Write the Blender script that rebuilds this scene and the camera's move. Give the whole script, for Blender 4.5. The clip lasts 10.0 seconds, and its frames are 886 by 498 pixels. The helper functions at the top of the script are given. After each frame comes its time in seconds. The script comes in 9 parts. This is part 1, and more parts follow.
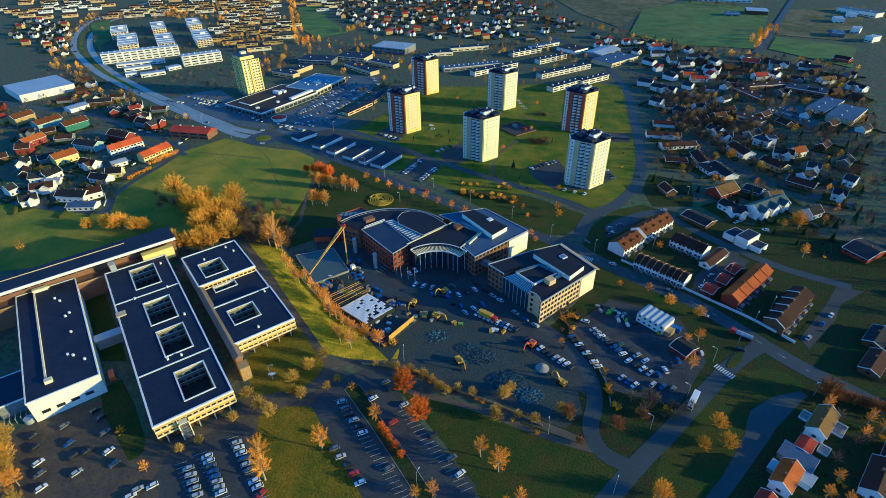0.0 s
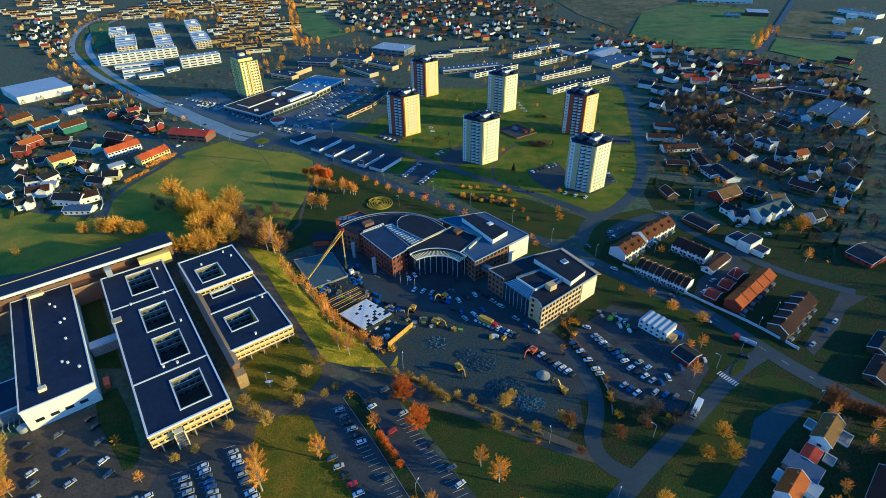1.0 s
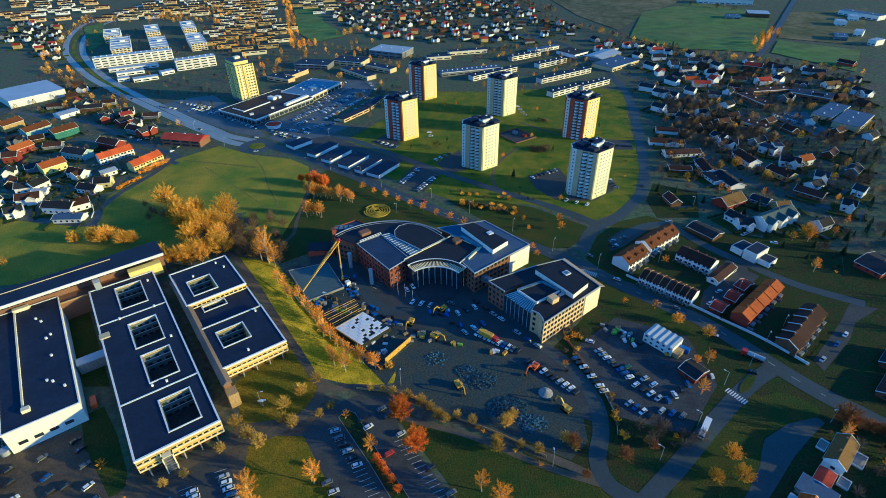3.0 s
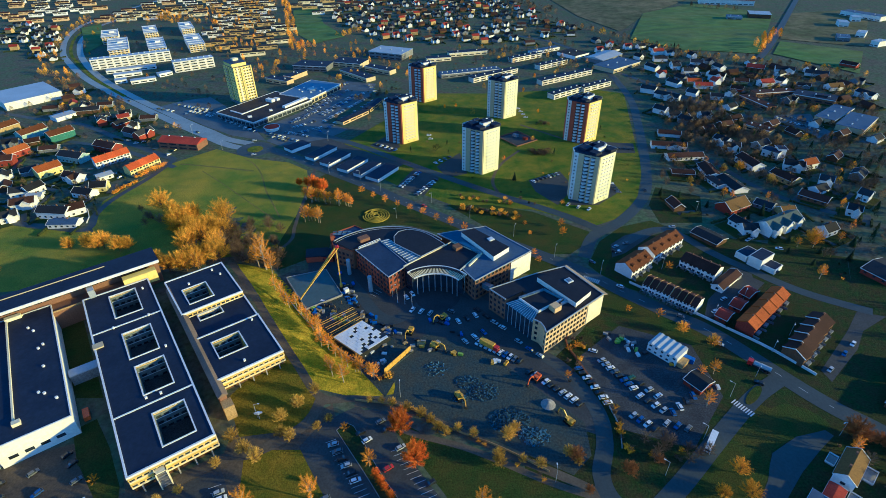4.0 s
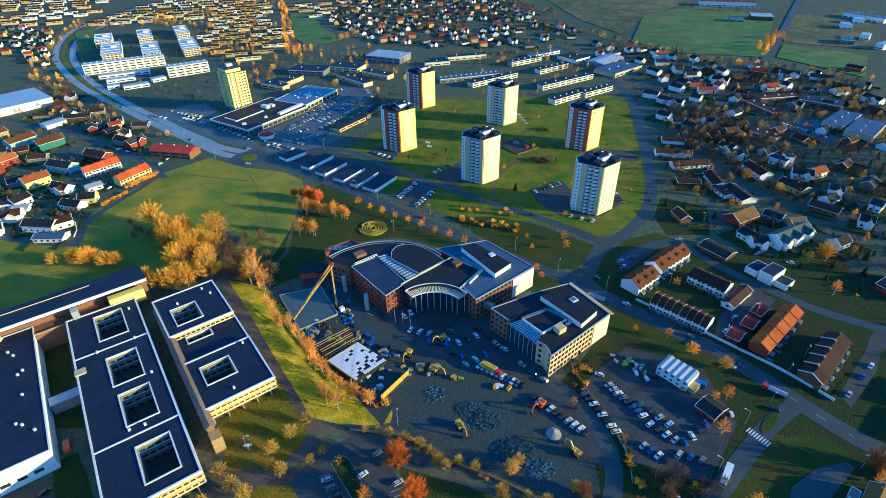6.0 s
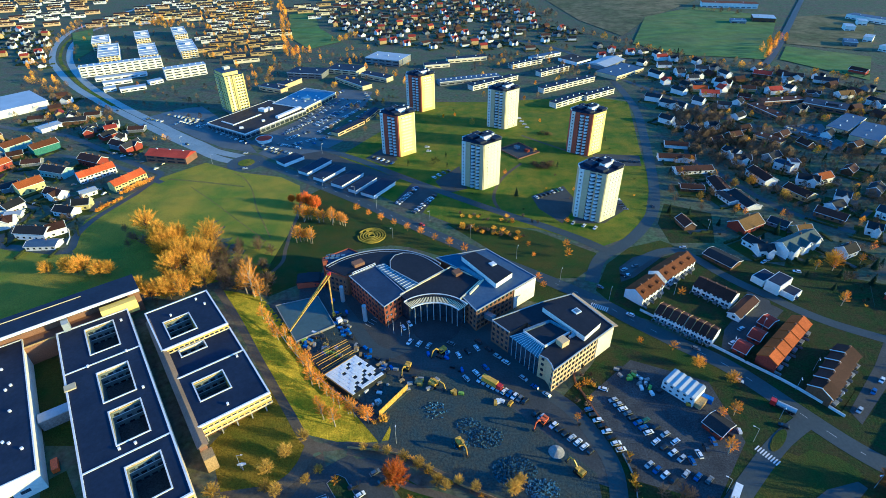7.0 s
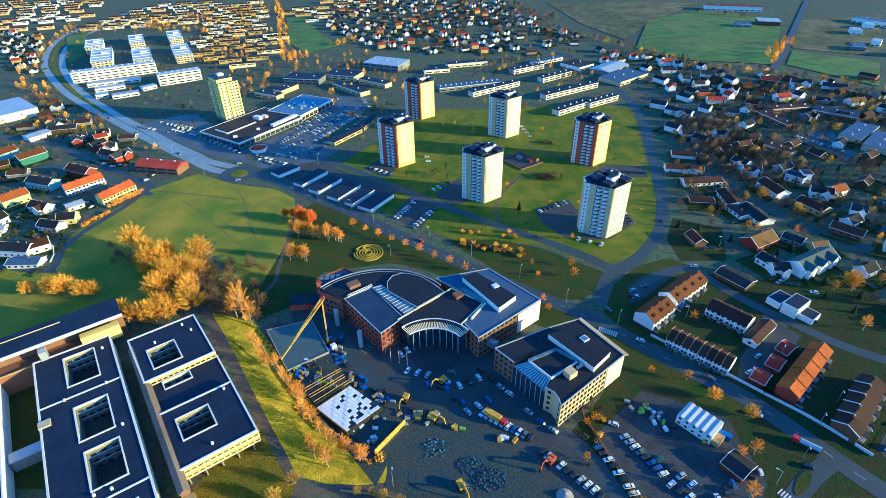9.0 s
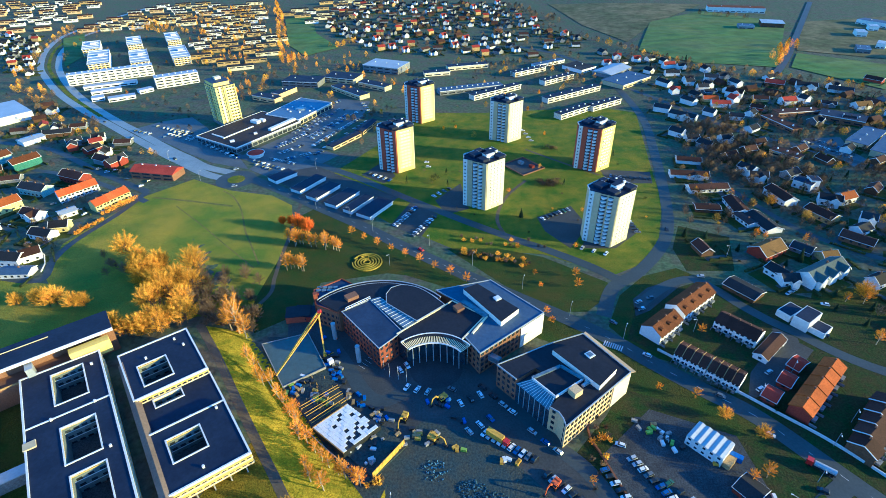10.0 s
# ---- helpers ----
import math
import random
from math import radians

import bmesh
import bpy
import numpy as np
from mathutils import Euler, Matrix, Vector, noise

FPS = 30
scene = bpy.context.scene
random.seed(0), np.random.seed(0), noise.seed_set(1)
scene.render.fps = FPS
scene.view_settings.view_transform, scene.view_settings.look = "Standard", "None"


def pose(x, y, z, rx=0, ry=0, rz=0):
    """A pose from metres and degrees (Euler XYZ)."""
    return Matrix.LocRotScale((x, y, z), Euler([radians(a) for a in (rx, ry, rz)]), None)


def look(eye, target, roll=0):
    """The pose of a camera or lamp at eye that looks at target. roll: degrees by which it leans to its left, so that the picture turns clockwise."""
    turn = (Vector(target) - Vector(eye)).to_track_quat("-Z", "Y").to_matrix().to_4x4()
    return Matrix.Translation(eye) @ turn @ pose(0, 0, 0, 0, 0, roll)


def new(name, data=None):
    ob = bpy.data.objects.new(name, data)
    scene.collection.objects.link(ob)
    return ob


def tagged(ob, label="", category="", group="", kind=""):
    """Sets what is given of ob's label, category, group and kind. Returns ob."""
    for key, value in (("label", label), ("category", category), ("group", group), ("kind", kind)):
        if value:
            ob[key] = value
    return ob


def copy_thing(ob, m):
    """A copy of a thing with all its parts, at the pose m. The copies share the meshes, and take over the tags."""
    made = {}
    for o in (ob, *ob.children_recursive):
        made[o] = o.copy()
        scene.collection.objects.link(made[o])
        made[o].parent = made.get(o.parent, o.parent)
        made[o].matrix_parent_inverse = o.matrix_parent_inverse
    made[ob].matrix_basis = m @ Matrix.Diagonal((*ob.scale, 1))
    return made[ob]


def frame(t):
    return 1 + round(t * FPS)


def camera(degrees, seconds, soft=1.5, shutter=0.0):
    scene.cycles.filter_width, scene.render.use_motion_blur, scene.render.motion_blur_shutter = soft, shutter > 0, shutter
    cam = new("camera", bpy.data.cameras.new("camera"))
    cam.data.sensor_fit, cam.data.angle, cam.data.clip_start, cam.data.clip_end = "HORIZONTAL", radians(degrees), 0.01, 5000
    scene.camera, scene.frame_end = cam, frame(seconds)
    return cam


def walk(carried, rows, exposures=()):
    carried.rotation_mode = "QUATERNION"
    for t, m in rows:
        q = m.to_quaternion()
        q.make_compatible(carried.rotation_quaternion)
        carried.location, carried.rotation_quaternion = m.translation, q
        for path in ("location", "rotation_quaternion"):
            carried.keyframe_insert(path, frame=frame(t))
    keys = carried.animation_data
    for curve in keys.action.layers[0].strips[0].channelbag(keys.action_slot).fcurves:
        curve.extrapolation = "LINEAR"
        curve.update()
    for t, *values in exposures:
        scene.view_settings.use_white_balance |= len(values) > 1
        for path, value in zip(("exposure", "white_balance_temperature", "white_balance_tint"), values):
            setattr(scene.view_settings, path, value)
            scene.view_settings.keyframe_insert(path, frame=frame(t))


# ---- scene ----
cam = camera(80.0, 10.0, soft=0.85)
PATH = [
    (0, (0.402, 3.202, 188.852), (0.378, 4.858, 187.732), -0.9),
    (0.5, (0.44, 5.102, 188.908), (0.416, 6.759, 187.788), -0.9),
    (1, (0.425, 7.155, 188.98), (0.402, 8.813, 187.862), -0.9),
    (1.5, (0.41, 9.36, 189.067), (0.389, 11.018, 187.949), -0.9),
    (2, (0.36, 11.761, 189.158), (0.339, 13.419, 188.04), -0.9),
    (2.5, (0.337, 14.477, 189.274), (0.318, 16.135, 188.156), -0.9),
    (4, (0.084, 23.789, 189.95), (0.067, 25.447, 188.831), -0.9),
    (4.5, (-0.009, 27.188, 190.107), (-0.025, 28.846, 188.989), -1.0),
    (5, (-0.067, 30.799, 190.291), (-0.082, 32.457, 189.173), -1.0),
    (5.5, (-0.086, 34.582, 190.503), (-0.1, 36.24, 189.386), -1.0),
    (7, (0.063, 46.682, 191.522), (0.05, 48.341, 190.405), -1.0),
    (7.5, (0.035, 51.08, 191.724), (0.022, 52.739, 190.608), -1.0),
    (8, (-0.006, 55.621, 191.932), (-0.018, 57.28, 190.816), -1.0),
    (8.5, (0.0, 60.282, 192.125), (-0.012, 61.942, 191.01), -1.0),
    (9, (-0.004, 65.084, 192.31), (-0.016, 66.745, 191.195), -1.0),
    (9.5, (-0.024, 70.054, 192.461), (-0.037, 71.715, 191.346), -1.0),
    (10, (-0.085, 75.146, 192.58), (-0.098, 76.807, 191.466), -1.0),
]

walk(cam, [(t, look(eye, target, roll)) for t, eye, target, roll in PATH],
     [(0.0, 0.55, 4120, -1), (2.5, 0.56, 4120, -1), (4.0, 0.60, 4110, -1), (5.5, 0.88, 4080, -1), (7.5, 1.10, 4070, -1), (10.0, 1.33, 4060, -1)])

# ---- daylight: low winter sun, blue sky ----
SUN_AZ, SUN_EL = -13.5, 12.0
world = bpy.data.worlds.new("sky")
scene.world = world
world.use_nodes = True
nt = world.node_tree
sky = nt.nodes.new("ShaderNodeTexSky")
sky.sky_type, sky.sun_disc = "NISHITA", False
sky.air_density, sky.dust_density, sky.ozone_density = 1.0, 0.3, 4.0
sky.sun_elevation, sky.sun_rotation = radians(SUN_EL), radians(90 - SUN_AZ)
nt.links.new(sky.outputs[0], nt.nodes["Background"].inputs[0])
nt.nodes["Background"].inputs[1].default_value = 0.145
lamp = bpy.data.lights.new("sun", "SUN")
lamp.energy, lamp.angle, lamp.color = 5.0, radians(0.8), (1.0, 0.60, 0.11)
sun = new("sun", lamp)
az, el = radians(SUN_AZ), radians(SUN_EL)
sun.matrix_basis = look((300 * math.cos(az), 300 * math.sin(az), 300 * math.tan(el)), (0, 0, 0))


# ---- the lie of the land ----
def step(a, b, x):
    k = min(1, max(0, (x - a) / (b - a)))
    return k * k * (3 - 2 * k)


def gz(x, y):
    bank = 1 - step(1, 25, (x + 93) * 0.813 + (y - 231) * 0.583) * step(150, 190, y)
    return 4 * bank * math.exp(-((x + 110) / 75) ** 2 - ((y - 250) / 95) ** 2) + 5 * step(200, 380, x) - 3 * step(-200, -400, x)


# ---- materials ----
MATS = {}


def mat(name, col, rough=0.85, var=0.2, size=2.0, metal=0.0, rnd=0.0, big=25.0, bump=0.0, spec=0.5, tint=None, fine=0.35, roll=0.0):
    """A surface with blotches (big metres), grain (size metres) and, with rnd, a shift from object to object."""
    if name in MATS:
        return MATS[name]
    m = bpy.data.materials.new(name)
    m.use_nodes = True
    n, l = m.node_tree.nodes, m.node_tree.links
    b = n["Principled BSDF"]
    b.inputs["Roughness"].default_value = rough
    b.inputs["Metallic"].default_value = metal
    b.inputs["Specular IOR Level"].default_value = spec if rough < 0.7 or spec != 0.5 else 0.12
    geo = n.new("ShaderNodeNewGeometry")
    fac = []
    for scale, detail in ((1 / big, 3.0), (1 / size, 4.0)):
        t = n.new("ShaderNodeTexNoise")
        t.inputs["Scale"].default_value = scale
        t.inputs["Detail"].default_value = detail
        t.inputs["Roughness"].default_value = 0.65
        l.new(geo.outputs["Position"], t.inputs["Vector"])
        fac.append(t)
    other = tint or [c * (1 - 1.4 * var) for c in col]
    mix = n.new("ShaderNodeMix")
    mix.data_type = "RGBA"
    ramp = n.new("ShaderNodeMapRange")
    ramp.inputs[1].default_value, ramp.inputs[2].default_value = 0.35, 0.65
    l.new(fac[0].outputs["Fac"], ramp.inputs[0])
    l.new(ramp.outputs[0], mix.inputs[0])
    mix.inputs[6].default_value = (*col, 1)
    mix.inputs[7].default_value = (*other, 1)
    hsv = n.new("ShaderNodeHueSaturation")
    l.new(mix.outputs[2], hsv.inputs["Color"])
    grain = n.new("ShaderNodeMapRange")
    grain.inputs[1].default_value, grain.inputs[2].default_value = 0.3, 0.7
    grain.inputs[3].default_value, grain.inputs[4].default_value = 1 - fine, 1 + fine
    l.new(fac[1].outputs["Fac"], grain.inputs[0])
    if rnd:
        info = n.new("ShaderNodeObjectInfo")
        r = n.new("ShaderNodeMapRange")
        r.inputs[3].default_value, r.inputs[4].default_value = 1 - rnd, 1 + rnd
        l.new(info.outputs["Random"], r.inputs[0])
        mul = n.new("ShaderNodeMath")
        mul.operation = "MULTIPLY"
        l.new(grain.outputs[0], mul.inputs[0])
        l.new(r.outputs[0], mul.inputs[1])
        l.new(mul.outputs[0], hsv.inputs["Value"])
    else:
        l.new(grain.outputs[0], hsv.inputs["Value"])
    l.new(hsv.outputs[0], b.inputs["Base Color"])
    if bump:
        bp = n.new("ShaderNodeBump")
        bp.inputs["Strength"].default_value = 0.9
        bp.inputs["Distance"].default_value = bump
        l.new(fac[1].outputs["Fac"], bp.inputs["Height"])
        l.new(bp.outputs[0], b.inputs["Normal"])
        if roll:
            br = n.new("ShaderNodeBump")
            br.inputs["Distance"].default_value = roll
            t = n.new("ShaderNodeTexNoise")
            t.inputs["Scale"].default_value, t.inputs["Detail"].default_value = 1.0, 1.5
            mp = n.new("ShaderNodeMapping")
            mp.inputs["Rotation"].default_value = (0, 0, radians(20))
            mp.inputs["Scale"].default_value = (0.012, 0.06, 0.02)
            l.new(geo.outputs["Position"], mp.inputs["Vector"])
            l.new(mp.outputs[0], t.inputs["Vector"])
            l.new(t.outputs["Fac"], br.inputs["Height"])
            l.new(br.outputs[0], bp.inputs["Normal"])
    MATS[name] = m
    return m


# haze over the suburbs is put into this bluish ground colour
GROUND = mat("garden_ground", (0.080, 0.118, 0.060), 0.95, size=3.0, big=18, tint=(0.100, 0.094, 0.072), bump=0.3, fine=0.4)
# gold mixed into the lawn colour stands for low sun on it
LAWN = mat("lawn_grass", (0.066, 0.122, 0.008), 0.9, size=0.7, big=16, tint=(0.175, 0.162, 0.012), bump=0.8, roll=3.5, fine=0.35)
# the same grass with shade put into its darker colour
SHADELAWN = mat("shade_grass", (0.030, 0.060, 0.010), 0.9, size=0.7, big=14, tint=(0.062, 0.060, 0.012), bump=0.7, roll=2.5, fine=0.4)
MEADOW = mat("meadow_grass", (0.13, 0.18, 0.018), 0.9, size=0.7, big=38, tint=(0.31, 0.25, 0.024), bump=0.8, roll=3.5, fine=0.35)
# olive lawn, its colour warmed for the glow of the sun
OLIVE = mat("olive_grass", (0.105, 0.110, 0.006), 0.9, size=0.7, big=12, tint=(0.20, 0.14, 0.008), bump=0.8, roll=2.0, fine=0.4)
# garden grass, darkened in the colour for the shaded gardens
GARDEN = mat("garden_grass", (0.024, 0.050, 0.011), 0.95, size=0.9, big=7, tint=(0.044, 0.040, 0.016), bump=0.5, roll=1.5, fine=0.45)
FIELD = mat("far_field", (0.10, 0.18, 0.045), 0.95, size=20, big=140, tint=(0.13, 0.165, 0.055), fine=0.25, bump=1.0, roll=4.0)
MOOR = mat("dry_grass", (0.17, 0.15, 0.075), 0.95, size=12, big=70, tint=(0.09, 0.10, 0.04), fine=0.4)
# yellow in this colour stands for sun on the bank's slope
BANKGRASS = mat("sunlit_bank_grass", (0.21, 0.21, 0.004), 0.9, size=0.7, big=9, tint=(0.58, 0.41, 0.006), bump=0.8, roll=1.5, fine=0.4)
ASPHALT = mat("asphalt", (0.060, 0.063, 0.062), 0.8, size=0.9, big=12, tint=(0.044, 0.047, 0.047), fine=0.28, spec=0.3)
ROADTAR = mat("road_asphalt", (0.052, 0.066, 0.068), 0.6, size=1.2, big=18, tint=(0.042, 0.053, 0.056), fine=0.18, spec=0.35)
# asphalt with the warm sunlight of the yards put into its brown
SUNYARD = mat("sunlit_yard", (0.118, 0.092, 0.058), 0.85, size=0.9, big=8, tint=(0.075, 0.064, 0.05), fine=0.3)
PATHTAR = mat("path_asphalt", (0.125, 0.105, 0.075), 0.85, size=0.8, big=9, fine=0.2)
GRAVEL = mat("gravel", (0.07, 0.075, 0.078), 0.9, size=0.7, big=10, tint=(0.045, 0.047, 0.05), bump=0.1, fine=0.5)
EARTH = mat("turned_earth", (0.042, 0.064, 0.068), 0.95, size=1.0, big=8, tint=(0.060, 0.066, 0.055), bump=0.3, fine=0.35)
ROCK = mat("blasted_rock", (0.10, 0.19, 0.27), 0.85, size=0.8, big=5, rnd=0.3, bump=0.1, fine=0.4)
WHITELINE = mat("road_paint", (0.7, 0.7, 0.68), 0.6, size=0.5, fine=0.2)
FELT = mat("roof_felt", (0.010, 0.015, 0.036), 0.7, size=1.5, big=9, tint=(0.016, 0.023, 0.048), fine=0.25, spec=0.25)
FELTMID = mat("roof_sheet", (0.020, 0.033, 0.072), 0.6, size=1.5, big=9, tint=(0.03, 0.045, 0.09), fine=0.2, spec=0.3)
FELTBLUE = mat("roof_membrane", (0.050, 0.085, 0.155), 0.65, size=1.5, big=9, tint=(0.065, 0.10, 0.17), fine=0.15, spec=0.3)
FELTBLACK = mat("black_felt", (0.012, 0.014, 0.022), 0.7, size=1.5, big=9, tint=(0.017, 0.019, 0.028), fine=0.25, spec=0.25)
TRIM = mat("white_trim", (0.75, 0.75, 0.73), 0.5, 0.1, size=1.0, fine=0.1)
WHITEWALL = mat("white_render", (0.80, 0.77, 0.69), 0.8, 0.08, size=1.5, fine=0.12, rnd=0.08)
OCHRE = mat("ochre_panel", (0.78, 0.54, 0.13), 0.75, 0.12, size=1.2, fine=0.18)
SANDBRICK = mat("sand_brick", (0.66, 0.47, 0.24), 0.8, 0.12, size=0.6, fine=0.2)
BROWNROOF = mat("russet_tile", (0.135, 0.050, 0.015), 0.8, 0.2, size=0.6, rnd=0.15, fine=0.35)
CREAM = mat("cream_panel", (0.78, 0.70, 0.46), 0.75, 0.1, size=1.2, fine=0.12)
YELLOW = mat("yellow_panel", (0.86, 0.66, 0.16), 0.7, 0.1, size=1.5, fine=0.1)
BEIGE = mat("beige_panel", (0.55, 0.46, 0.27), 0.75, 0.1, size=1.5, fine=0.1)
REDBRICK = mat("red_brick", (0.27, 0.085, 0.045), 0.85, 0.25, size=0.5, fine=0.3, bump=0.02)
REDPANEL = mat("red_panel", (0.36, 0.10, 0.055), 0.8, 0.15, size=1.0, fine=0.15)
BROWNBRICK = mat("brown_brick", (0.24, 0.13, 0.075), 0.85, 0.2, size=0.5, fine=0.25, bump=0.02)
CONCRETE = mat("concrete", (0.33, 0.32, 0.30), 0.85, 0.2, size=0.8, big=6, fine=0.2)
METAL = mat("zinc_sheet", (0.42, 0.45, 0.48), 0.5, 0.1, size=1.0, metal=0.25, fine=0.1)
DARKMETAL = mat("dark_metal", (0.05, 0.055, 0.06), 0.45, 0.2, size=0.5, metal=0.5)
GLASS = mat("window_glass", (0.03, 0.04, 0.055), 0.25, 0.2, size=3, spec=0.8, rnd=0.3)
GLAZED = mat("skylight_glass", (0.16, 0.21, 0.26), 0.15, 0.2, size=2, spec=0.8)
TILE_RED = mat("red_tile", (0.34, 0.052, 0.03), 0.8, 0.25, size=0.6, rnd=0.25, fine=0.25)
TILE_ORANGE = mat("orange_tile", (0.36, 0.10, 0.015), 0.8, 0.2, size=0.6, rnd=0.2, fine=0.3)
TILE_BROWN = mat("brown_tile", (0.06, 0.030, 0.020), 0.8, 0.25, size=0.6, rnd=0.25, fine=0.3)
TILE_GREY = mat("grey_tile", (0.034, 0.036, 0.040), 0.8, 0.25, size=0.6, rnd=0.35, fine=0.25)
BOARD_RED = mat("red_boards", (0.25, 0.05, 0.03), 0.8, 0.15, size=0.5, rnd=0.2)
BOARD_WHITE = mat("white_boards", (0.82, 0.81, 0.78), 0.75, 0.1, size=0.8, rnd=0.1, fine=0.12)
BOARD_YELLOW = mat("yellow_boards", (0.50, 0.36, 0.14), 0.8, 0.15, size=0.8, rnd=0.15)
BOARD_CREAM = mat("cream_boards", (0.74, 0.68, 0.56), 0.8, 0.12, size=0.8, rnd=0.1)
BOARD_GREY = mat("grey_boards", (0.22, 0.23, 0.24), 0.8, 0.15, size=0.8, rnd=0.25)
BOARD_BROWN = mat("brown_boards", (0.13, 0.075, 0.04), 0.8, 0.2, size=0.8, rnd=0.25)
BOARD_GREEN = mat("green_boards", (0.12, 0.20, 0.16), 0.8, 0.15, size=0.8, rnd=0.2)
BARK = mat("bark", (0.22, 0.14, 0.07), 0.9, 0.3, size=0.3)
BIRCH = mat("birch_bark", (0.50, 0.42, 0.28), 0.85, 0.4, size=0.4)
# gold and russet twigs are brightened in colour for sunlit crowns
TWIG_GOLD = mat("sun_gold_twigs", (0.90, 0.48, 0.018), 0.85, 0.2, size=1.2, rnd=0.2, fine=0.5)
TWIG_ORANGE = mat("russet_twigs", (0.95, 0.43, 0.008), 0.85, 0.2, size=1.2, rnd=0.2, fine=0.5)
TWIG_RED = mat("red_twigs", (0.85, 0.24, 0.01), 0.85, 0.2, size=1.2, rnd=0.2, fine=0.5)
TWIG_TAN = mat("tan_twigs", (0.66, 0.43, 0.055), 0.9, 0.3, size=1.5, rnd=0.3, fine=0.5)
TWIG_BROWN = mat("hedge_twigs", (0.46, 0.21, 0.06), 0.9, 0.3, size=2, rnd=0.3)
# brown twigs, their colour lifted for haze among far trees
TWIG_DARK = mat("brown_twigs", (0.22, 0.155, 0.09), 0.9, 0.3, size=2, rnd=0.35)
NEEDLE = mat("conifer_needles", (0.025, 0.05, 0.02), 0.8, 0.3, size=1, rnd=0.3)
HEDGE = mat("hedge_leaves", (0.05, 0.065, 0.02), 0.8, 0.3, size=1, rnd=0.3)
RUBBER = mat("tyre_rubber", (0.015, 0.015, 0.016), 0.8)
PAINT = {k: mat("car_" + k, c, 0.36, 0.05, size=4, fine=0.05, spec=0.6) for k, c in dict(
    white=(0.75, 0.76, 0.77), silver=(0.42, 0.44, 0.46), grey=(0.14, 0.15, 0.16), black=(0.015, 0.016, 0.018),
    blue=(0.03, 0.09, 0.30), red=(0.45, 0.025, 0.02), green=(0.03, 0.10, 0.06)).items()}
PLANT_YELLOW = mat("machine_yellow", (0.60, 0.36, 0.03), 0.45, 0.1, size=1)
PLANT_ORANGE = mat("machine_orange", (0.62, 0.12, 0.02), 0.45, 0.1, size=1)
TARP_BLUE = mat("blue_tarp", (0.03, 0.12, 0.45), 0.5, 0.1, size=1)
TIMBER = mat("raw_timber", (0.45, 0.31, 0.13), 0.8, 0.2, size=0.5, rnd=0.2)


# ---- mesh helpers ----
class Mesh:
    def __init__(self):
        self.v, self.f = [], []

    def add(self, verts, faces):
        k = len(self.v)
        self.v += [tuple(p) for p in verts]
        self.f += [tuple(i + k for i in q) for q in faces]
        return self

    def box(self, x, y, z, sx, sy, sz, yaw=0.0):
        """A box centred on x, y that stands on z."""
        c, s = math.cos(radians(yaw)), math.sin(radians(yaw))
        p = [(x + c * a - s * b, y + s * a + c * b) for a, b in ((-sx / 2, -sy / 2), (sx / 2, -sy / 2), (sx / 2, sy / 2), (-sx / 2, sy / 2))]
        return self.prism(p, z, z + sz)

    def prism(self, p, z0, z1):
        n = len(p)
        a = sum(p[i][0] * p[(i + 1) % n][1] - p[(i + 1) % n][0] * p[i][1] for i in range(n))
        p = list(p) if a > 0 else list(p)[::-1]
        self.add([(x, y, z0) for x, y in p] + [(x, y, z1) for x, y in p],
                 [tuple(range(n))[::-1], tuple(range(n, 2 * n))] + [(i, (i + 1) % n, n + (i + 1) % n, n + i) for i in range(n)])
        return self

    def rod(self, a, b, r, r2=None, n=5):
        a, b = Vector(a), Vector(b)
        d = (b - a).normalized()
        u = d.orthogonal().normalized()
        w = d.cross(u)
        ring = lambda c, q: [c + q * (math.cos(6.2832 * i / n) * u + math.sin(6.2832 * i / n) * w) for i in range(n)]
        self.add(ring(a, r) + ring(b, r if r2 is None else r2),
                 [(i, (i + 1) % n, n + (i + 1) % n, n + i) for i in range(n)] + [tuple(range(n))[::-1], tuple(range(n, 2 * n))])
        return self

    def beam(self, a, b, w, h):
        """A squared beam from a to b."""
        a, b = Vector(a), Vector(b)
        d = (b - a).normalized()
        u = d.cross(Vector((0, 0, 1)))
        u = u.normalized() if u.length > 1e-4 else Vector((1, 0, 0))
        t = u.cross(d)
        q = [c + u * (i * w / 2) + t * (j * h / 2) for c in (a, b) for i, j in ((-1, -1), (1, -1), (1, 1), (-1, 1))]
        self.add(q, [(3, 2, 1, 0), (4, 5, 6, 7)] + [(i, (i + 1) % 4, 4 + (i + 1) % 4, 4 + i) for i in range(4)])
        return self


def part(name, g, material, parent=None, label="", m=None):
    me = g
    if isinstance(g, Mesh):
        me = bpy.data.meshes.new(name)
        me.from_pydata(g.v, [], g.f)
        me.materials.append(material)
    ob = new(name, me)
    if parent:
        ob.parent = parent
    if m is not None:
        ob.matrix_basis = m
    if label:
        ob["label"] = label
    return ob


def thing(name, label, category, m=None, group="", kind=""):
    ob = tagged(new(name), label, category, group, kind)
    if m is not None:
        ob.matrix_basis = m
    return ob


def at(x, y, yaw=0.0, up=0.0):
    return pose(x, y, gz(x, y) + up, 0, 0, yaw)


PROTO = {}


def place(key, build, m):
    """The first of a kind is built, the others are copies that share its meshes."""
    if key not in PROTO:
        PROTO[key] = build()
        PROTO[key].matrix_basis = Matrix.LocRotScale(m.to_translation(), m.to_quaternion(), None)
        return PROTO[key]
    return copy_thing(PROTO[key], m)


OCC = []


def keep(x, y, r):
    OCC.append((x, y, r))


def free(x, y, r):
    return all((x - a) ** 2 + (y - b) ** 2 > (r + c) ** 2 for a, b, c in OCC)


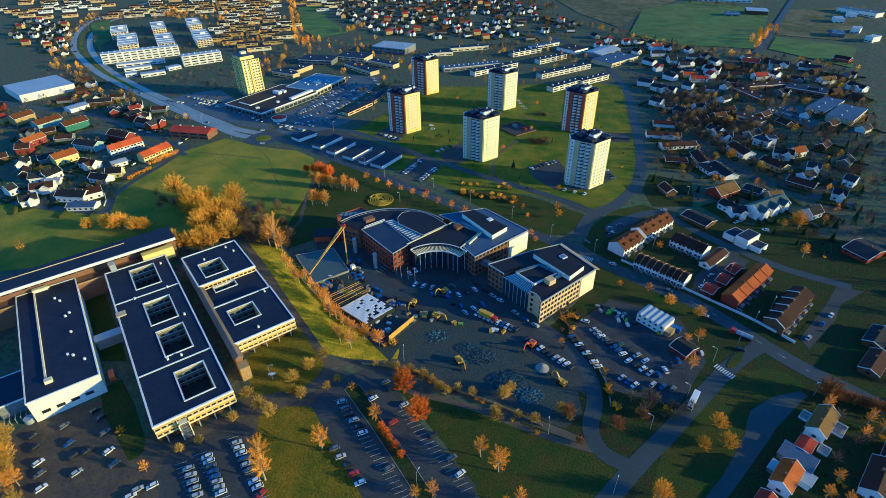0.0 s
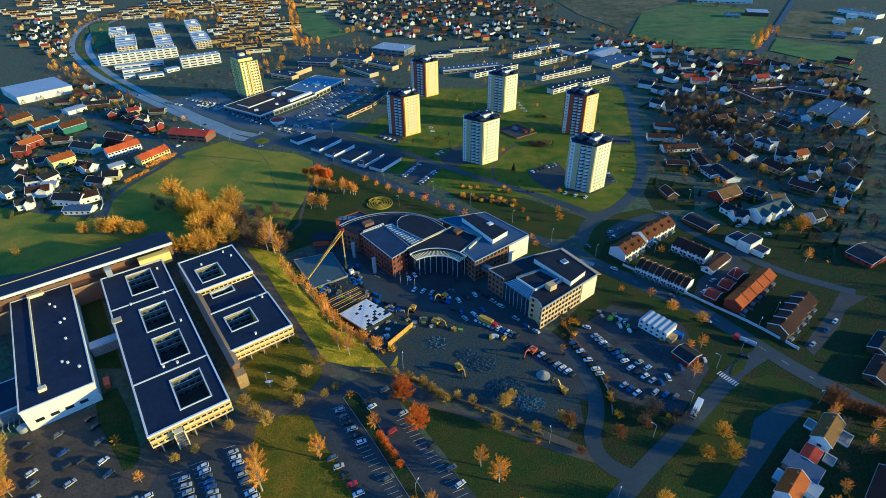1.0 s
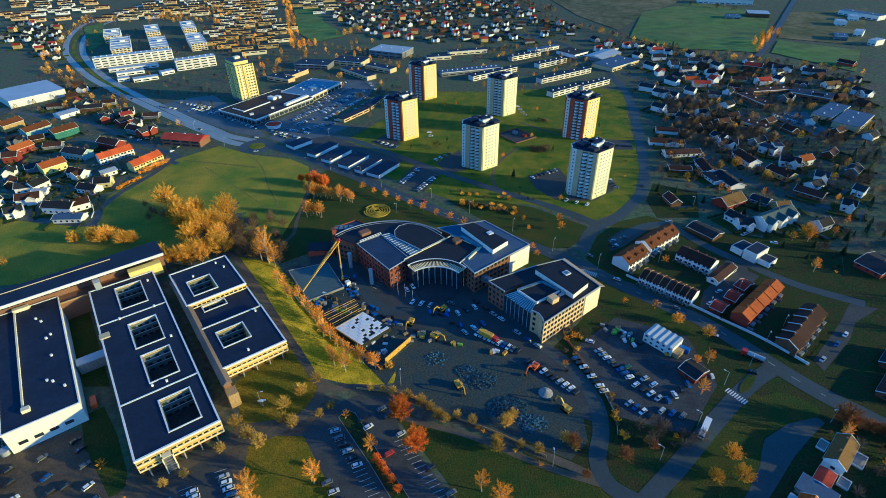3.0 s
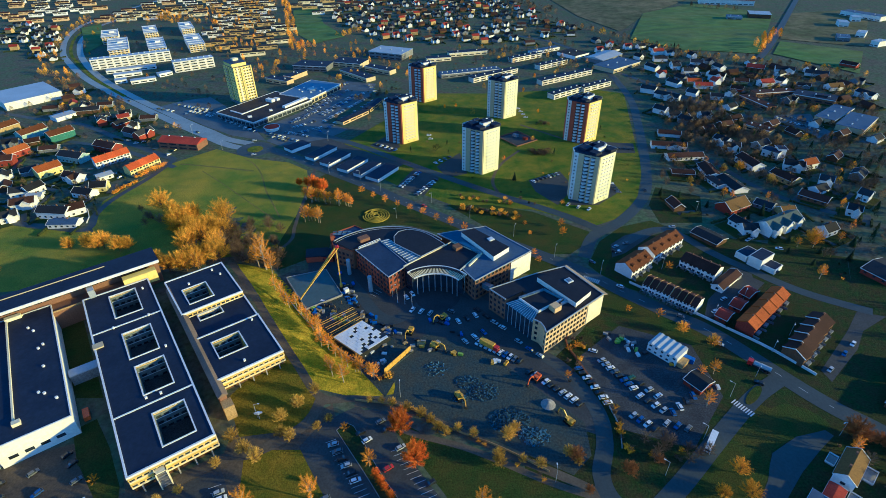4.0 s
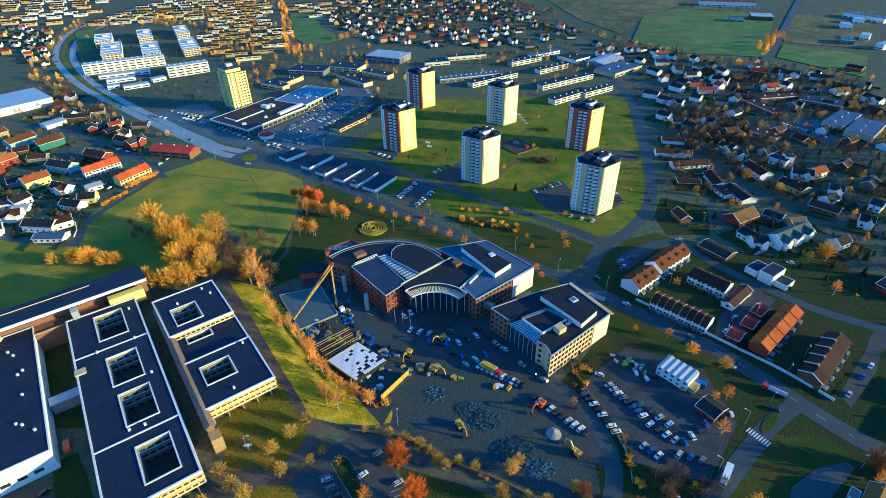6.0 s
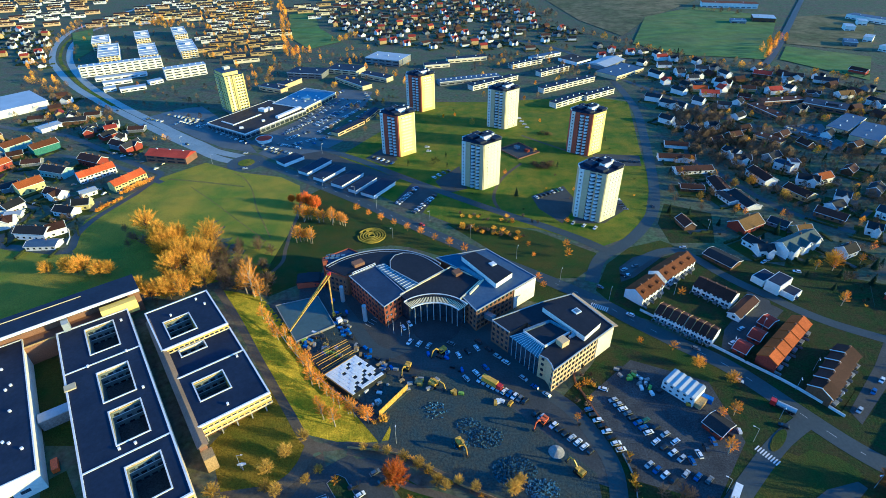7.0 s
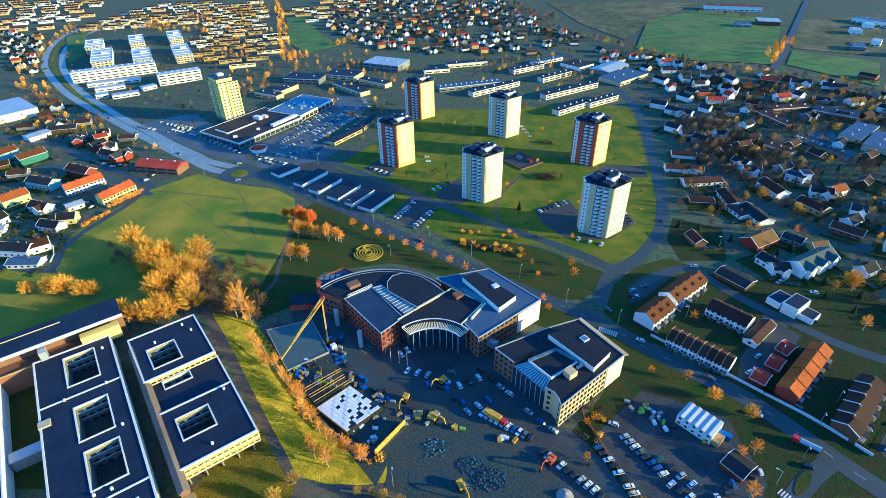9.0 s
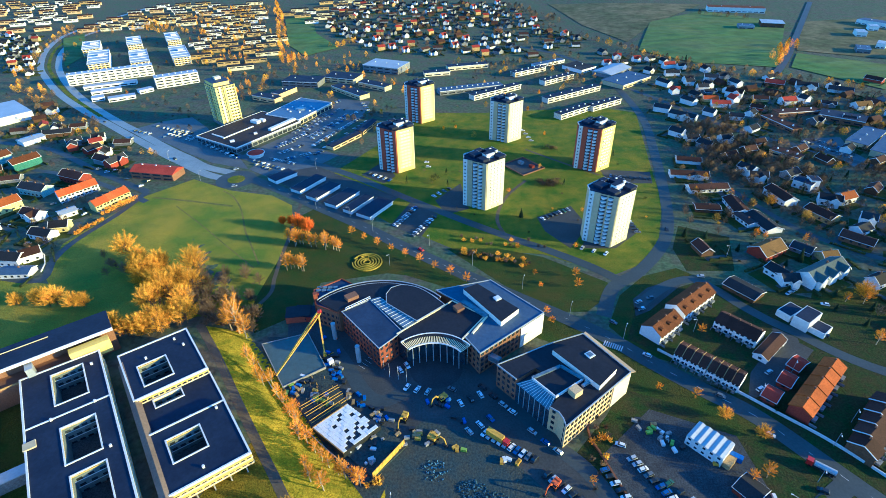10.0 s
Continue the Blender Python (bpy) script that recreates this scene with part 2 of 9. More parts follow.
def inside(p, x, y):
    hit, j = False, len(p) - 1
    for i in range(len(p)):
        (xi, yi), (xj, yj) = p[i], p[j]
        if (yi > y) != (yj > y) and x < (xj - xi) * (y - yi) / (yj - yi) + xi:
            hit = not hit
        j = i
    return hit


def on_bank(p):
    return -130 < p.x < -20 and 180 < p.y < 310


def sheet(name, poly, material, up, label, cell=8.0):
    """A surface laid over the ground inside a polygon."""
    bm = bmesh.new()
    bm.faces.new([bm.verts.new((x, y, 0)) for x, y in poly])
    bmesh.ops.triangulate(bm, faces=bm.faces[:])
    for _ in range(11):
        long = [e for e in bm.edges if e.calc_length() > (3.0 if on_bank((e.verts[0].co + e.verts[1].co) / 2) else cell)]
        if not long:
            break
        bmesh.ops.subdivide_edges(bm, edges=long, cuts=1)
        bmesh.ops.triangulate(bm, faces=[f for f in bm.faces if len(f.verts) > 3])
    for v in bm.verts:
        v.co.z = gz(v.co.x, v.co.y) + up
    bmesh.ops.recalc_face_normals(bm, faces=bm.faces[:])
    if bm.faces and sum(f.normal.z for f in bm.faces) < 0:
        bmesh.ops.reverse_faces(bm, faces=bm.faces[:])
    me = bpy.data.meshes.new(name)
    bm.to_mesh(me)
    bm.free()
    me.materials.append(material)
    return tagged(new(name, me), label, name.split("_")[0], kind="structure")


def curve_points(p, gap=6.0):
    out = []
    q = [p[0]] + list(p) + [p[-1]]
    for a, b, c, d in zip(q, q[1:], q[2:], q[3:]):
        a, b, c, d = (Vector(v) for v in (a, b, c, d))
        n = max(1, int((c - b).length / gap))
        for i in range(n):
            t = i / n
            out.append(0.5 * (2 * b + (c - a) * t + (2 * a - 5 * b + 4 * c - d) * t * t + (3 * b - a - 3 * c + d) * t ** 3))
    out.append(Vector(p[-1]))
    return out


def ribbon(name, p, width, material, up, label, shift=0.0, dash=None, clear=True, thick=0.0):
    """A strip of even width along a smooth line; dash: (length, gap) cuts it up."""
    c = curve_points(p, 3.0 if not dash else 1.5)
    side = []
    for i, v in enumerate(c):
        d = (c[min(i + 1, len(c) - 1)] - c[max(i - 1, 0)]).normalized()
        side.append(Vector((-d.y, d.x)))
    g, run = Mesh(), 0.0
    for i in range(len(c) - 1):
        run += (c[i + 1] - c[i]).length
        if dash and run % sum(dash) > dash[0]:
            continue
        q = []
        for v, s in ((c[i], side[i]), (c[i + 1], side[i + 1])):
            for k in (1, -1):
                w = v + s * (shift + k * width / 2)
                q.append((w.x, w.y, gz(w.x, w.y) + up))
        g.add(q, [(0, 1, 3, 2)])
        if clear:
            keep(c[i].x, c[i].y, width / 2)
    return tagged(part(name, g, material), label, name.split("_")[0], kind="structure")

# ---- ground: one sheet to the horizon ----
g = Mesh()
xs = [-6000, -3500, -2000, -1200] + list(range(-800, -400, 40)) + list(range(-400, -130, 8)) + list(range(-130, -20, 3)) + list(range(-20, 400, 8)) + list(range(400, 801, 40)) + [1200, 2000, 3500, 6000]
ys = [-600, -200] + list(range(0, 180, 8)) + list(range(180, 310, 3)) + list(range(310, 480, 8)) + list(range(480, 801, 40)) + [1000, 1400, 2000, 3000, 4500, 7000]
g.add([(x, y, gz(x, y)) for y in ys for x in xs],
      [(j * len(xs) + i, j * len(xs) + i + 1, (j + 1) * len(xs) + i + 1, (j + 1) * len(xs) + i) for j in range(len(ys) - 1) for i in range(len(xs) - 1)])
tagged(part("ground", g, GROUND), "dark winter ground of gardens, grass and bare soil", "ground", kind="structure")

# lawns and fields
sheet("lawn", [(3.6, 362.8), (-39.9, 396.2), (-103.7, 455.0), (-90.5, 486.0), (-57.6, 546.9), (-40.4, 624.1), (43.7, 620.4), (166.4, 632.9), (200.1, 613.7), (174.0, 488.5), (160.7, 419.5), (139.7, 366.3), (118.9, 341.2), (100.4, 331.1), (61.6, 354.9)], LAWN, 0.03, "mown lawn between the tower blocks, lit gold")
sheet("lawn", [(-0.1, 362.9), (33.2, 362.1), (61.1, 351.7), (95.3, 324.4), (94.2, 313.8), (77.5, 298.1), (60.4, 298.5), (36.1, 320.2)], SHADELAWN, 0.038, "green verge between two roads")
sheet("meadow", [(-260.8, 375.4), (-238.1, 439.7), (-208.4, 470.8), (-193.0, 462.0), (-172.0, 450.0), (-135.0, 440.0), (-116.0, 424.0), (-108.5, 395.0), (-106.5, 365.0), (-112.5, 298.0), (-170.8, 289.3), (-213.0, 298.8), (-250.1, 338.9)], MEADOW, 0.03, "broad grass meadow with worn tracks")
sheet("meadow", [(-340.1, 352.4), (-286.7, 336.7), (-241.3, 330.3), (-170.8, 289.3), (-198.3, 284.4), (-243.7, 267.8), (-276.4, 263.3)], MEADOW, 0.035, "shaded grass below the villas")
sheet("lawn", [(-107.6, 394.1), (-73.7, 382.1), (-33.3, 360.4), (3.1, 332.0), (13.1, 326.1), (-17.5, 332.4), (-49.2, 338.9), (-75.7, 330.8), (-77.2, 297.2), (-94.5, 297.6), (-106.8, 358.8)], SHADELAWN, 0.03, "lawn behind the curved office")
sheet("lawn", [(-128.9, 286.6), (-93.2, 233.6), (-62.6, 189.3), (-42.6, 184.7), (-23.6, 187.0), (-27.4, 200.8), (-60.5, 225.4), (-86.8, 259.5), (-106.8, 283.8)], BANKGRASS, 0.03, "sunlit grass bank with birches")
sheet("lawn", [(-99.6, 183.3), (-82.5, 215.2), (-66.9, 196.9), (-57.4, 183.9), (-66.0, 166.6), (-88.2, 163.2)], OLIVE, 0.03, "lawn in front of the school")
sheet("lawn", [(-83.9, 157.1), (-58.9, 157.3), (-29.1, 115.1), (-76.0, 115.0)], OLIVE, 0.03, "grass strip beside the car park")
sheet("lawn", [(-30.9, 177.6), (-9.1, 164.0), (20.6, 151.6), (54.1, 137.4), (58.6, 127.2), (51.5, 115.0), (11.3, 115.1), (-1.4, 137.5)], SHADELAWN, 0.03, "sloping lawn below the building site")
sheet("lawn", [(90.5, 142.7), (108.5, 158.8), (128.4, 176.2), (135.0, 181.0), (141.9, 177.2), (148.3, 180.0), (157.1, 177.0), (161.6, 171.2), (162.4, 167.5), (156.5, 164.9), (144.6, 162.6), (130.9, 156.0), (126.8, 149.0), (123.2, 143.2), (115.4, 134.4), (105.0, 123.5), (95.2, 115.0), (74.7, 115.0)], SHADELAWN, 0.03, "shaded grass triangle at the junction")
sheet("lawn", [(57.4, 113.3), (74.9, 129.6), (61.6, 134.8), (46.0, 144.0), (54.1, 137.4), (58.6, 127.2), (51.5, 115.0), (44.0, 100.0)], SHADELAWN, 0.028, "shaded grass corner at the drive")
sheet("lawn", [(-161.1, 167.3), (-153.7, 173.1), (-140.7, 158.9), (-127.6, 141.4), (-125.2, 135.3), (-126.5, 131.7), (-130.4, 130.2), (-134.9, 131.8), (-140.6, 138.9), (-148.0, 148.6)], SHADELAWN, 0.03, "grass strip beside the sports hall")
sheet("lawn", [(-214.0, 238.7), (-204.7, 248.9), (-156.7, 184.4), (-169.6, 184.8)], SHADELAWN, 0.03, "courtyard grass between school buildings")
sheet("field", [(280.4, 865.5), (355.8, 1048.3), (481.3, 1142.5), (578.4, 1029.4), (421.0, 756.8), (330.0, 787.3)], FIELD, 0.7, "distant green field", 60)
sheet("field", [(438.2, 755.8), (483.5, 824.5), (561.9, 762.1), (491.1, 660.3)], FIELD, 0.7, "distant green field", 60)
sheet("field", [(218.3, 1271.5), (510.2, 1213.5), (348.5, 1026.0), (279.5, 918.4), (240.9, 1054.7)], MOOR, 0.5, "distant rough grassland", 60)
sheet("field", [(596.6, 1027.9), (771.2, 1063.2), (580.4, 788.8), (492.0, 839.8)], MOOR, 0.5, "distant rough grassland", 60)
sheet("field", [(-303.1, 1161.2), (-264.4, 1210.9), (-216.0, 1023.6), (-160.8, 920.1), (-202.4, 871.4), (-245.3, 945.8)], FIELD, 0.6, "distant green field", 60)
sheet("field", [(-649.9, 1024.9), (-637.5, 1068.2), (-545.1, 904.5), (-537.4, 840.9)], FIELD, 0.6, "grass inside the bend of the ring road", 60)

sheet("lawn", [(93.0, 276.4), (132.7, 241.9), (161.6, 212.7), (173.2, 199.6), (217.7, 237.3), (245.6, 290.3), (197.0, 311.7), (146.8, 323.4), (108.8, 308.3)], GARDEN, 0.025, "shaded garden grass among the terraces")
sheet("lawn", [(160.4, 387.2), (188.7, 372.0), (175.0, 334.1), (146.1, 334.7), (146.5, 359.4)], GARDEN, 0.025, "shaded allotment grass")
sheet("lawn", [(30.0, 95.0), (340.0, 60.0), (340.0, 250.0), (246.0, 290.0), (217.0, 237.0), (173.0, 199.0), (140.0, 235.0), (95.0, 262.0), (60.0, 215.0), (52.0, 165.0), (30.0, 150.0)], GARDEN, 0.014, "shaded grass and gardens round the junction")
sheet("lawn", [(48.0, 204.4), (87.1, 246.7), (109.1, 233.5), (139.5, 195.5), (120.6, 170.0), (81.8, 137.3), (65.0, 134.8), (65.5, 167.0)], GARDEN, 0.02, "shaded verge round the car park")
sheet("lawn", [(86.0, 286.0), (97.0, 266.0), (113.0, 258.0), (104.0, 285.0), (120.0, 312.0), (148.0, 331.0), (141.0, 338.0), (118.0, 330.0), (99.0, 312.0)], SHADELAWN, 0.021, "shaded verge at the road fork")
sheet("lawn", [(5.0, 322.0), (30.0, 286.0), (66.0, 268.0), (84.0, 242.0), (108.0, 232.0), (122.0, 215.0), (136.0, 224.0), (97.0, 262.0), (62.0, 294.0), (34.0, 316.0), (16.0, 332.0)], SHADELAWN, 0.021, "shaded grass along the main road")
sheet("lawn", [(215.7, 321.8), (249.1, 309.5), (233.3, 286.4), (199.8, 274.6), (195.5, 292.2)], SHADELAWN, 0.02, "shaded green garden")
sheet("yard", [(-176.1, 136.7), (-175.5, 146.5), (-172.3, 155.9), (-154.6, 161.5), (-131.8, 134.2), (-124.3, 139.2), (-147.0, 174.7), (-161.6, 192.8), (-152.6, 188.8), (-117.4, 140.5), (-92.0, 155.6), (-91.7, 170.8), (-72.6, 177.6), (-52.2, 181.4), (-28.6, 115.5), (-172.6, 115.8)], SUNYARD, 0.012, "worn asphalt yard in front of the school")
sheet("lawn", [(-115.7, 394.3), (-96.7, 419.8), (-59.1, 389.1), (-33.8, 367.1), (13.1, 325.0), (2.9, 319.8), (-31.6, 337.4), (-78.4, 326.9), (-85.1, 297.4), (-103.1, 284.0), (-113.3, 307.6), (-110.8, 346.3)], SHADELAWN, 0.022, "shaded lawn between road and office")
# roads
LOTTAR = mat("lot_asphalt", (0.105, 0.118, 0.126), 0.6, size=1.5, big=20, tint=(0.075, 0.085, 0.092), fine=0.2, spec=0.3)
# pale tone holds the sky's reflection seen along the ring road
RINGTAR = mat("worn_asphalt", (0.26, 0.29, 0.285), 0.5, size=1.5, big=20, tint=(0.20, 0.225, 0.222), fine=0.15)
MAIN = [(-172.2, 477.7), (-140.3, 456.1), (-97.2, 422.4), (-59.5, 392.9), (-34.0, 370.5), (3.2, 340.1), (35.6, 314.9), (64.1, 293.2), (84.3, 276.5), (99.5, 260.3), (119.3, 241.1), (137.0, 224.5), (164.0, 183.8), (180.0, 166.4), (189.7, 155.3)]
ribbon("road", MAIN, 9.5, ROADTAR, 0.09, "grey asphalt main road")
ribbon("road_line", MAIN, 0.15, WHITELINE, 0.10, "dashed white centre line", dash=(3, 9), clear=False)
RING = [(-172.2, 470.0), (-190.0, 474.0), (-207.0, 484.0), (-229.0, 502.0), (-260.0, 527.5), (-310.0, 571.0), (-350.0, 607.0), (-405.0, 655.0), (-468.0, 715.0), (-533.0, 790.0), (-577.2, 849.1), (-628.9, 944.8), (-662.7, 1043.1), (-665.7, 1118.3), (-660.5, 1209.5), (-644.9, 1322.1)]
ribbon("road", RING, 8.5, RINGTAR, 0.08, "wide grey ring road in a long bend")
ribbon("road", [(-180.0, 482.0), (-207.0, 494.5), (-229.0, 513.0), (-260.0, 538.5), (-309.0, 583.0), (-345.0, 615.0), (-397.0, 664.0), (-452.0, 720.0), (-510.0, 790.0), (-556.0, 857.0), (-600.9, 943.0), (-626.7, 1031.9), (-624.5, 1100.4)], 8.5, RINGTAR, 0.085, "second carriageway of the ring road")
ribbon("verge", [(-375.0, 635.0), (-401.0, 659.5), (-460.0, 717.5), (-521.0, 790.0), (-567.0, 852.0), (-614.9, 943.9), (-644.6, 1037.5)], 4.5, LAWN, 0.11, "grass median of the ring road")
HILLROAD = [(85.3, 294.2), (97.2, 319.0), (116.7, 334.2), (138.5, 359.6), (153.5, 387.4), (168.1, 437.2), (185.6, 511.9), (201.0, 588.7), (205.0, 665.6), (203.1, 712.8), (196.0, 782.8), (158.6, 865.5), (99.2, 921.3)]
ribbon("road", HILLROAD, 8, ROADTAR, 0.085, "curving road round the tower blocks")
ribbon("road", [(103.9, 325.4), (87.6, 341.9), (62.6, 361.4), (42.0, 375.6), (4.3, 404.6), (-39.1, 440.5), (-79.3, 474.8), (-123.4, 504.4)], 7, ROADTAR, 0.08, "access road of the tower blocks")
LOWROAD = [(156.2, 195.3), (140.7, 185.8), (128.4, 176.2), (108.5, 158.8), (90.5, 142.7), (74.9, 129.6), (57.4, 113.3), (44.4, 100.8)]
ribbon("road", LOWROAD, 7.5, ROADTAR, 0.085, "side road leading down from the junction")
sheet("road", [(130.9, 155.0), (144.6, 162.6), (158.5, 165.8), (160.5, 163.0), (150.4, 155.8), (138.0, 146.2), (125.3, 134.4), (111.3, 121.8), (103.6, 115.0), (88.0, 99.0), (78.5, 99.0), (95.2, 115.0), (105.0, 123.5), (115.4, 134.4), (123.2, 143.2), (127.0, 149.5)], ROADTAR, 0.08, "residential road beside the houses")
ribbon("road", [(70.0, 128.4), (61.6, 134.8), (59.5, 145.6), (64.6, 160.6), (65.2, 177.3), (56.0, 200.1), (40.9, 217.5), (21.6, 247.4), (2.0, 264.5), (-30.4, 237.5), (-53.4, 265.2), (-72.7, 297.4)], 7, ROADTAR, 0.08, "asphalt drive of the office park")
PATHA = [(-133.1, 288.1), (-114.7, 263.5), (-92.6, 231.1), (-72.4, 202.8), (-57.4, 183.9), (-42.5, 184.0), (-25.9, 182.1), (-9.4, 173.4), (8.8, 164.0), (25.7, 154.5), (46.1, 144.3), (62.7, 134.8)]
ribbon("path", PATHA, 4, PATHTAR, 0.07, "grey asphalt footpath")
ribbon("path", [(-57.4, 183.9), (-61.5, 169.9), (-78.7, 156.5), (-92.5, 152.6), (-115.6, 137.3)], 5, PATHTAR, 0.065, "footpath past the school")
ribbon("path", [(-109.7, 440.7), (-109.0, 399.8), (-107.3, 379.1), (-106.7, 355.8), (-105.1, 332.9), (-104.4, 315.1), (-118.8, 288.6)], 2.4, PATHTAR, 0.06, "footpath across the meadow")
ribbon("path", [(-42.1, 180.9), (-25.6, 177.7), (-19.5, 167.3), (8.6, 157.6), (38.8, 142.9), (60.4, 134.8)], 3, PATHTAR, 0.06, "footpath along the lawn")
ribbon("path", [(43.1, 368.6), (36.3, 398.2), (45.7, 431.6), (64.5, 459.8)], 2.5, PATHTAR, 0.06, "footpath over the tower lawn")
ribbon("path", [(72.7, 522.2), (102.4, 490.9), (125.8, 468.2)], 2.5, PATHTAR, 0.06, "footpath over the tower lawn")
ribbon("road", [(107.2, 303.4), (129.2, 321.0), (146.2, 326.1), (155.6, 316.7), (163.6, 302.3), (172.7, 289.4), (182.1, 279.1), (192.1, 266.6), (205.0, 254.8), (228.0, 240.0)], 6.5, ROADTAR, 0.08, "lane behind the terraces")
sheet("parking", [(105.6, 308.4), (116.9, 318.6), (134.5, 326.4), (137.5, 320.8), (111.9, 298.4), (102.8, 293.9)], ASPHALT, 0.07, "parking behind a terrace")
ribbon("road", [(207.6, 717.1), (248.9, 626.6), (277.0, 557.5), (315.0, 511.5), (349.8, 461.9)], 6, ROADTAR, 0.07, "residential lane")
ribbon("road", [(205.4, 471.0), (221.4, 435.3), (236.6, 384.4), (256.3, 355.1), (271.0, 341.4)], 5, ROADTAR, 0.07, "residential lane")
ribbon("road", [(-455.0, 514.2), (-379.5, 504.2), (-302.9, 477.0), (-230.4, 433.2)], 5, ROADTAR, 0.07, "residential lane between villas")
ribbon("road", [(-237.2, 449.6), (-242.9, 416.3), (-254.0, 379.9), (-255.2, 356.5), (-249.9, 334.7), (-279.5, 338.8), (-343.4, 357.0)], 5, ROADTAR, 0.07, "residential lane along the meadow")
ribbon("road", [(-237.2, 449.6), (-298.8, 490.9), (-373.1, 544.0), (-434.0, 563.9), (-511.9, 594.6)], 6, ROADTAR, 0.07, "residential street")

DRY = mat("dry_track", (0.22, 0.17, 0.05), 0.95, size=1.0, big=10, tint=(0.12, 0.13, 0.03), bump=0.3, fine=0.4)
ribbon("track", [(-176.8, 449.5), (-165.8, 439.5), (-155.4, 423.7), (-148.6, 409.1), (-139.8, 387.4), (-131.9, 372.4), (-118.8, 347.4)], 1.2, DRY, 0.045, "worn earth track across the meadow", clear=False)
ribbon("track", [(-203.7, 425.1), (-176.0, 398.8), (-150.4, 372.9), (-120.7, 343.3)], 0.8, DRY, 0.046, "faint footpath across the meadow", clear=False)
ribbon("track", [(-228.0, 439.7), (-194.8, 432.5), (-160.6, 423.9)], 2.2, DRY, 0.044, "pale dry strip in the meadow", clear=False)
# paved areas
sheet("forecourt", [(-73.9, 304.4), (-59.8, 296.0), (-28.8, 260.5), (-22.9, 278.4), (6.5, 272.9), (16.0, 261.7), (24.9, 252.2), (42.9, 228.7), (48.5, 212.7), (46.3, 189.8), (-20.9, 190.5), (-18.0, 216.3), (-26.7, 234.4), (-40.4, 241.1), (-61.5, 270.8)], ASPHALT, 0.045, "dark asphalt yard between offices and building site")
sheet("forecourt", [(-87.8, 297.6), (-55.9, 283.8), (-25.3, 259.0), (22.6, 264.3), (48.6, 208.6), (65.2, 177.3), (63.5, 163.8), (48.1, 170.4), (17.3, 177.5), (-9.7, 185.0), (-27.4, 200.8), (-19.7, 218.1), (-49.7, 237.7), (-83.8, 277.8)], ASPHALT, 0.05, "dark asphalt forecourt of the offices")
sheet("site", [(-25.9, 181.4), (-22.5, 213.6), (-10.8, 227.4), (19.5, 213.2), (45.1, 184.6), (58.5, 170.4), (57.7, 154.4), (48.7, 145.7), (21.3, 160.7), (-4.1, 170.6)], EARTH, 0.06, "dark broken ground of the building site")
sheet("site", [(-95.3, 281.1), (-73.5, 280.8), (-49.7, 237.7), (-18.0, 213.6), (-28.9, 185.1), (-60.1, 223.0)], EARTH, 0.055, "muddy building site")
sheet("parking", [(63.3, 208.5), (89.7, 231.3), (122.0, 216.8), (123.7, 184.1), (100.5, 157.3), (73.2, 167.0), (71.4, 180.8)], GRAVEL, 0.055, "gravel car park")
sheet("parking", [(-185.5, 146.3), (-162.6, 157.8), (-148.3, 150.1), (-125.9, 127.2), (-118.0, 122.4), (-105.2, 113.3), (-181.1, 111.4), (-185.2, 135.4)], SUNYARD, 0.05, "asphalt car park by the sports hall")
sheet("parking", [(-114.5, 134.7), (-91.5, 149.7), (-69.6, 115.1), (-63.0, 98.9), (-93.0, 98.8), (-115.9, 117.8)], ASPHALT, 0.05, "asphalt car park by the school")
sheet("parking", [(-62.0, 158.6), (-47.7, 137.2), (-32.9, 115.1), (-23.2, 98.9), (8.5, 98.9), (9.5, 117.3), (9.9, 120.3), (2.8, 128.8), (-9.2, 144.1), (-21.0, 161.4), (-28.3, 178.7), (-37.6, 177.6), (-40.5, 179.9), (-55.2, 170.0)], ASPHALT, 0.05, "asphalt car park in two strips beside a planted bed")
BED = [(-47.9, 166.7), (-39.0, 154.4), (-31.3, 143.8), (-16.2, 121.1), (-3.0, 101.0), (2.5, 102.5), (-5.6, 115.1), (-17.7, 133.8), (-27.8, 147.8), (-36.6, 162.5), (-41.0, 169.0), (-44.5, 170.6)]
sheet("planted_bed", BED, GARDEN, 0.16, "planted strip of rough grass between the parking rows")
sheet("parking", [(-237.4, 554.2), (-166.9, 500.0), (-127.4, 522.9), (-86.8, 608.9), (-84.1, 663.2), (-121.1, 674.9), (-141.1, 586.8), (-182.7, 518.6)], LOTTAR, 0.05, "shopping centre car park")
sheet("parking", [(-318.0, 592.0), (-299.0, 612.0), (-270.0, 623.0), (-240.0, 588.0), (-212.0, 540.0), (-187.8, 518.8), (-168.4, 488.6), (-205.0, 503.0), (-236.4, 526.0), (-262.0, 548.0)], LOTTAR, 0.05, "forecourt along the ring road")
sheet("parking", [(-39.6, 392.4), (-25.4, 429.2), (-5.9, 407.3), (-17.3, 377.1)], ASPHALT, 0.05, "small car park")
sheet("parking", [(-150.7, 477.0), (-111.0, 492.3), (-36.5, 434.0), (-60.0, 396.8)], ASPHALT, 0.05, "asphalt between the garage rows")
sheet("parking", [(64.9, 401.4), (92.3, 417.1), (98.3, 388.8), (80.9, 361.0), (67.8, 382.2)], ASPHALT, 0.05, "parking at the foot of a tower")
sheet("parking", [(88.2, 360.8), (110.1, 360.3), (131.1, 380.6), (129.8, 395.7), (98.3, 388.8)], ASPHALT, 0.055, "paving round a tower")
sheet("parking", [(128.4, 478.9), (168.6, 472.2), (164.2, 451.8), (130.9, 452.8)], ASPHALT, 0.05, "parking by a tower")
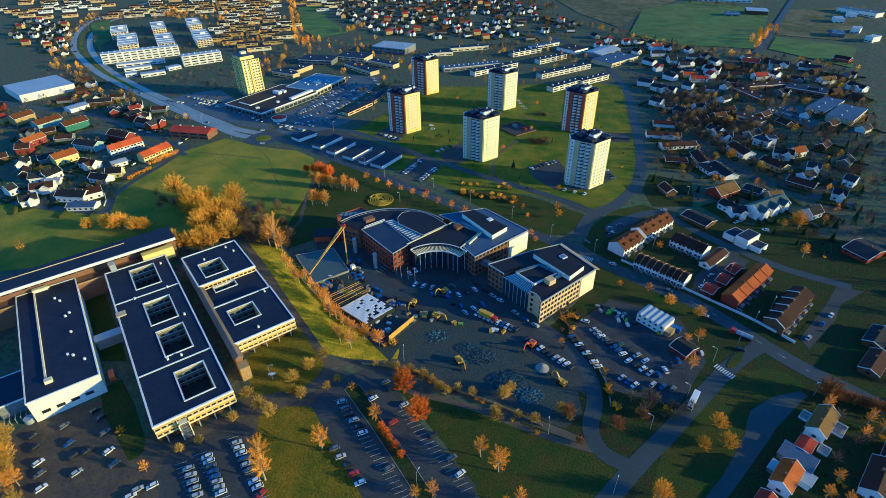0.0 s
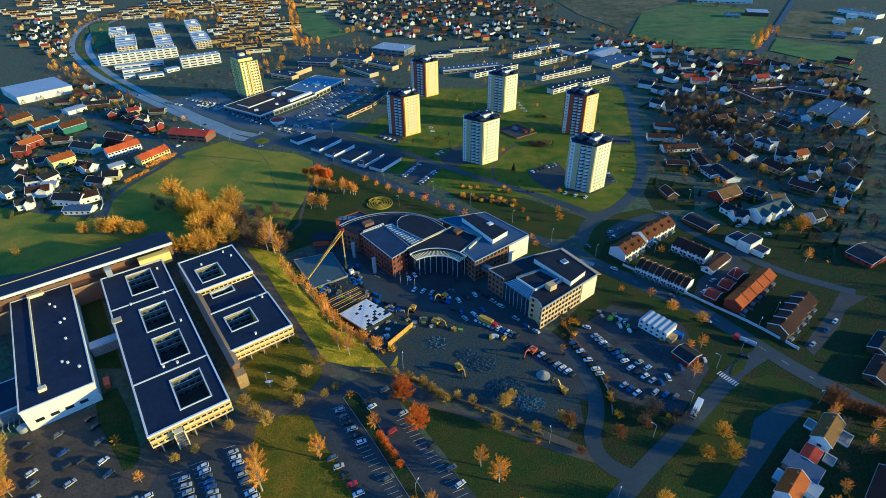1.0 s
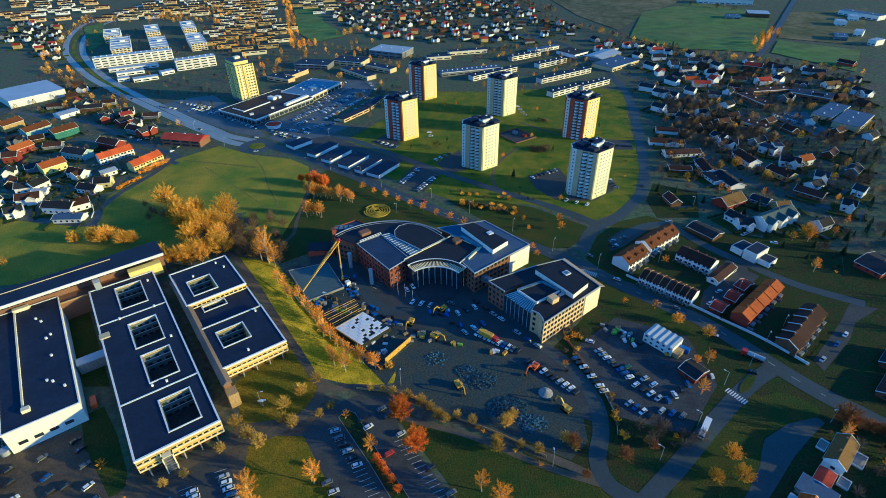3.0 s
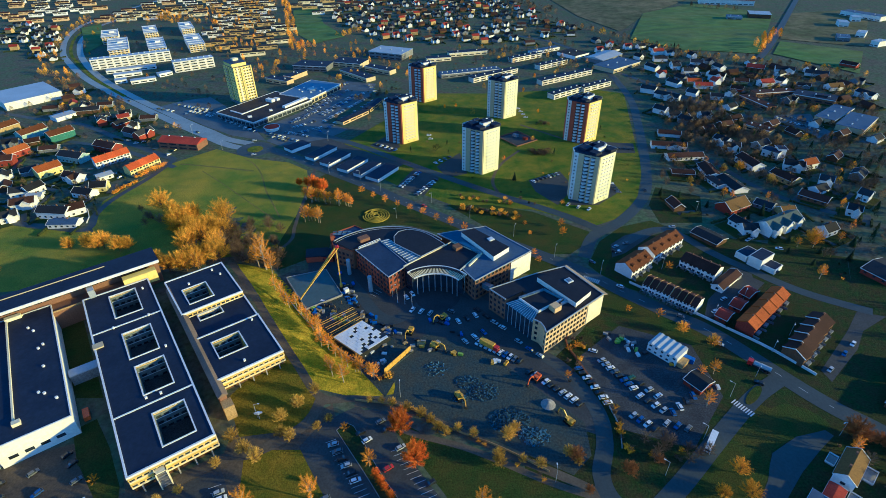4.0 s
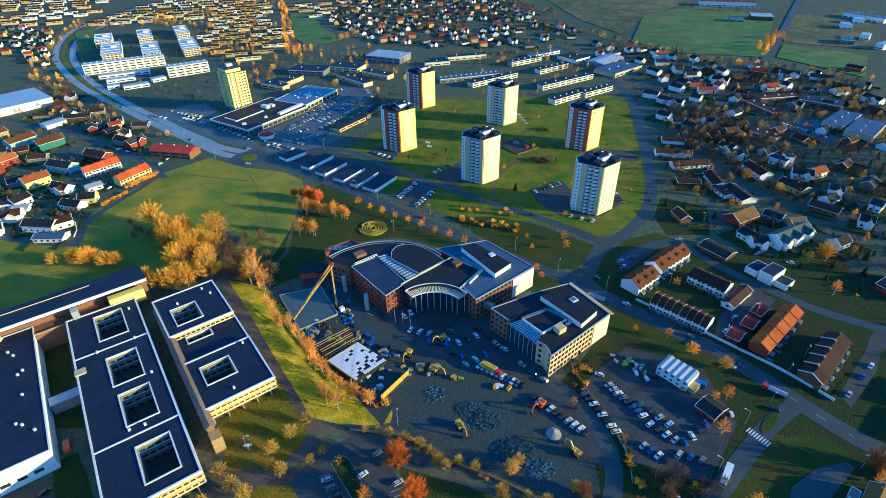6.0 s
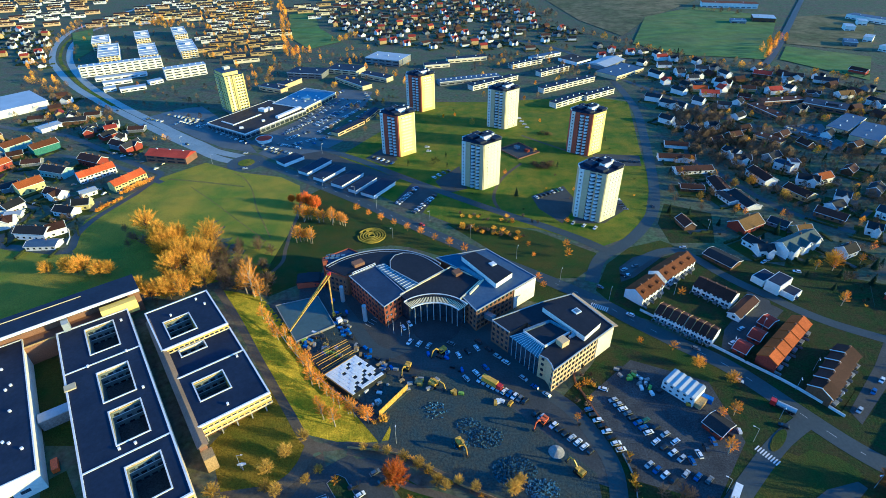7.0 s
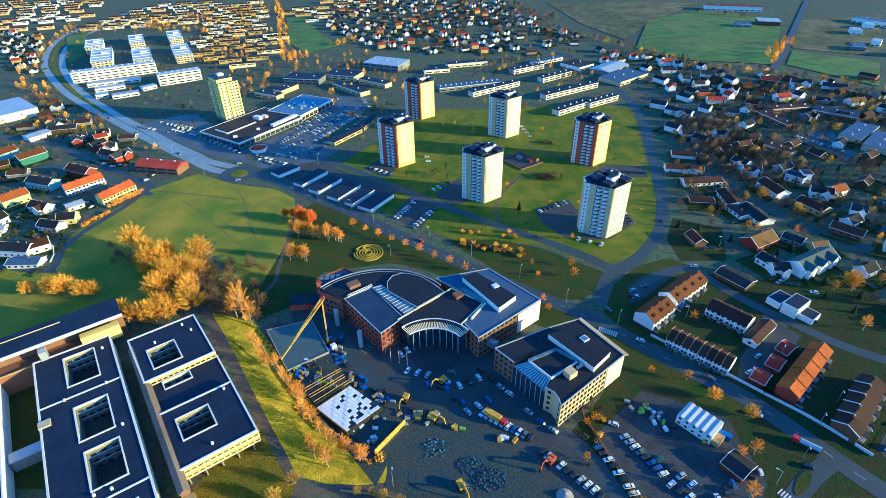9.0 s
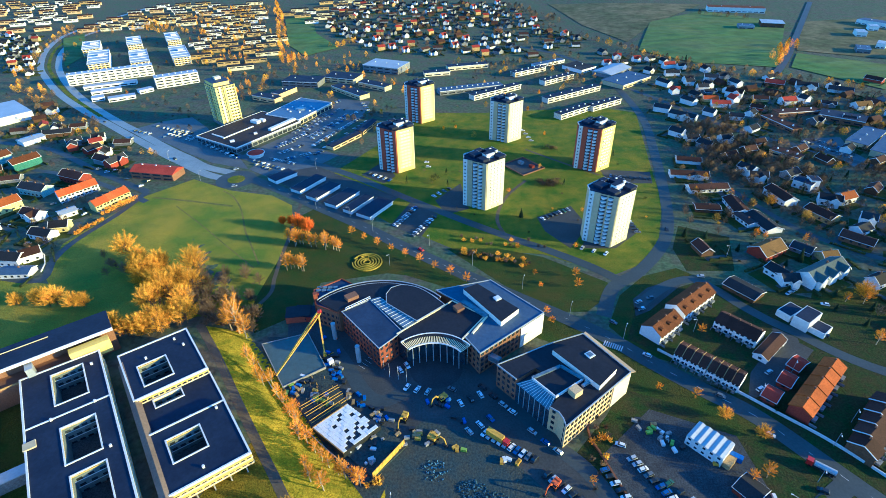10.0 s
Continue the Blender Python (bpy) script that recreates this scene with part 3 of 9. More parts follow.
sheet("parking", [(-8.2, 428.7), (11.9, 456.4), (16.9, 415.0), (0.2, 407.1)], ASPHALT, 0.05, "parking by a tower")
sheet("parking", [(-69.8, 474.5), (-53.5, 502.0), (-41.4, 471.4), (-49.6, 458.3)], ASPHALT, 0.05, "parking by a tower")
cx, cy = (-5.9, 257.5)
g = Mesh().prism([(cx + 13 * math.cos(a / 28 * 6.2832), cy + 13 * math.sin(a / 28 * 6.2832)) for a in range(28)], gz(cx, cy) - 0.5, gz(cx, cy) + 0.115)
tagged(part("turning_circle", g, mat("fresh_asphalt", (0.045, 0.047, 0.05), 0.8, size=0.9, big=10, fine=0.25, spec=0.3)), "darker round asphalt patch before the entrance", "paving", kind="structure")
sheet("parking", [(177.3, 192.0), (202.6, 212.9), (213.5, 225.6), (232.5, 236.2), (220.0, 240.8), (205.1, 225.3), (176.5, 199.2)], ASPHALT, 0.05, "asphalt yard beside a terrace")
sheet("parking", [(144.8, 245.2), (164.1, 267.0), (176.9, 275.0), (183.7, 266.7), (151.7, 238.3), (141.6, 233.6)], ASPHALT, 0.05, "asphalt yard between terraces and garages")
g = Mesh().prism([(137.7 + 7.5 * math.cos(a / 14 * 6.2832) * 0.73 - 2.1 * math.sin(a / 14 * 6.2832) * 0.68, 184.7 + 7.5 * math.cos(a / 14 * 6.2832) * 0.68 + 2.1 * math.sin(a / 14 * 6.2832) * 0.73) for a in range(14)], 0, 0.26)
tagged(part("traffic_island", g, SHADELAWN), "grassed traffic island with kerb at the junction", "island", kind="structure")
sheet("parking", [(-168.4, 488.6), (-156.9, 517.7), (-119.1, 533.0), (-95.3, 515.5), (-111.0, 492.3), (-150.1, 474.9)], LOTTAR, 0.048, "asphalt apron before the shopping centre")
sheet("parking", [(145.1, 252.2), (165.8, 271.9), (172.0, 284.0), (180.5, 275.5), (177.7, 266.4), (169.0, 261.5), (155.7, 249.7), (146.1, 238.5), (136.4, 236.5)], ASPHALT, 0.052, "asphalt yard among the terraces")
sheet("parking", [(324.1, 529.4), (358.3, 528.4), (349.0, 499.5), (352.0, 470.0), (333.3, 467.6), (311.0, 510.1)], LOTTAR, 0.06, "school car park in the east")
# roundabout
cx, cy = (-172.8, 469.3)
g = Mesh().prism([(cx + 16 * math.cos(a / 24 * 6.2832), cy + 16 * math.sin(a / 24 * 6.2832)) for a in range(24)], 0, gz(cx, cy) + 0.10)
tagged(part("roundabout", g, ROADTAR), "asphalt ring of the roundabout", "road", kind="structure")
g = Mesh().prism([(cx + 7 * math.cos(a / 24 * 6.2832), cy + 7 * math.sin(a / 24 * 6.2832)) for a in range(24)], 0, gz(cx, cy) + 0.3)
tagged(part("roundabout_island", g, LAWN), "grassed island of the roundabout", "island", kind="structure")
keep(cx, cy, 22)


# ---- buildings: tower blocks ----
FLOOR = 2.75


def tower_block(floors, wall, edge, label):
    """Seven-sided tower: a broad sunny face along x from the corner at the origin, a balcony face to its left."""
    root = thing("tower_block", label, "apartment tower", group="tower blocks on the lawn")
    h = FLOOR * floors + 0.8
    plan = [(0, 0), (16.5, 0), (20, 8), (19, 17), (10, 23), (-3, 22.5), (-7, 17.3)]
    part("wall", Mesh().prism(plan, -1, h), wall, root)
    part("sun_wall", Mesh().prism([(0.3, -0.35), (16.3, -0.35), (16.3, 0.05), (0.3, 0.05)], -1, h + 0.4), edge, root, "yellow panelled wall")
    part("side_wall", Mesh().prism([(16.5, 0.1), (16.9, 0.1), (20.4, 8), (20, 8)], -1, h + 0.2), WHITEWALL, root, "white side wall")
    win = band = None
    for f in range(floors):
        z = 1.0 + f * FLOOR
        if f:
            band = part("window_band", band.data if band else Mesh().box(8.2, -0.42, 0, 11.4, 0.16, 1.3), TRIM, root, "white band of window frames", pose(0, 0, z - 0.15))
        for x in (3.5, 6.6, 9.8, 12.9) if f else (5.5, 11.5):
            win = part("window", win.data if win else Mesh().box(0, 0, 0, 1.0, 0.2, 0.9), GLASS, root, m=pose(x, -0.46 if f else -0.36, z))
    # the balcony face runs from the corner back to the left
    a, b = Vector((0, 0)), Vector((-7.0, 17.3))
    d = (b - a).normalized()
    n = Vector((-d.y, d.x))
    turn = math.degrees(math.atan2(n.y, n.x))
    bal = None
    for s, wide in ((4.7, 2.8), (9.2, 4.0)):
        c = a + d * s
        p, q = c - d * wide / 2 + n * 0.04, c + d * wide / 2 + n * 0.04
        part("glazing", Mesh().prism([p, p + n * 0.12, q + n * 0.12, q], 1.2, h - 1.0), GLASS, root, "dark balcony glazing")
        for f in range(floors):
            if bal is None:
                bal = part("balcony", Mesh().prism([(-0.1, -2.1), (2.1, -0.7), (2.1, 0.2), (-0.1, 2.1)], 0, 1.25), TRIM, root, "white balcony front", pose(c.x, c.y, 0.6 + f * FLOOR, 0, 0, turn))
            else:
                part("balcony", bal.data, TRIM, root, "white balcony front", pose(c.x, c.y, 0.6 + f * FLOOR, 0, 0, turn))
    for s, wide in ((1.6, 3.1), (6.6, 1.0), (13.3, 4.0)):
        p, q = a + d * (s - wide / 2), a + d * (s + wide / 2)
        part("pier", Mesh().prism([p, p + n * 0.8, q + n * 0.8, q], -1, h + 0.3), wall, root)
    # white strip with a window column at the end of the balcony face
    p, q = a + d * 15.4, a + d * 18.6
    part("white_strip", Mesh().prism([p, p + n * 0.9, q + n * 0.9, q], -1, h + 0.3), WHITEWALL, root, "narrow white wall strip")
    c = p.lerp(q, 0.5) + n * 0.92
    for f in range(floors):
        part("window", win.data, GLASS, root, m=pose(c.x, c.y, 1.0 + f * FLOOR, 0, 0, turn + 90))
    part("roof", Mesh().prism([(8 + (x - 8) * 0.97, 11 + (y - 11) * 0.97) for x, y in plan], h + 0.002, h + 0.25), FELT, root)
    for k, (p, q) in enumerate(zip(plan, plan[1:] + plan[:1])):
        part("parapet", Mesh().beam((*p, h + 0.5), (*q, h + 0.5), 0.35, 1.0), FELT if k in (0, 6) else TRIM, root)
    for (x, y), (sx, sy) in (((2.6, 16.5), (7.5, 6.5)), ((15.5, 14.5), (7.5, 7)), ((14.5, 3.4), (6.5, 6)), ((1.4, 6), (5.5, 6.5)), ((9, 20), (5, 4))):
        bay = part("roof_bay", Mesh().box(x, y, h + 0.25, sx, sy, 2.0), FELT, root, "dark raised roof bay")
        part("bay_edge", Mesh().box(x + sx / 2 + 0.06, y, h + 1.1, 0.12, sy, 1.2), TRIM, bay)
    l = part("lift_house", Mesh().box(8.5, 8.5, h + 0.25, 7.5, 4.8, 3.2), WHITEWALL, root, "white rooftop lift house")
    part("cap", Mesh().box(8.5, 9.2, h + 3.45, 7.8, 3.6, 0.25), FELT, l)
    part("vent", Mesh().box(16.5, 9.5, h + 1.3, 1.6, 1.2, 1.6), TRIM, root)
    part("vent", Mesh().box(16.0, 15.5, h + 1.3, 1.6, 1.0, 1.4), TRIM, root)
    return root


TOWERS = [((106.6, 361.8), "a"), ((29.0, 412.6), "a"), ((124.2, 473.8), "b"), ((58.0, 538.5), "a"), ((-39.3, 476.7), "b"), ((-23.7, 591.5), "b")]
TURN = 36.5
for (x, y), kind in TOWERS:
    # the base corner nearest the eye is given
    mx, my = x + 2.0, y + 12.5
    if kind == "a":
        ob = place("tower_a", lambda: tower_block(13, BEIGE, mat("pale_yellow_panel", (0.82, 0.78, 0.42), 0.7, 0.1, size=1.5, fine=0.1), "tall beige tower block with stacked white balconies"), at(x, y, TURN))
    else:
        ob = place("tower_b", lambda: tower_block(13, REDPANEL, YELLOW, "tall red tower block with yellow wall and white balconies"), at(x, y, TURN))
    keep(mx, my, 16)


def yellow_tower(w, d, h):
    """Tower with its nearest corner at the origin: a sunny balcony face along x, a shaded face along y."""
    root = thing("high_rise", "yellow sunlit high-rise with balconies beside the shopping centre", "apartment tower")
    part("wall", Mesh().box(w / 2, d / 2, -0.5, w, d, h), LIMEPANEL, root)
    part("base", Mesh().box(w / 2, d / 2 - 0.3, -0.5, w + 0.6, d + 1.2, 4.0), BOARD_GREY, root, "grey ground storey")
    wob = bob = sob = None
    for f in range(1, int(h / 3)):
        z = 1.2 + f * 3
        for k in (0.14, 0.30, 0.60, 0.76, 0.90):
            wob = part("window", wob.data if wob else Mesh().box(0, 0, 0, 1.7, 0.14, 1.1), GLASS, root, m=pose(k * w, -0.02, z))
        for k in (0.12, 0.32, 0.52, 0.72, 0.9):
            part("window", wob.data, GLASS, root, m=pose(-0.02, k * d, z, 0, 0, 90))
        bob = part("balcony", bob.data if bob else Mesh().box(0, 0, 0, 8.6, 1.5, 0.2).box(0, -0.7, 0.2, 8.6, 0.1, 1.0).box(-4.25, 0, 0.2, 0.1, 1.4, 1.0).box(4.25, 0, 0.2, 0.1, 1.4, 1.0), CREAM, root, "pale yellow balcony", pose(w * 0.70, -0.75, z - 1.0))
        sob = part("balcony", sob.data if sob else Mesh().box(0, 0, 0, 1.4, 6.4, 0.2).box(-0.65, 0, 0.2, 0.1, 6.4, 1.0), BEIGE, root, "beige balcony on the shaded face", pose(-0.7, d * 0.62, z - 1.0))
    for k in (0.02, 0.43, 0.98):
        part("fin", Mesh().box(k * w, -0.5, -0.5, 1.1, 1.0, h + 0.4), LIMEPANEL, root, "bright yellow wall fin")
    part("stair_strip", Mesh().box(w * 0.22, -0.25, -0.5, 2.2, 0.5, h + 0.3), CREAM, root, "pale stair strip")
    part("roof", Mesh().box(w / 2, d / 2, h - 0.5, w + 0.5, d + 0.5, 0.4), FELTMID, root)
    part("penthouse", Mesh().box(w * 0.42, d * 0.5, h - 0.1, w * 0.8, d * 0.8, 3.4), LIMEPANEL, root, "set-back yellow top storey")
    part("penthouse_roof", Mesh().box(w * 0.42, d * 0.5, h + 3.3, w * 0.84, d * 0.84, 0.35), FELTMID, root)
    part("lift_house", Mesh().box(w * 0.5, d * 0.6, h + 3.6, 6, 5, 2.4), CREAM, root)
    return root


LIMEPANEL = mat("bright_yellow_panel", (0.84, 0.68, 0.20), 0.7, 0.1, size=1.5, fine=0.1)
tx, ty = (-224.0, 590.0)
yellow_tower(20, 25, 40).matrix_basis = at(tx, ty, 43)
keep(tx - 1, ty + 16, 18)


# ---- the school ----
# wall grey darkened in the colour for shade down the light wells
WELLWALL = mat("well_shade_grey", (0.17, 0.20, 0.20), 0.7, 0.15, size=1.2, fine=0.2)


def hollow_block(name, label, x, y, w, d, yaw, h, wells, lines, front=True, floors=3, wall=OCHRE):
    """A flat-roofed block with square light wells (x0, x1, y0, y1) one behind another."""
    root = thing(name, label, "school building", at(x, y, yaw))
    t = Mesh()
    ends = [-d / 2] + sorted(v for q in wells for v in q[2:]) + [d / 2]
    cells = []
    for k in range(0, len(ends), 2):
        cells.append((-w / 2, w / 2, ends[k], ends[k + 1]))
    for x0, x1, y0, y1 in wells:
        cells += [(-w / 2, x0, y0, y1), (x1, w / 2, y0, y1)]
    rise = (h - 0.6) / floors
    for x0, x1, y0, y1 in cells:
        cell = [(x0, y0), (x1, y0), (x1, y1), (x0, y1)]
        if y0 == -d / 2:
            part("wall", Mesh().prism(cell, rise, h - 0.3), wall, root)
            # dark boards add the overhang's shade to the recess by colour
            part("ground_storey", Mesh().prism([(x0, y0 + 2.6), (x1, y0 + 2.6), (x1, y1), (x0, y1)], -4, rise), BOARD_BROWN, root, "dark recessed ground storey")
            for k in range(int(w / 6)):
                part("pillar", Mesh().box(x0 + (k + 0.5) * w / int(w / 6), y0 + 0.4, -4, 0.5, 0.5, rise + 4), CONCRETE, root)
        else:
            part("wall", Mesh().prism(cell, -4, h - 0.3), wall, root)
        part("roof", Mesh().prism(cell, h - 0.29, h), FELT, root, "dark blue-black felt roof")
    edge = lambda q, a, b, c, e: q.box((a + b) / 2, (c + e) / 2, h - 0.6, b - a, e - c, 1.0)
    k = 0.55
    edge(t, -w / 2 - 0.2, w / 2 + 0.2, -d / 2 - 0.2, -d / 2 + k)
    edge(t, -w / 2 - 0.2, w / 2 + 0.2, d / 2 - k, d / 2 + 0.2)
    edge(t, -w / 2 - 0.2, -w / 2 + k, -d / 2 + k, d / 2 - k)
    edge(t, w / 2 - k, w / 2 + 0.2, -d / 2 + k, d / 2 - k)
    part("parapet", t, TRIM, root, "white roof edging")
    for a in lines:
        part("roof_seam", Mesh().box(0, a, h - 0.1, w - 2 * k, 0.7, 0.45), TRIM, root, "white upstand across the roof")
    for x0, x1, y0, y1 in wells:
        t = Mesh()
        edge(t, x0 - k, x1 + k, y0 - k, y0)
        edge(t, x0 - k, x1 + k, y1, y1 + k)
        edge(t, x0 - k, x0, y0, y1)
        edge(t, x1, x1 + k, y0, y1)
        well = part("light_well", t, TRIM, root, "white kerb round a light well")
        part("well_lining", Mesh().box((x0 + x1) / 2, y1 - 0.06, 0, x1 - x0, 0.12, h - 0.8).box(x0 + 0.06, (y0 + y1) / 2, 0, 0.12, y1 - y0 - 0.3, h - 0.8), WELLWALL, well, "pale grey inner wall")
        part("well_floor", Mesh().box((x0 + x1) / 2, (y0 + y1) / 2, -0.2, x1 - x0, y1 - y0, 0.5), GRAVEL, well)
        pane = None
        for f in range(floors):
            z = h - 3.2 - f * 3.6
            n = max(2, int((x1 - x0) / 3))
            for i in range(n):
                xx = x0 + (i + 0.5) * (x1 - x0) / n
                pane = part("window", pane.data if pane else Mesh().box(0, 0, 0, 2.0, 0.1, 1.3), GLASS, well, m=pose(xx, y1 - 0.12, z))
            part("sill_band", Mesh().box((x0 + x1) / 2, y1 - 0.1, z - 0.5, x1 - x0, 0.2, 0.35), TRIM, well)
    pane = None
    for f in range(floors - 1):
        z = h - 0.6 - (f + 1) * rise + 1.15
        for side, length, off in (("S", w, d),):
            n = int(length / 2.4)
            for i in range(n):
                a = -length / 2 + (i + 0.5) * length / n
                m = pose(a, -off / 2 - 0.03, z) if side == "S" else pose(off / 2 + 0.03, a, z, 0, 0, 90)
                pane = part("window", pane.data if pane else Mesh().box(0, 0, 0, 1.75, 0.12, rise - 1.75), GLASS, root, m=m)
        part("sill_band", Mesh().box(0, -d / 2 - 0.14, z - 0.62, w, 0.28, 0.5).box(w / 2 + 0.14, 0, z - 0.62, 0.28, d, 0.5), CREAM, root, "cream ledge under the windows")
        part("sun_blind", Mesh().box(0, -d / 2 - 0.35, z + rise - 1.7, w, 0.7, 0.12), YELLOW, root, "yellow sun shade over the windows")
    for q in range(max(3, int(d / 14))):
        px, py = random.uniform(-w * 0.45, w * 0.45), random.uniform(-d * 0.45, d * 0.45)
        if not any(x0 - 1.5 < px < x1 + 1.5 and y0 - 1.5 < py < y1 + 1.5 for x0, x1, y0, y1 in wells):
            part("roof_vent", Mesh().box(px, py, h, 0.9, 0.9, 0.7).rod((px, py, h + 0.7), (px, py, h + 1.1), 0.55, n=8), TRIM, root)
    r = max(w, d) / 2
    for k in range(-2, 3):
        a = radians(yaw + 90)
        keep(x + math.cos(a) * k * d * 0.22, y + math.sin(a) * k * d * 0.22, w * 0.58)
    return root


K = 1.023
WELLS = [(-4, 8, 36.5, 57), (-3.4, 8.6, 1.5, 21.5), (-2.6, 9, -24.7, -5.3), (-1.8, 10, -56, -37.5)]
hollow_block("school_block", "long flat-roofed school block with four light wells", -143.4, 198.4, 31.4 * K, 125.0 * K, 36, 10.4,
             [tuple(v * K for v in q) for q in WELLS], (29.2 * K, -31 * K))
hollow_block("school_block", "square school block with one light well", -133.2, 250.2, 30.6 * K, 33.4 * K, 37.5, 10.1, [tuple(v * K for v in (-9.5, 2.2, -10.5, 3.5))], ())
hollow_block("school_block", "square school block with a sunlit yellow front", -100.0, 206.0, 31 * K, 32 * K, 36.5, 9.6, [tuple(v * K for v in (-9.2, 3.2, -3.0, 9.0))], ())
hollow_block("school_link", "lower roof between two school blocks with a light well", -116.2, 228.5, 30.6 * K, 22.0 * K, 37, 6.8, [tuple(v * K for v in (-9, 2, 4.2, 9.0))], (), floors=2)
# entrance stair on the front of the long block
root = thing("entrance_stair", "pale open entrance stair on the school front", "entrance", at(-143.4 + 64.2 * math.sin(radians(36)) - 5.5 * math.cos(radians(36)), 198.4 - 64.2 * math.cos(radians(36)) - 5.5 * math.sin(radians(36)), 36))
part("frame", Mesh().box(-1.9, -1.2, -1, 0.4, 2.6, 10.5).box(1.9, -1.2, -1, 0.4, 2.6, 10.5).box(0, -1.2, 9.1, 4.2, 2.6, 0.4).box(-1.9, -1.2, 9.5, 0.3, 0.3, 1.6), CREAM, root)
for k in range(6):
    part("step", Mesh().box(0, -1.2, 0.6 + k * 1.5, 3.4, 2.2, 0.25), CONCRETE, root)
root = thing("waste_container", "orange waste container beside the sports hall", "container", at(*(-158.6, 174.6), 36))
part("body", Mesh().box(0, 0, 0.3, 2.4, 6.0, 2.2), PLANT_ORANGE, root)
part("skid", Mesh().box(-0.7, 0, 0, 0.2, 6.2, 0.3).box(0.7, 0, 0, 0.2, 6.2, 0.3), DARKMETAL, root)
# ridge corridor between the blocks
root = thing("corridor_roof", "long brown pitched corridor roof between school blocks", "corridor", at(-124.4, 213.1, 36.5, 2.4))
part("wall", Mesh().box(0, 0, -9, 3.0, 92, 15.5), BROWNBRICK, root)
part("roof", Mesh().add([(-2.2, -46.5, 6.5), (2.2, -46.5, 6.5), (2.2, 46.5, 6.5), (-2.2, 46.5, 6.5), (0, -46.5, 8.2), (0, 46.5, 8.2)], [(0, 1, 4), (2, 3, 5), (1, 2, 5, 4), (3, 0, 4, 5), (3, 2, 1, 0)]), mat("brown_sheet", (0.20, 0.15, 0.11), 0.7, 0.2, size=1.0, fine=0.2), root)
part("stair_tower", Mesh().box(0.5, -48.6, -10, 4.4, 5, 14), TIMBER, root, "brown stair tower with slatted sides")

# sports hall
root = thing("sports_hall", "large sports hall with a dark roof and white end wall", "sports hall", at(-194.0, 193.7, 36.5, -0.4))
part("wall", Mesh().box(0, 0, -8, 27.6, 89, 19.6), WHITEWALL, root)
part("roof", Mesh().box(0, 0, 11.6, 27.2, 88.6, 0.4), FELT, root)
t = Mesh().box(0, -44.5, 11.4, 28.0, 0.6, 0.9).box(0, 44.5, 11.4, 28.0, 0.6, 0.9).box(-13.8, 0, 11.4, 0.5, 88.4, 0.9).box(13.8, 0, 11.4, 0.5, 88.4, 0.9)
part("parapet", t, TRIM, root)
part("roof_ridge", Mesh().box(-5.6, 3, 12, 0.7, 80, 1.0).box(-2.0, 43.4, 12, 7.0, 0.8, 1.0), CREAM, root, "low sunlit upstand along the roof")
part("plant_box", Mesh().box(-4.6, -36, 12, 3, 2.4, 1.6), CREAM, root)
part("plant_box", Mesh().box(-2.6, 43, 12, 7, 2.4, 1.8), CREAM, root)
for k in range(4):
    part("window", Mesh().box(-9 + k * 5.5, -44.56, 3.5, 3.2, 0.12, 1.6), GLASS, root)
for a, b in ((3, 30), (5, 26), (6, 10), (8, 12), (4, -22), (6, -24), (10, -30), (7, -5)):
    part("roof_vent", Mesh().rod((a, b, 12), (a, b, 12.9), 0.6, n=8), TRIM, root)
part("annexe", Mesh().box(-20.0, -23.5, -6, 12, 20, 12.6), BOARD_GREY, root, "low grey annexe")
part("annexe_roof", Mesh().box(-20.0, -23.5, 6.6, 12, 20, 0.4), FELT, root)
part("annexe_edge", Mesh().box(-20, -33.6, 6.6, 12.4, 0.4, 0.7).box(-20, -13.4, 6.6, 12.4, 0.4, 0.7).box(-26, -23.5, 6.6, 0.4, 19.8, 0.7), TRIM, root, "white roof edging")
for k in range(5):
    part("stair_frame", Mesh().beam((-25 + 2 * k, -33.8, 2), (-25 + 2 * k, -39.5, 2), 0.2, 0.2).beam((-25 + 2 * k, -39.5, -5), (-25 + 2 * k, -39.5, 3), 0.2, 0.2), METAL, root)
part("tank", Mesh().rod((-16.3, -42, -4), (-16.3, -42, 2.5), 2.0, n=16), METAL, root, "round metal tank")
part("porch", Mesh().box(-12.5, -46.5, -4, 6, 3.4, 3.2), CREAM, root, "small yellow-lit porch")
for k in range(-2, 3):
    keep(-193.1 - math.sin(radians(36)) * k * 18, 193.1 + math.cos(radians(36)) * k * 18, 17)

# long wing behind
root = thing("long_wing", "long school wing with a dark roof and sunlit white fascia", "school building", pose(-216.9, 237.8, 0, 0, 0, 37.4))
part("wall", Mesh().box(0, 2.3, -3, 120, 10.9, 21.5), BROWNBRICK, root)
part("roof", Mesh().box(0, 0, 19.2, 121, 16.4, 0.5), FELT, root)
part("fascia", Mesh().box(0, -8.3, 18.2, 121, 0.5, 1.6), TRIM, root, "white sunlit fascia")
part("ridge_rail", Mesh().box(-10, 3.5, 19.7, 90, 0.3, 0.4), BEIGE, root)
part("terrace", Mesh().box(-5, -7.5, -3, 108, 8.8, 14.5), BROWNBRICK, root, "brown lower terrace wall")
part("terrace_rail", Mesh().box(-5, -11.7, 11.5, 108, 0.25, 0.9), TIMBER, root)
part("bay", Mesh().box(49, -9.2, 9, 17, 4.4, 7.0), YELLOW, root, "yellow sunlit bay")
part("stair", Mesh().box(25, -10.2, 0, 3.0, 5.0, 17.5), METAL, root, "narrow glazed stair tower")
pane = None
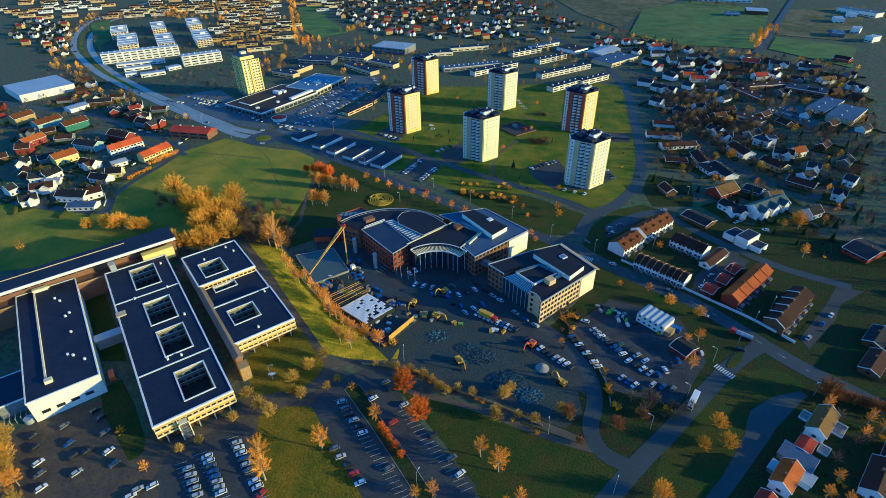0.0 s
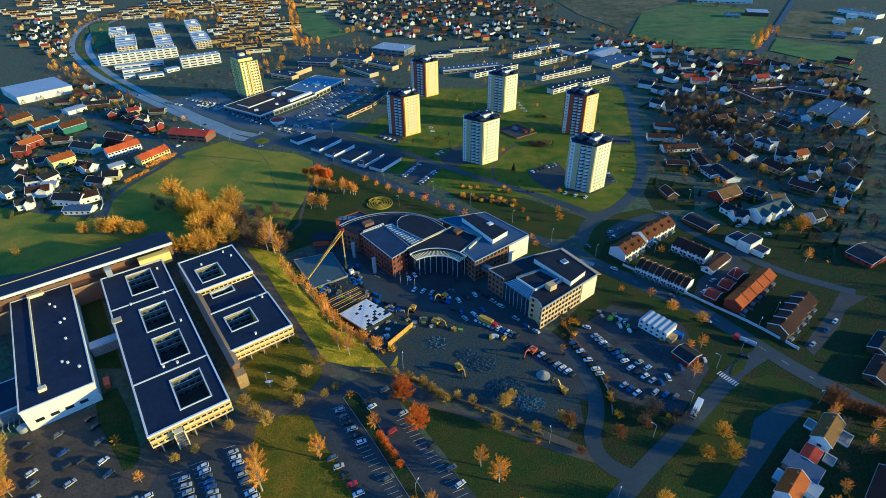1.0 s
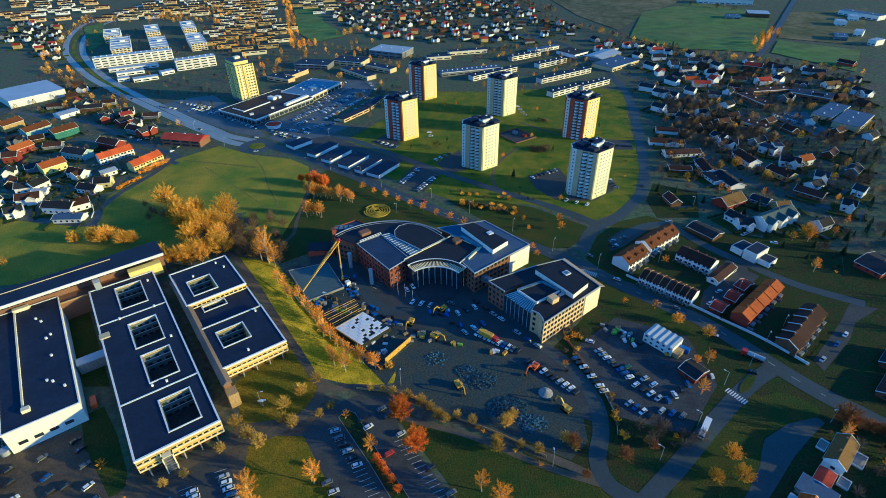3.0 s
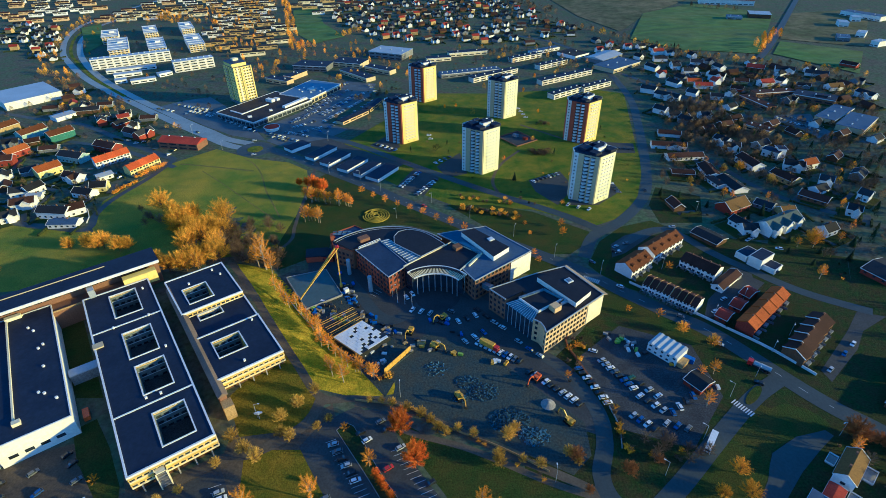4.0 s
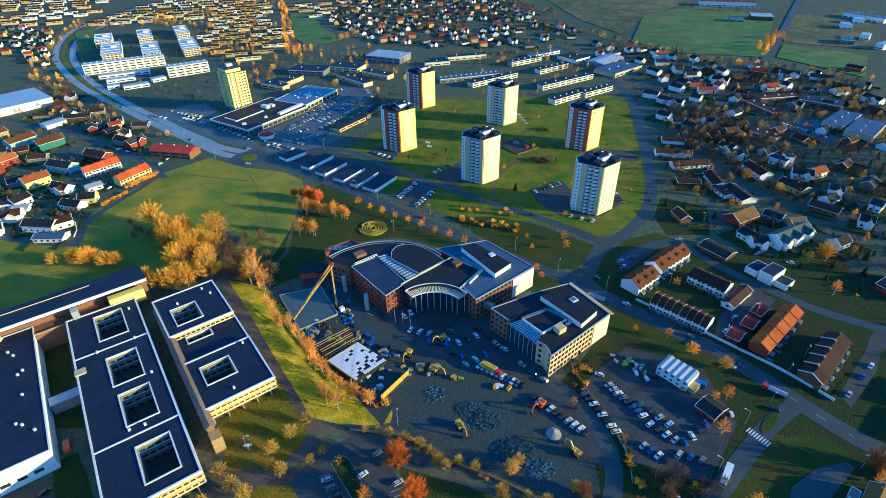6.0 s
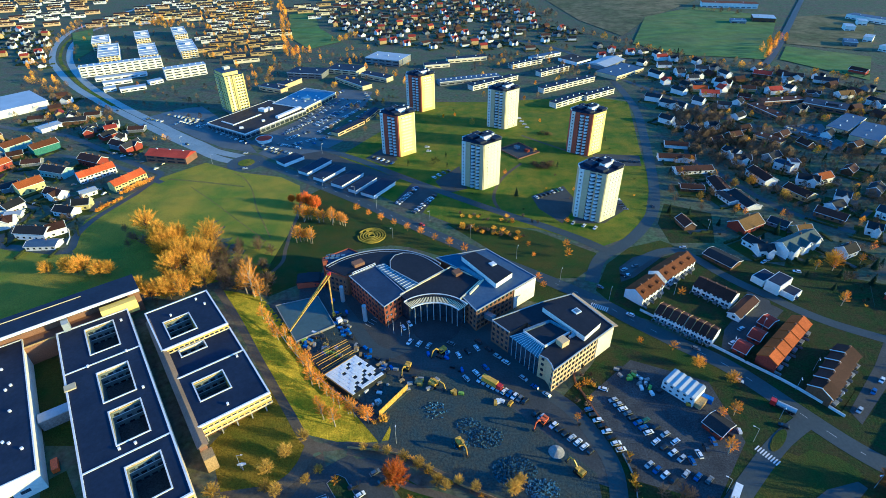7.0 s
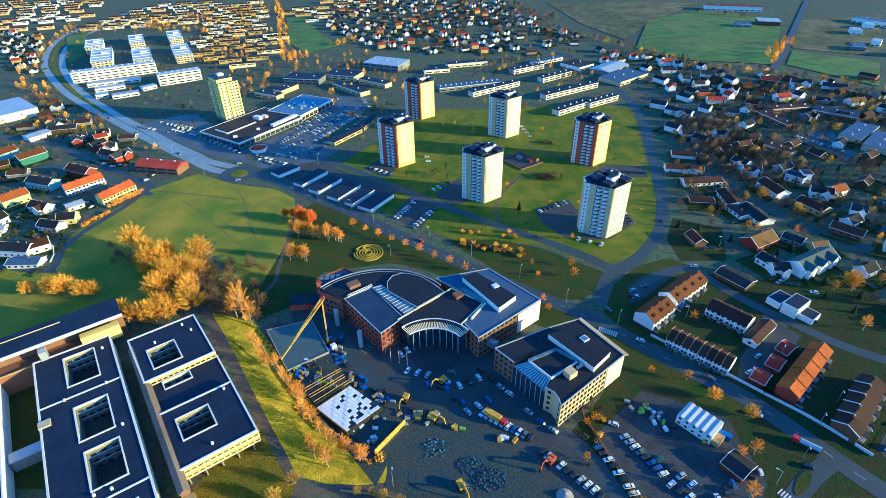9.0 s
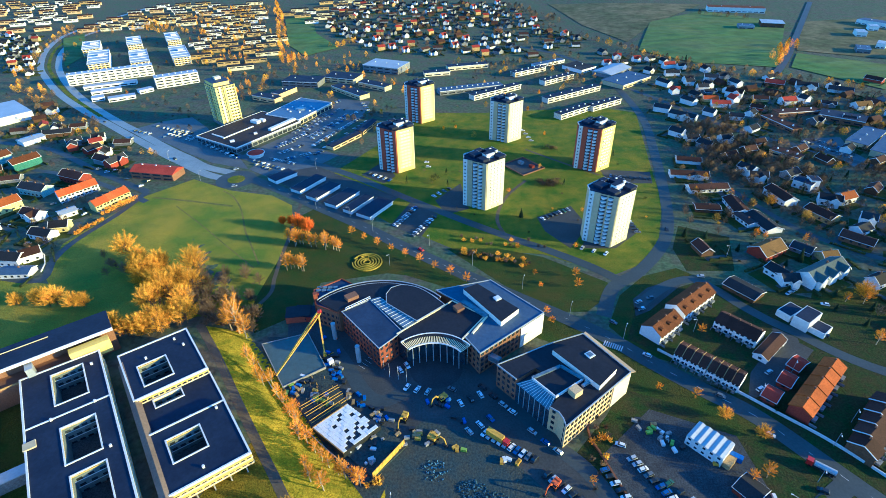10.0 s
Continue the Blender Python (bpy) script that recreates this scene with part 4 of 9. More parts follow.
for k in range(26):
    pane = part("window", pane.data if pane else Mesh().box(0, 0, 0, 3.4, 0.12, 1.6), GLASS, root, m=pose(-56 + k * 4.4, -3.2, 14.6))
for k in range(-3, 4):
    keep(-216.9 + math.cos(radians(37.4)) * k * 18, 237.8 + math.sin(radians(37.4)) * k * 18, 13)
# covered bridge between sports hall and school
root = thing("link_bridge", "grey link corridor between hall and school", "corridor", at(-169.8, 198.3, 36))
part("wall", Mesh().box(0, 0, 0, 15, 5, 5.5), BOARD_GREY, root)
part("roof", Mesh().box(0, 0, 5.5, 15.4, 5.6, 0.4), METAL, root)
part("skip_house", Mesh().box(7.0, 4.5, 5.6, 4.5, 4, 6.4), BEIGE, root, "sunlit roof stair house")


# ---- the office park ----
def windows_along(root, a, b, z0, rows, gap, wid, hgt, step_z=3.4, skip=()):
    """Rows of windows on the wall from a to b (seen from outside, a on the left)."""
    a, b = Vector(a), Vector(b)
    n = max(1, int((b - a).length / gap))
    yaw = math.degrees(math.atan2(b.y - a.y, b.x - a.x))
    key = "win%.1f%.1f" % (wid, hgt)
    if key not in PROTO:
        me = bpy.data.meshes.new("window")
        q = Mesh().box(0, 0, 0, wid, 0.16, hgt)
        me.from_pydata(q.v, [], q.f)
        me.materials.append(GLASS)
        PROTO[key] = me
    for f in range(rows):
        for i in range(n):
            if (f, i) in skip:
                continue
            p = a + (b - a) * ((i + 0.5) / n)
            part("window", PROTO[key], GLASS, root, m=pose(p.x, p.y, z0 + f * step_z, 0, 0, yaw))


def rim(p, z, w=0.6, h=0.9, closed=True):
    """One unbroken upstand along a line of corners."""
    p = [Vector(q) for q in p]
    n = len(p)
    ring = []
    for i, q in enumerate(p):
        u = (q - p[i - 1]).normalized() if closed or i else (p[1] - q).normalized()
        v = (p[(i + 1) % n] - q).normalized() if closed or i < n - 1 else u
        t = (u + v).normalized() if (u + v).length > 1e-3 else u
        k = w / 2 / max(0.35, t.dot(u))
        o = Vector((-t.y, t.x)) * k
        ring += [(q.x + o.x, q.y + o.y, z - h / 2), (q.x - o.x, q.y - o.y, z - h / 2), (q.x - o.x, q.y - o.y, z + h / 2), (q.x + o.x, q.y + o.y, z + h / 2)]
    f = []
    for i in range(n if closed else n - 1):
        a, b = 4 * i, 4 * ((i + 1) % n)
        f += [(a + j, a + (j + 1) % 4, b + (j + 1) % 4, b + j) for j in range(4)]
    if not closed:
        f += [(3, 2, 1, 0), (4 * n - 4, 4 * n - 3, 4 * n - 2, 4 * n - 1)]
    return Mesh().add(ring, f)


office = thing("curved_office", "curved red brick and glass office building with dark flat roofs", "office building", pose(0, 0, 0))
H = 13.6
arc = lambda cx, cy, r, a0, a1, n=18: [(cx + r * math.cos(radians(a0 + (a1 - a0) * i / n)), cy + r * math.sin(radians(a0 + (a1 - a0) * i / n))) for i in range(n + 1)]
CX, CY = -36.0, 268.0
out, inn = arc(CX, CY, 42.5, 142, 40), arc(CX, CY, 27, 142, 40)
part("curved_wing", Mesh().prism(out + inn[::-1], 0, H), BROWNBRICK, office, "curved brick wing")
part("roof", Mesh().prism(out + inn[::-1], H + 0.002, H + 0.3), FELTBLACK, office)
part("parapet", rim(out, H + 0.3, 0.55, 0.8, False), METAL, office, "pale metal parapet along the curve")
part("parapet", rim([(CX + (p[0] - CX) * 0.955, CY + (p[1] - CY) * 0.955) for p in out], H + 0.2, 0.25, 0.5, False), METAL, office)
# rounded hall
hall = [tuple(p) for p in curve_points([(-31.7, 289.3), (-32.7, 297.3), (-30.4, 302.7), (-25.6, 305.1), (-17.7, 303.4), (-10.2, 297.9), (-1.4, 287.8)], 3.0)] + [(-15.4, 275.3)]
part("hall", Mesh().prism(hall, 0, H + 1.2), BROWNBRICK, office, "rounded hall")
part("hall_roof", Mesh().prism(hall, H + 1.202, H + 1.5), FELTBLACK, office)
part("hall_rim", rim(hall, H + 1.4, 0.35, 0.6), METAL, office)
# brick wing with the blue roof
bw = [(-54.7, 284.3), (-32.7, 257.3), (-22.4, 268.8), (-41.1, 293.7)]
part("brick_wing", Mesh().prism(bw, 0, H), REDBRICK, office, "red brick wing")
part("roof", Mesh().prism(bw, H + 0.002, H + 0.35), FELTMID, office, "blue-grey roof membrane")
part("parapet", rim(bw, H + 0.4, 0.4, 0.5), METAL, office)
windows_along(office, bw[0], bw[1], 1.6, 4, 3.0, 1.7, 1.7)
windows_along(office, bw[1], bw[2], 1.6, 4, 2.6, 1.5, 1.7)
# glazed strip
gs = [(-41.1, 293.5), (-21.7, 270.7), (-15.7, 276.0), (-36.2, 295.7)]
part("skylight", Mesh().prism(gs, 0, H + 0.9), GLAZED, office, "glazed strip between the roofs")
for k in range(12):
    f = (k + 0.5) / 12
    a = Vector(gs[0]).lerp(Vector(gs[1]), f)
    b = Vector(gs[3]).lerp(Vector(gs[2]), f)
    part("glazing_bar", Mesh().beam((*a, H + 0.95), (*b, H + 0.95), 0.22, 0.2), TRIM, office)
# left wing end with roof plant
lw = [(-73.2, 303.6), (-69.5, 291.0), (-56.4, 284.4), (-46.1, 295.8), (-50.0, 306.7), (-59.5, 313.6)]
part("end_wing", Mesh().prism(lw, 0, H - 1), BROWNBRICK, office, "brick end wing")
part("roof", Mesh().prism(lw, H - 0.998, H - 0.7), FELTMID, office)
part("parapet", rim(lw, H - 0.5, 0.5, 0.8), REDBRICK, office)
windows_along(office, lw[0], lw[1], 1.6, 3, 2.6, 1.5, 1.6)
windows_along(office, lw[1], lw[2], 1.6, 3, 2.8, 1.6, 1.6)
px, py = (-51.2, 295.5)
part("plant_room", Mesh().box(px, py, H - 0.7, 6.5, 4.5, 3.0, 35), BROWNBRICK, office, "brown rooftop plant room")
px, py = (-66.6, 304.4)
for k in range(8):
    part("solar_panel", Mesh().box(px + (k % 4) * 3.0 - 4, py + (k // 4) * 2.6 - 1, H - 0.6, 2.4, 1.6, 0.5, 12), GLAZED, office, "pale framed rooftop panel")
# entrance part with the hollow front and white louvred canopy
mid = [(-25.0, 266.9), (-3.4, 286.0), (2.5, 291.9), (19.0, 279.4), (6.7, 262.4)] + arc(*(-7.2, 244.9), 21, 42, 128, 10)
part("entrance_hall", Mesh().prism(mid, 0, H), GLASS, office, "glazed entrance hall")
part("roof", Mesh().prism(mid, H + 0.002, H + 0.4), FELTBLACK, office)
part("parapet", rim(mid[:5], H + 0.5, 0.6, 0.7, False), CREAM, office)
ccx, ccy = (-7.2, 244.9)
c1, c2 = arc(ccx, ccy, 22.5, 38, 133, 40), arc(ccx, ccy, 17.5, 40, 131, 40)
part("canopy_rim", rim(c1, H + 0.3, 0.5, 0.8, False), TRIM, office)
part("canopy_rim", rim(c2, H - 1.4, 0.5, 0.6, False), TRIM, office)
for a, b in zip(c1, c2):
    part("louvre", Mesh().beam((*a, H + 0.2), (*b, H - 1.4), 0.35, 0.14), CREAM, office, "cream louvre of the canopy")
for k in range(2, 40, 5):
    part("column", Mesh().rod((c2[k][0], c2[k][1], 0), (c2[k][0], c2[k][1], H - 1.6), 0.22, n=6), METAL, office)
    a = (c1[k][0] * 1, c1[k][1] * 1)
    part("mullion", Mesh().box(a[0], a[1] - 0.3, 0, 0.25, 0.25, H), TRIM, office)
# right wing
rw = [(-5.9, 301.2), (24.2, 309.7), (49.3, 281.5), (15.1, 253.2), (8.4, 264.3), (19.1, 279.9), (2.6, 293.8)]
part("right_wing", Mesh().prism(rw, 0, H), BROWNBRICK, office, "brick wing with a pale sunlit end")
part("roof", Mesh().prism(rw, H + 0.002, H + 0.35), FELTBLUE, office, "blue-grey roof membrane")
part("parapet", rim(rw, H + 0.4, 0.4, 0.7), METAL, office, "pale metal eaves")
a, b = Vector(rw[3]), Vector(rw[2])
nrm = Vector(((b - a).y, -(b - a).x)).normalized()
p0, p1 = a.lerp(b, 0.62) + nrm * 0.15, b + nrm * 0.15
part("end_panel", Mesh().prism([p0, p1, p1 + nrm * 0.3, p0 + nrm * 0.3], 0.5, H - 0.2), WHITEWALL, office, "white panelled end")
windows_along(office, a + nrm * 0.05, a.lerp(b, 0.6) + nrm * 0.05, 1.6, 4, 2.8, 1.7, 1.7)
windows_along(office, rw[4], rw[3], 1.6, 4, 2.6, 1.5, 1.7)
windows_along(office, rw[2], rw[1], 1.6, 4, 3.2, 1.8, 1.7)
pent = [(8.7, 298.1), (16.5, 302.4), (36.3, 281.3), (26.5, 271.6)]
part("penthouse", Mesh().prism(pent, H, H + 3.4), WHITEWALL, office, "white-walled rooftop storey")
part("penthouse_roof", Mesh().prism(pent, H + 3.402, H + 3.7), FELTBLACK, office)
px, py = (26.1, 289.5)
part("roof_hatch", Mesh().box(px, py, H + 3.7, 3.4, 3.4, 0.5, 32).box(px, py, H + 4.2, 2.4, 2.4, 0.12, 32), TRIM, office)
px, py = (5.9, 285.1)
part("stair_house", Mesh().box(px, py, H + 0.3, 4.5, 4.5, 2.0, 32), BROWNBRICK, office)
for x, y, r in ((-60, 298, 14), (-44, 290, 26), (-15, 285, 24), (20, 280, 28), (40, 285, 14), (-40, 265, 16)):
    keep(x, y, r)
# stepped glazed strip beside the dark middle roof
p, q, r = Vector((7.9, 291.2)), Vector((20.1, 278.8)), Vector((12.1, 266.5))
part("roof_glazing", Mesh().beam((*p, H + 0.8), (*q, H + 0.8), 3.0, 1.0), GLAZED, office, "pale blue roof glazing")
part("roof_edge", Mesh().beam((*q, H + 0.7), (*r, H + 0.7), 0.9, 1.1), CREAM, office, "sunlit upstand")
# roof walkway, brick chimney and pale stair drums of the left end
p, q = Vector((-52.9, 286.1)), Vector((-41.3, 295.1))
for k in (-0.8, 0.8):
    part("walkway_rail", Mesh().beam((p.x, p.y + k, H + 1.0), (q.x, q.y + k, H + 1.0), 0.25, 0.3), TRIM, office, "white rail along the roof walkway")
for k in range(9):
    c = p.lerp(q, k / 8)
    part("walkway_step", Mesh().box(c.x, c.y, H + 0.3, 0.4, 1.5, 0.7, 28), TRIM, office)
px, py = (-70.6, 295.9)
part("chimney", Mesh().box(px, py, 0, 2.2, 2.2, H + 3.5, 20), REDBRICK, office, "tall red brick chimney")
for (px, py), hh in (((-59.0, 279.3), 10.5), ((-44.3, 262.7), 10.5)):
    part("stair_drum", Mesh().rod((px, py, 0), (px, py, hh), 1.2, n=14), METAL, office, "pale metal stair drum")
px, py = (-81.7, 296.5)
part("annexe", Mesh().box(px, py, 0, 13, 9, 4, 8), REDPANEL, office, "low red annexe")
part("annexe_roof", Mesh().box(px, py, 4.002, 13.4, 9.4, 0.4, 8), FELTBLACK, office)
office_b = thing("office_block", "flat-roofed brick office block round a glazed court", "office building", pose(0, 0, 0))
H = 13.6
A, B, C, D, E = (22.4, 245.9), (50.1, 259.7), (66.0, 265.7), (81.7, 240.5), (47.3, 211.9)
E2, E3, F, G = (46.9, 215.8), (45.6, 219.0), (42.3, 221.6), (30.2, 237.0)
K, M = (39.7, 243.9), (50.6, 231.2)
left, back, right = [A, G, K, B], [B, K, M, D, C], [F, E3, E2, E, D, M]
for p in (left, back, right):
    part("wall", Mesh().prism(p, 0, H), SANDBRICK if p is right else BROWNBRICK, office_b, "brick wing")
    part("roof", Mesh().prism(p, H + 0.002, H + 0.3), FELTBLACK, office_b)
for p, q in ((A, B), (B, C), (C, D), (D, E), (E, E2), (E2, E3), (E3, F), (A, G)):
    part("parapet", Mesh().beam((*p, H + 0.4), (*q, H + 0.4), 0.4, 0.7), METAL, office_b, "pale metal eaves")
part("eave", Mesh().prism([C, D, (D[0] + 2.5, D[1] + 0.5), (C[0] + 1.5, C[1] + 1.8)], H - 0.2, H + 0.2), SANDBRICK, office_b, "wide tan eaves")
inner = [G, K, M, F]
part("entrance_hall", Mesh().prism(inner, 0, H - 2.2), GLASS, office_b, "glazed entrance hall behind the front")
court = [(37.1, 237.0), (50.9, 243.9), (59.3, 236.1), (45.5, 226.5)]
part("court_roof", Mesh().prism(court, H - 2, H + 0.9), FELTBLACK, office_b, "dark roof of the court")
for p, q in zip(court, court[1:] + court[:1]):
    part("court_glazing", Mesh().beam((*p, H + 0.9), (*q, H + 0.9), 1.5 if p in court[:2] else 0.5, 1.4), GLAZED if p in court[:2] else TRIM, office_b, "glazed strip round the court")
g1, g2 = Vector(G), Vector(F)
k1, k2 = Vector(court[0]), Vector(court[3])
part("canopy", Mesh().add([(*g1, H - 2.0), (*g2, H - 2.0), (*k2, H + 0.6), (*k1, H + 0.6), (*g1, H - 2.3), (*g2, H - 2.3), (*k2, H + 0.3), (*k1, H + 0.3)], [(0, 1, 2, 3), (7, 6, 5, 4), (0, 4, 5, 1), (1, 5, 6, 2), (2, 6, 7, 3), (3, 7, 4, 0)]), GLAZED, office_b, "sloping glazed canopy")
for k in range(13):
    f = (k + 0.5) / 13
    a, b = g1.lerp(g2, f), k1.lerp(k2, f)
    part("glazing_bar", Mesh().beam((*a, H - 1.9), (*b, H + 0.7), 0.16, 0.16), TRIM, office_b)
    if k % 2:
        part("column", Mesh().rod((*a, 0), (*a, H - 2.2), 0.2, n=6), METAL, office_b)
pent = [(48.5, 252.1), (61.0, 257.1), (74.8, 239.8), (65.0, 230.2)]
part("penthouse", Mesh().prism(pent, H, H + 3.2), WHITEWALL, office_b, "white-walled rooftop storey")
part("penthouse_roof", Mesh().prism(pent, H + 3.202, H + 3.5), FELTBLACK, office_b)
px, py = (64.8, 248.3)
part("roof_hatch", Mesh().box(px, py, H + 3.5, 3.6, 3.6, 0.5, 32), TRIM, office_b)
part("roof_hatch", Mesh().box(px, py, H + 4.0, 2.4, 2.4, 0.15, 32), GLAZED, office_b)
px, py = (54.3, 228.7)
part("plant_room", Mesh().box(px, py, H + 0.3, 4.6, 4.2, 3.0, 34), SANDBRICK, office_b, "brick rooftop plant room")
px, py = (60.3, 233.8)
part("duct", Mesh().box(px, py, H + 0.3, 5, 1.2, 1.2, 34), METAL, office_b)
part("duct", Mesh().box(px + 1.5, py + 2, H + 0.3, 4, 1.4, 1.5, 34), METAL, office_b)
e, dd = Vector(E), Vector(D)
nrm = Vector(((dd - e).y, -(dd - e).x)).normalized()
p0, p1 = e.lerp(dd, 0.72) + nrm * 0.05, dd + nrm * 0.05
part("end_panel", Mesh().prism([p0, p1, p1 + nrm * 0.3, p0 + nrm * 0.3], 0.5, H - 0.2), CREAM, office_b, "cream panelled end")
windows_along(office_b, e + nrm * 0.05, e.lerp(dd, 0.71) + nrm * 0.05, 1.5, 4, 2.6, 1.7, 1.7, 3.3)
windows_along(office_b, F, E3, 1.6, 4, 2.6, 1.5, 1.7)
windows_along(office_b, E2, E, 1.6, 4, 2.6, 1.5, 1.7)
windows_along(office_b, A, G, 1.6, 4, 2.8, 1.5, 1.7)
for x, y in (A, B, C, D, E, F, M, K):
    keep(54 + (x - 54) * 0.8, 238 + (y - 238) * 0.8, 11)
keep(54, 238, 18)
# footbridge between the offices
p, q = (17.9, 259.3), (24.8, 254.0)
root = thing("footbridge", "blue glazed footbridge between the two offices", "footbridge")
part("deck", Mesh().beam((*p, 6.5), (*q, 6.5), 3.0, 0.4), CONCRETE, root)
part("glazing", Mesh().beam((*p, 8.0), (*q, 8.0), 2.8, 2.6), GLAZED, root)


# ---- flat-roofed slabs and terraces ----
def slab(name, label, x, y, w, d, yaw, h, floors, wall, roof, cat="apartment block", bands=True, chimneys=0, pitched=0.0, group="", both=False):
    root = thing(name, label, cat, at(x, y, yaw), group)
    part("wall", Mesh().box(0, 0, -2, w, d, h + 2), wall, root)
    if pitched:
        g = Mesh()
        e = 0.5
        g.add([(-w / 2 - e, -d / 2 - e, h), (w / 2 + e, -d / 2 - e, h), (w / 2 + e, d / 2 + e, h), (-w / 2 - e, d / 2 + e, h), (-w / 2 - e, 0, h + pitched), (w / 2 + e, 0, h + pitched)],
              [(0, 1, 5, 4), (2, 3, 4, 5), (1, 2, 5), (3, 0, 4), (3, 2, 1, 0)])
        part("roof", g, roof, root)
    else:
        part("roof", Mesh().box(0, 0, h, w + 0.5, d + 0.5, 0.35), roof, root)
        for e in (-d / 2 - 0.31, d / 2 + 0.31):
            part("roof_edge", Mesh().box(0, e, h - 0.35, w + 0.6, 0.12, 0.65), TRIM, root)
    if bands:
        for f in range(floors):
            z = 1.0 + f * h / floors
            for s in (-1,):
                n = max(2, int(w / 9))
                for i in range(n):
                    part("window", Mesh().box(-w / 2 + (i + 0.5) * w / n, s * (d / 2 + 0.03), z, w / n * 0.72, 0.12, 1.25), GLASS, root)
            if both:
                part("balcony_band", Mesh().box(0, -d / 2 - 0.7, z - 0.9, w * 0.96, 1.3, 0.2).box(0, -d / 2 - 1.3, z - 0.7, w * 0.96, 0.1, 0.85), TRIM, root, "white balcony band")
    for k in range(chimneys):
        part("chimney", Mesh().box(-w / 2 + (k + 0.5) * w / chimneys, 0.5, h + pitched * 0.7, 1.2, 1.0, 1.5), TRIM, root)
    n = max(1, int(w / d))
    c, s = math.cos(radians(yaw)), math.sin(radians(yaw))
    for k in range(n):
        a = -w / 2 + (k + 0.5) * w / n
        keep(x + c * a, y + s * a, max(d, w / n) * 0.55)
    return root


# terraces behind the towers (white, flat roofs)
WT = "low white terrace with a flat grey roof"
for x, y, w, yaw in ((110.8, 762.6, 50.3, 32), (140.8, 725.9, 49.2, 35), (147.6, 668.5, 81.2, 32.6), (137.0, 609.4, 46.6, 37), (174.5, 630.8, 43.8, 34), (62.0, 680.6, 70.0, 35)):
    slab("terrace", WT, x - 5.0 * math.sin(radians(yaw)), y + 5.0 * math.cos(radians(yaw)), w, 10, yaw, 5.6, 2, BOARD_CREAM, FELT, chimneys=5, group="white terraces")
slab("terrace", "long low white building with a blue roof", 140.2, 806.0, 50.0, 10, 32, 4, 1, BOARD_WHITE, FELTBLUE, chimneys=2)
slab("shop_block", "dark-roofed building with a white front by the road", 176.5, 782.0, 28.0, 33.0, 38, 4.5, 1, BOARD_WHITE, TILE_GREY, "building", chimneys=2)
x, y, w, d, yaw = 30.2, 698.8, 78.0, 22.2, 17
slab("garage_hall", "long dark garage roof with pale rooflights", x, y, w, 14, yaw, 4.5, 1, BOARD_GREY, FELTBLUE, "garage", chimneys=12)
x, y, w, d, yaw = 30.8, 795.0, 55.2, 21.2, 14
slab("terrace", "long cream school wing, sunlit, with a flat roof", x, y, w, 12, yaw, 5, 1, CREAM, FELT, chimneys=2)
x, y, w, d, yaw = -9.8, 766.6, 33.2, 23.8, 12
slab("terrace", "low sunlit school wing with a flat roof", x, y, w, 12, yaw, 4.5, 1, CREAM, FELT, chimneys=1)

# garage rows below the towers
for x, y, w, d, yaw in ((-134.5, 470.8, 20.2, 12.0, 49), (-110.0, 456.2, 29.0, 10.5, 58), (-95.6, 443.1, 26.8, 11.0, 58), (-79.0, 431.5, 26.6, 11.5, 58), (-65.5, 421.8, 25.7, 8.0, 58), (-52.5, 415.0, 27.0, 13.0, 58)):
    slab("garage_row", "long row of lock-up garages with a dark flat roof", x, y, w, d, yaw, 2.8, 1, TRIM, FELT, "garage", bands=False, group="garage rows")

# white blocks by the ring road
def white_block(w, d, h):
    """A block end-on to the sun: lit front with balcony bands, long pale roof with cross ribs."""
    root = thing("apartment_block", "white apartment block with a long pale metal roof", "apartment block", group="white blocks by the ring road")
    part("wall", Mesh().box(0, d / 2, -2, w, d, h + 2), WHITEWALL, root)
    # ochre facing puts the sun's yellow on a white end wall
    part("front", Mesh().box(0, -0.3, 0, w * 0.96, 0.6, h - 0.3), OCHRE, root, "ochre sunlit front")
    part("roof", Mesh().box(0, d / 2, h, w + 0.6, d + 0.6, 0.4), ROOFSHEET, root)
    for k in range(5):
        part("roof_rib", Mesh().box(0, d * (k + 0.5) / 5, h + 0.4, w, 0.8, 0.5), TRIM, root)
    for sx in (-1, 1):
        part("roof_edge", Mesh().box(sx * (w / 2 + 0.1), d / 2, h + 0.1, 0.5, d, 0.8), TRIM, root)
    part("lift_house", Mesh().box(w * 0.12, d * 0.55, h + 0.4, 7, 9, 2.6), WHITEWALL, root)
    for f in range(4):
        part("balcony_band", Mesh().box(0, -1.1, 0.3 + f * h / 4, w * 0.92, 1.2, 0.9), TRIM if f % 2 else CREAM, root, "pale balcony band")
        for i in range(5):
            part("window", Mesh().box((i - 2) * w / 5.4, -0.66, 1.3 + f * h / 4, w / 9, 0.16, 1.2), GLASS, root)
    return root


ROOFSHEET = mat("white_roof_sheet", (0.42, 0.46, 0.50), 0.6, 0.1, size=2, fine=0.15)
for (x, y), w, d in (((-473.0, 817.0), 27, 88), ((-418.0, 822.0), 24, 80), ((-369.5, 844.0), 23, 80), ((-531.0, 903.0), 24, 62), ((-477.5, 929.0), 21, 66), ((-428.0, 956.0), 20, 66)):
    white_block(w, d, 10.5).matrix_basis = at(x, y, 28)
    for k in (0.15, 0.5, 0.85):
        keep(x - math.sin(radians(28)) * d * k, y + math.cos(radians(28)) * d * k, 18)

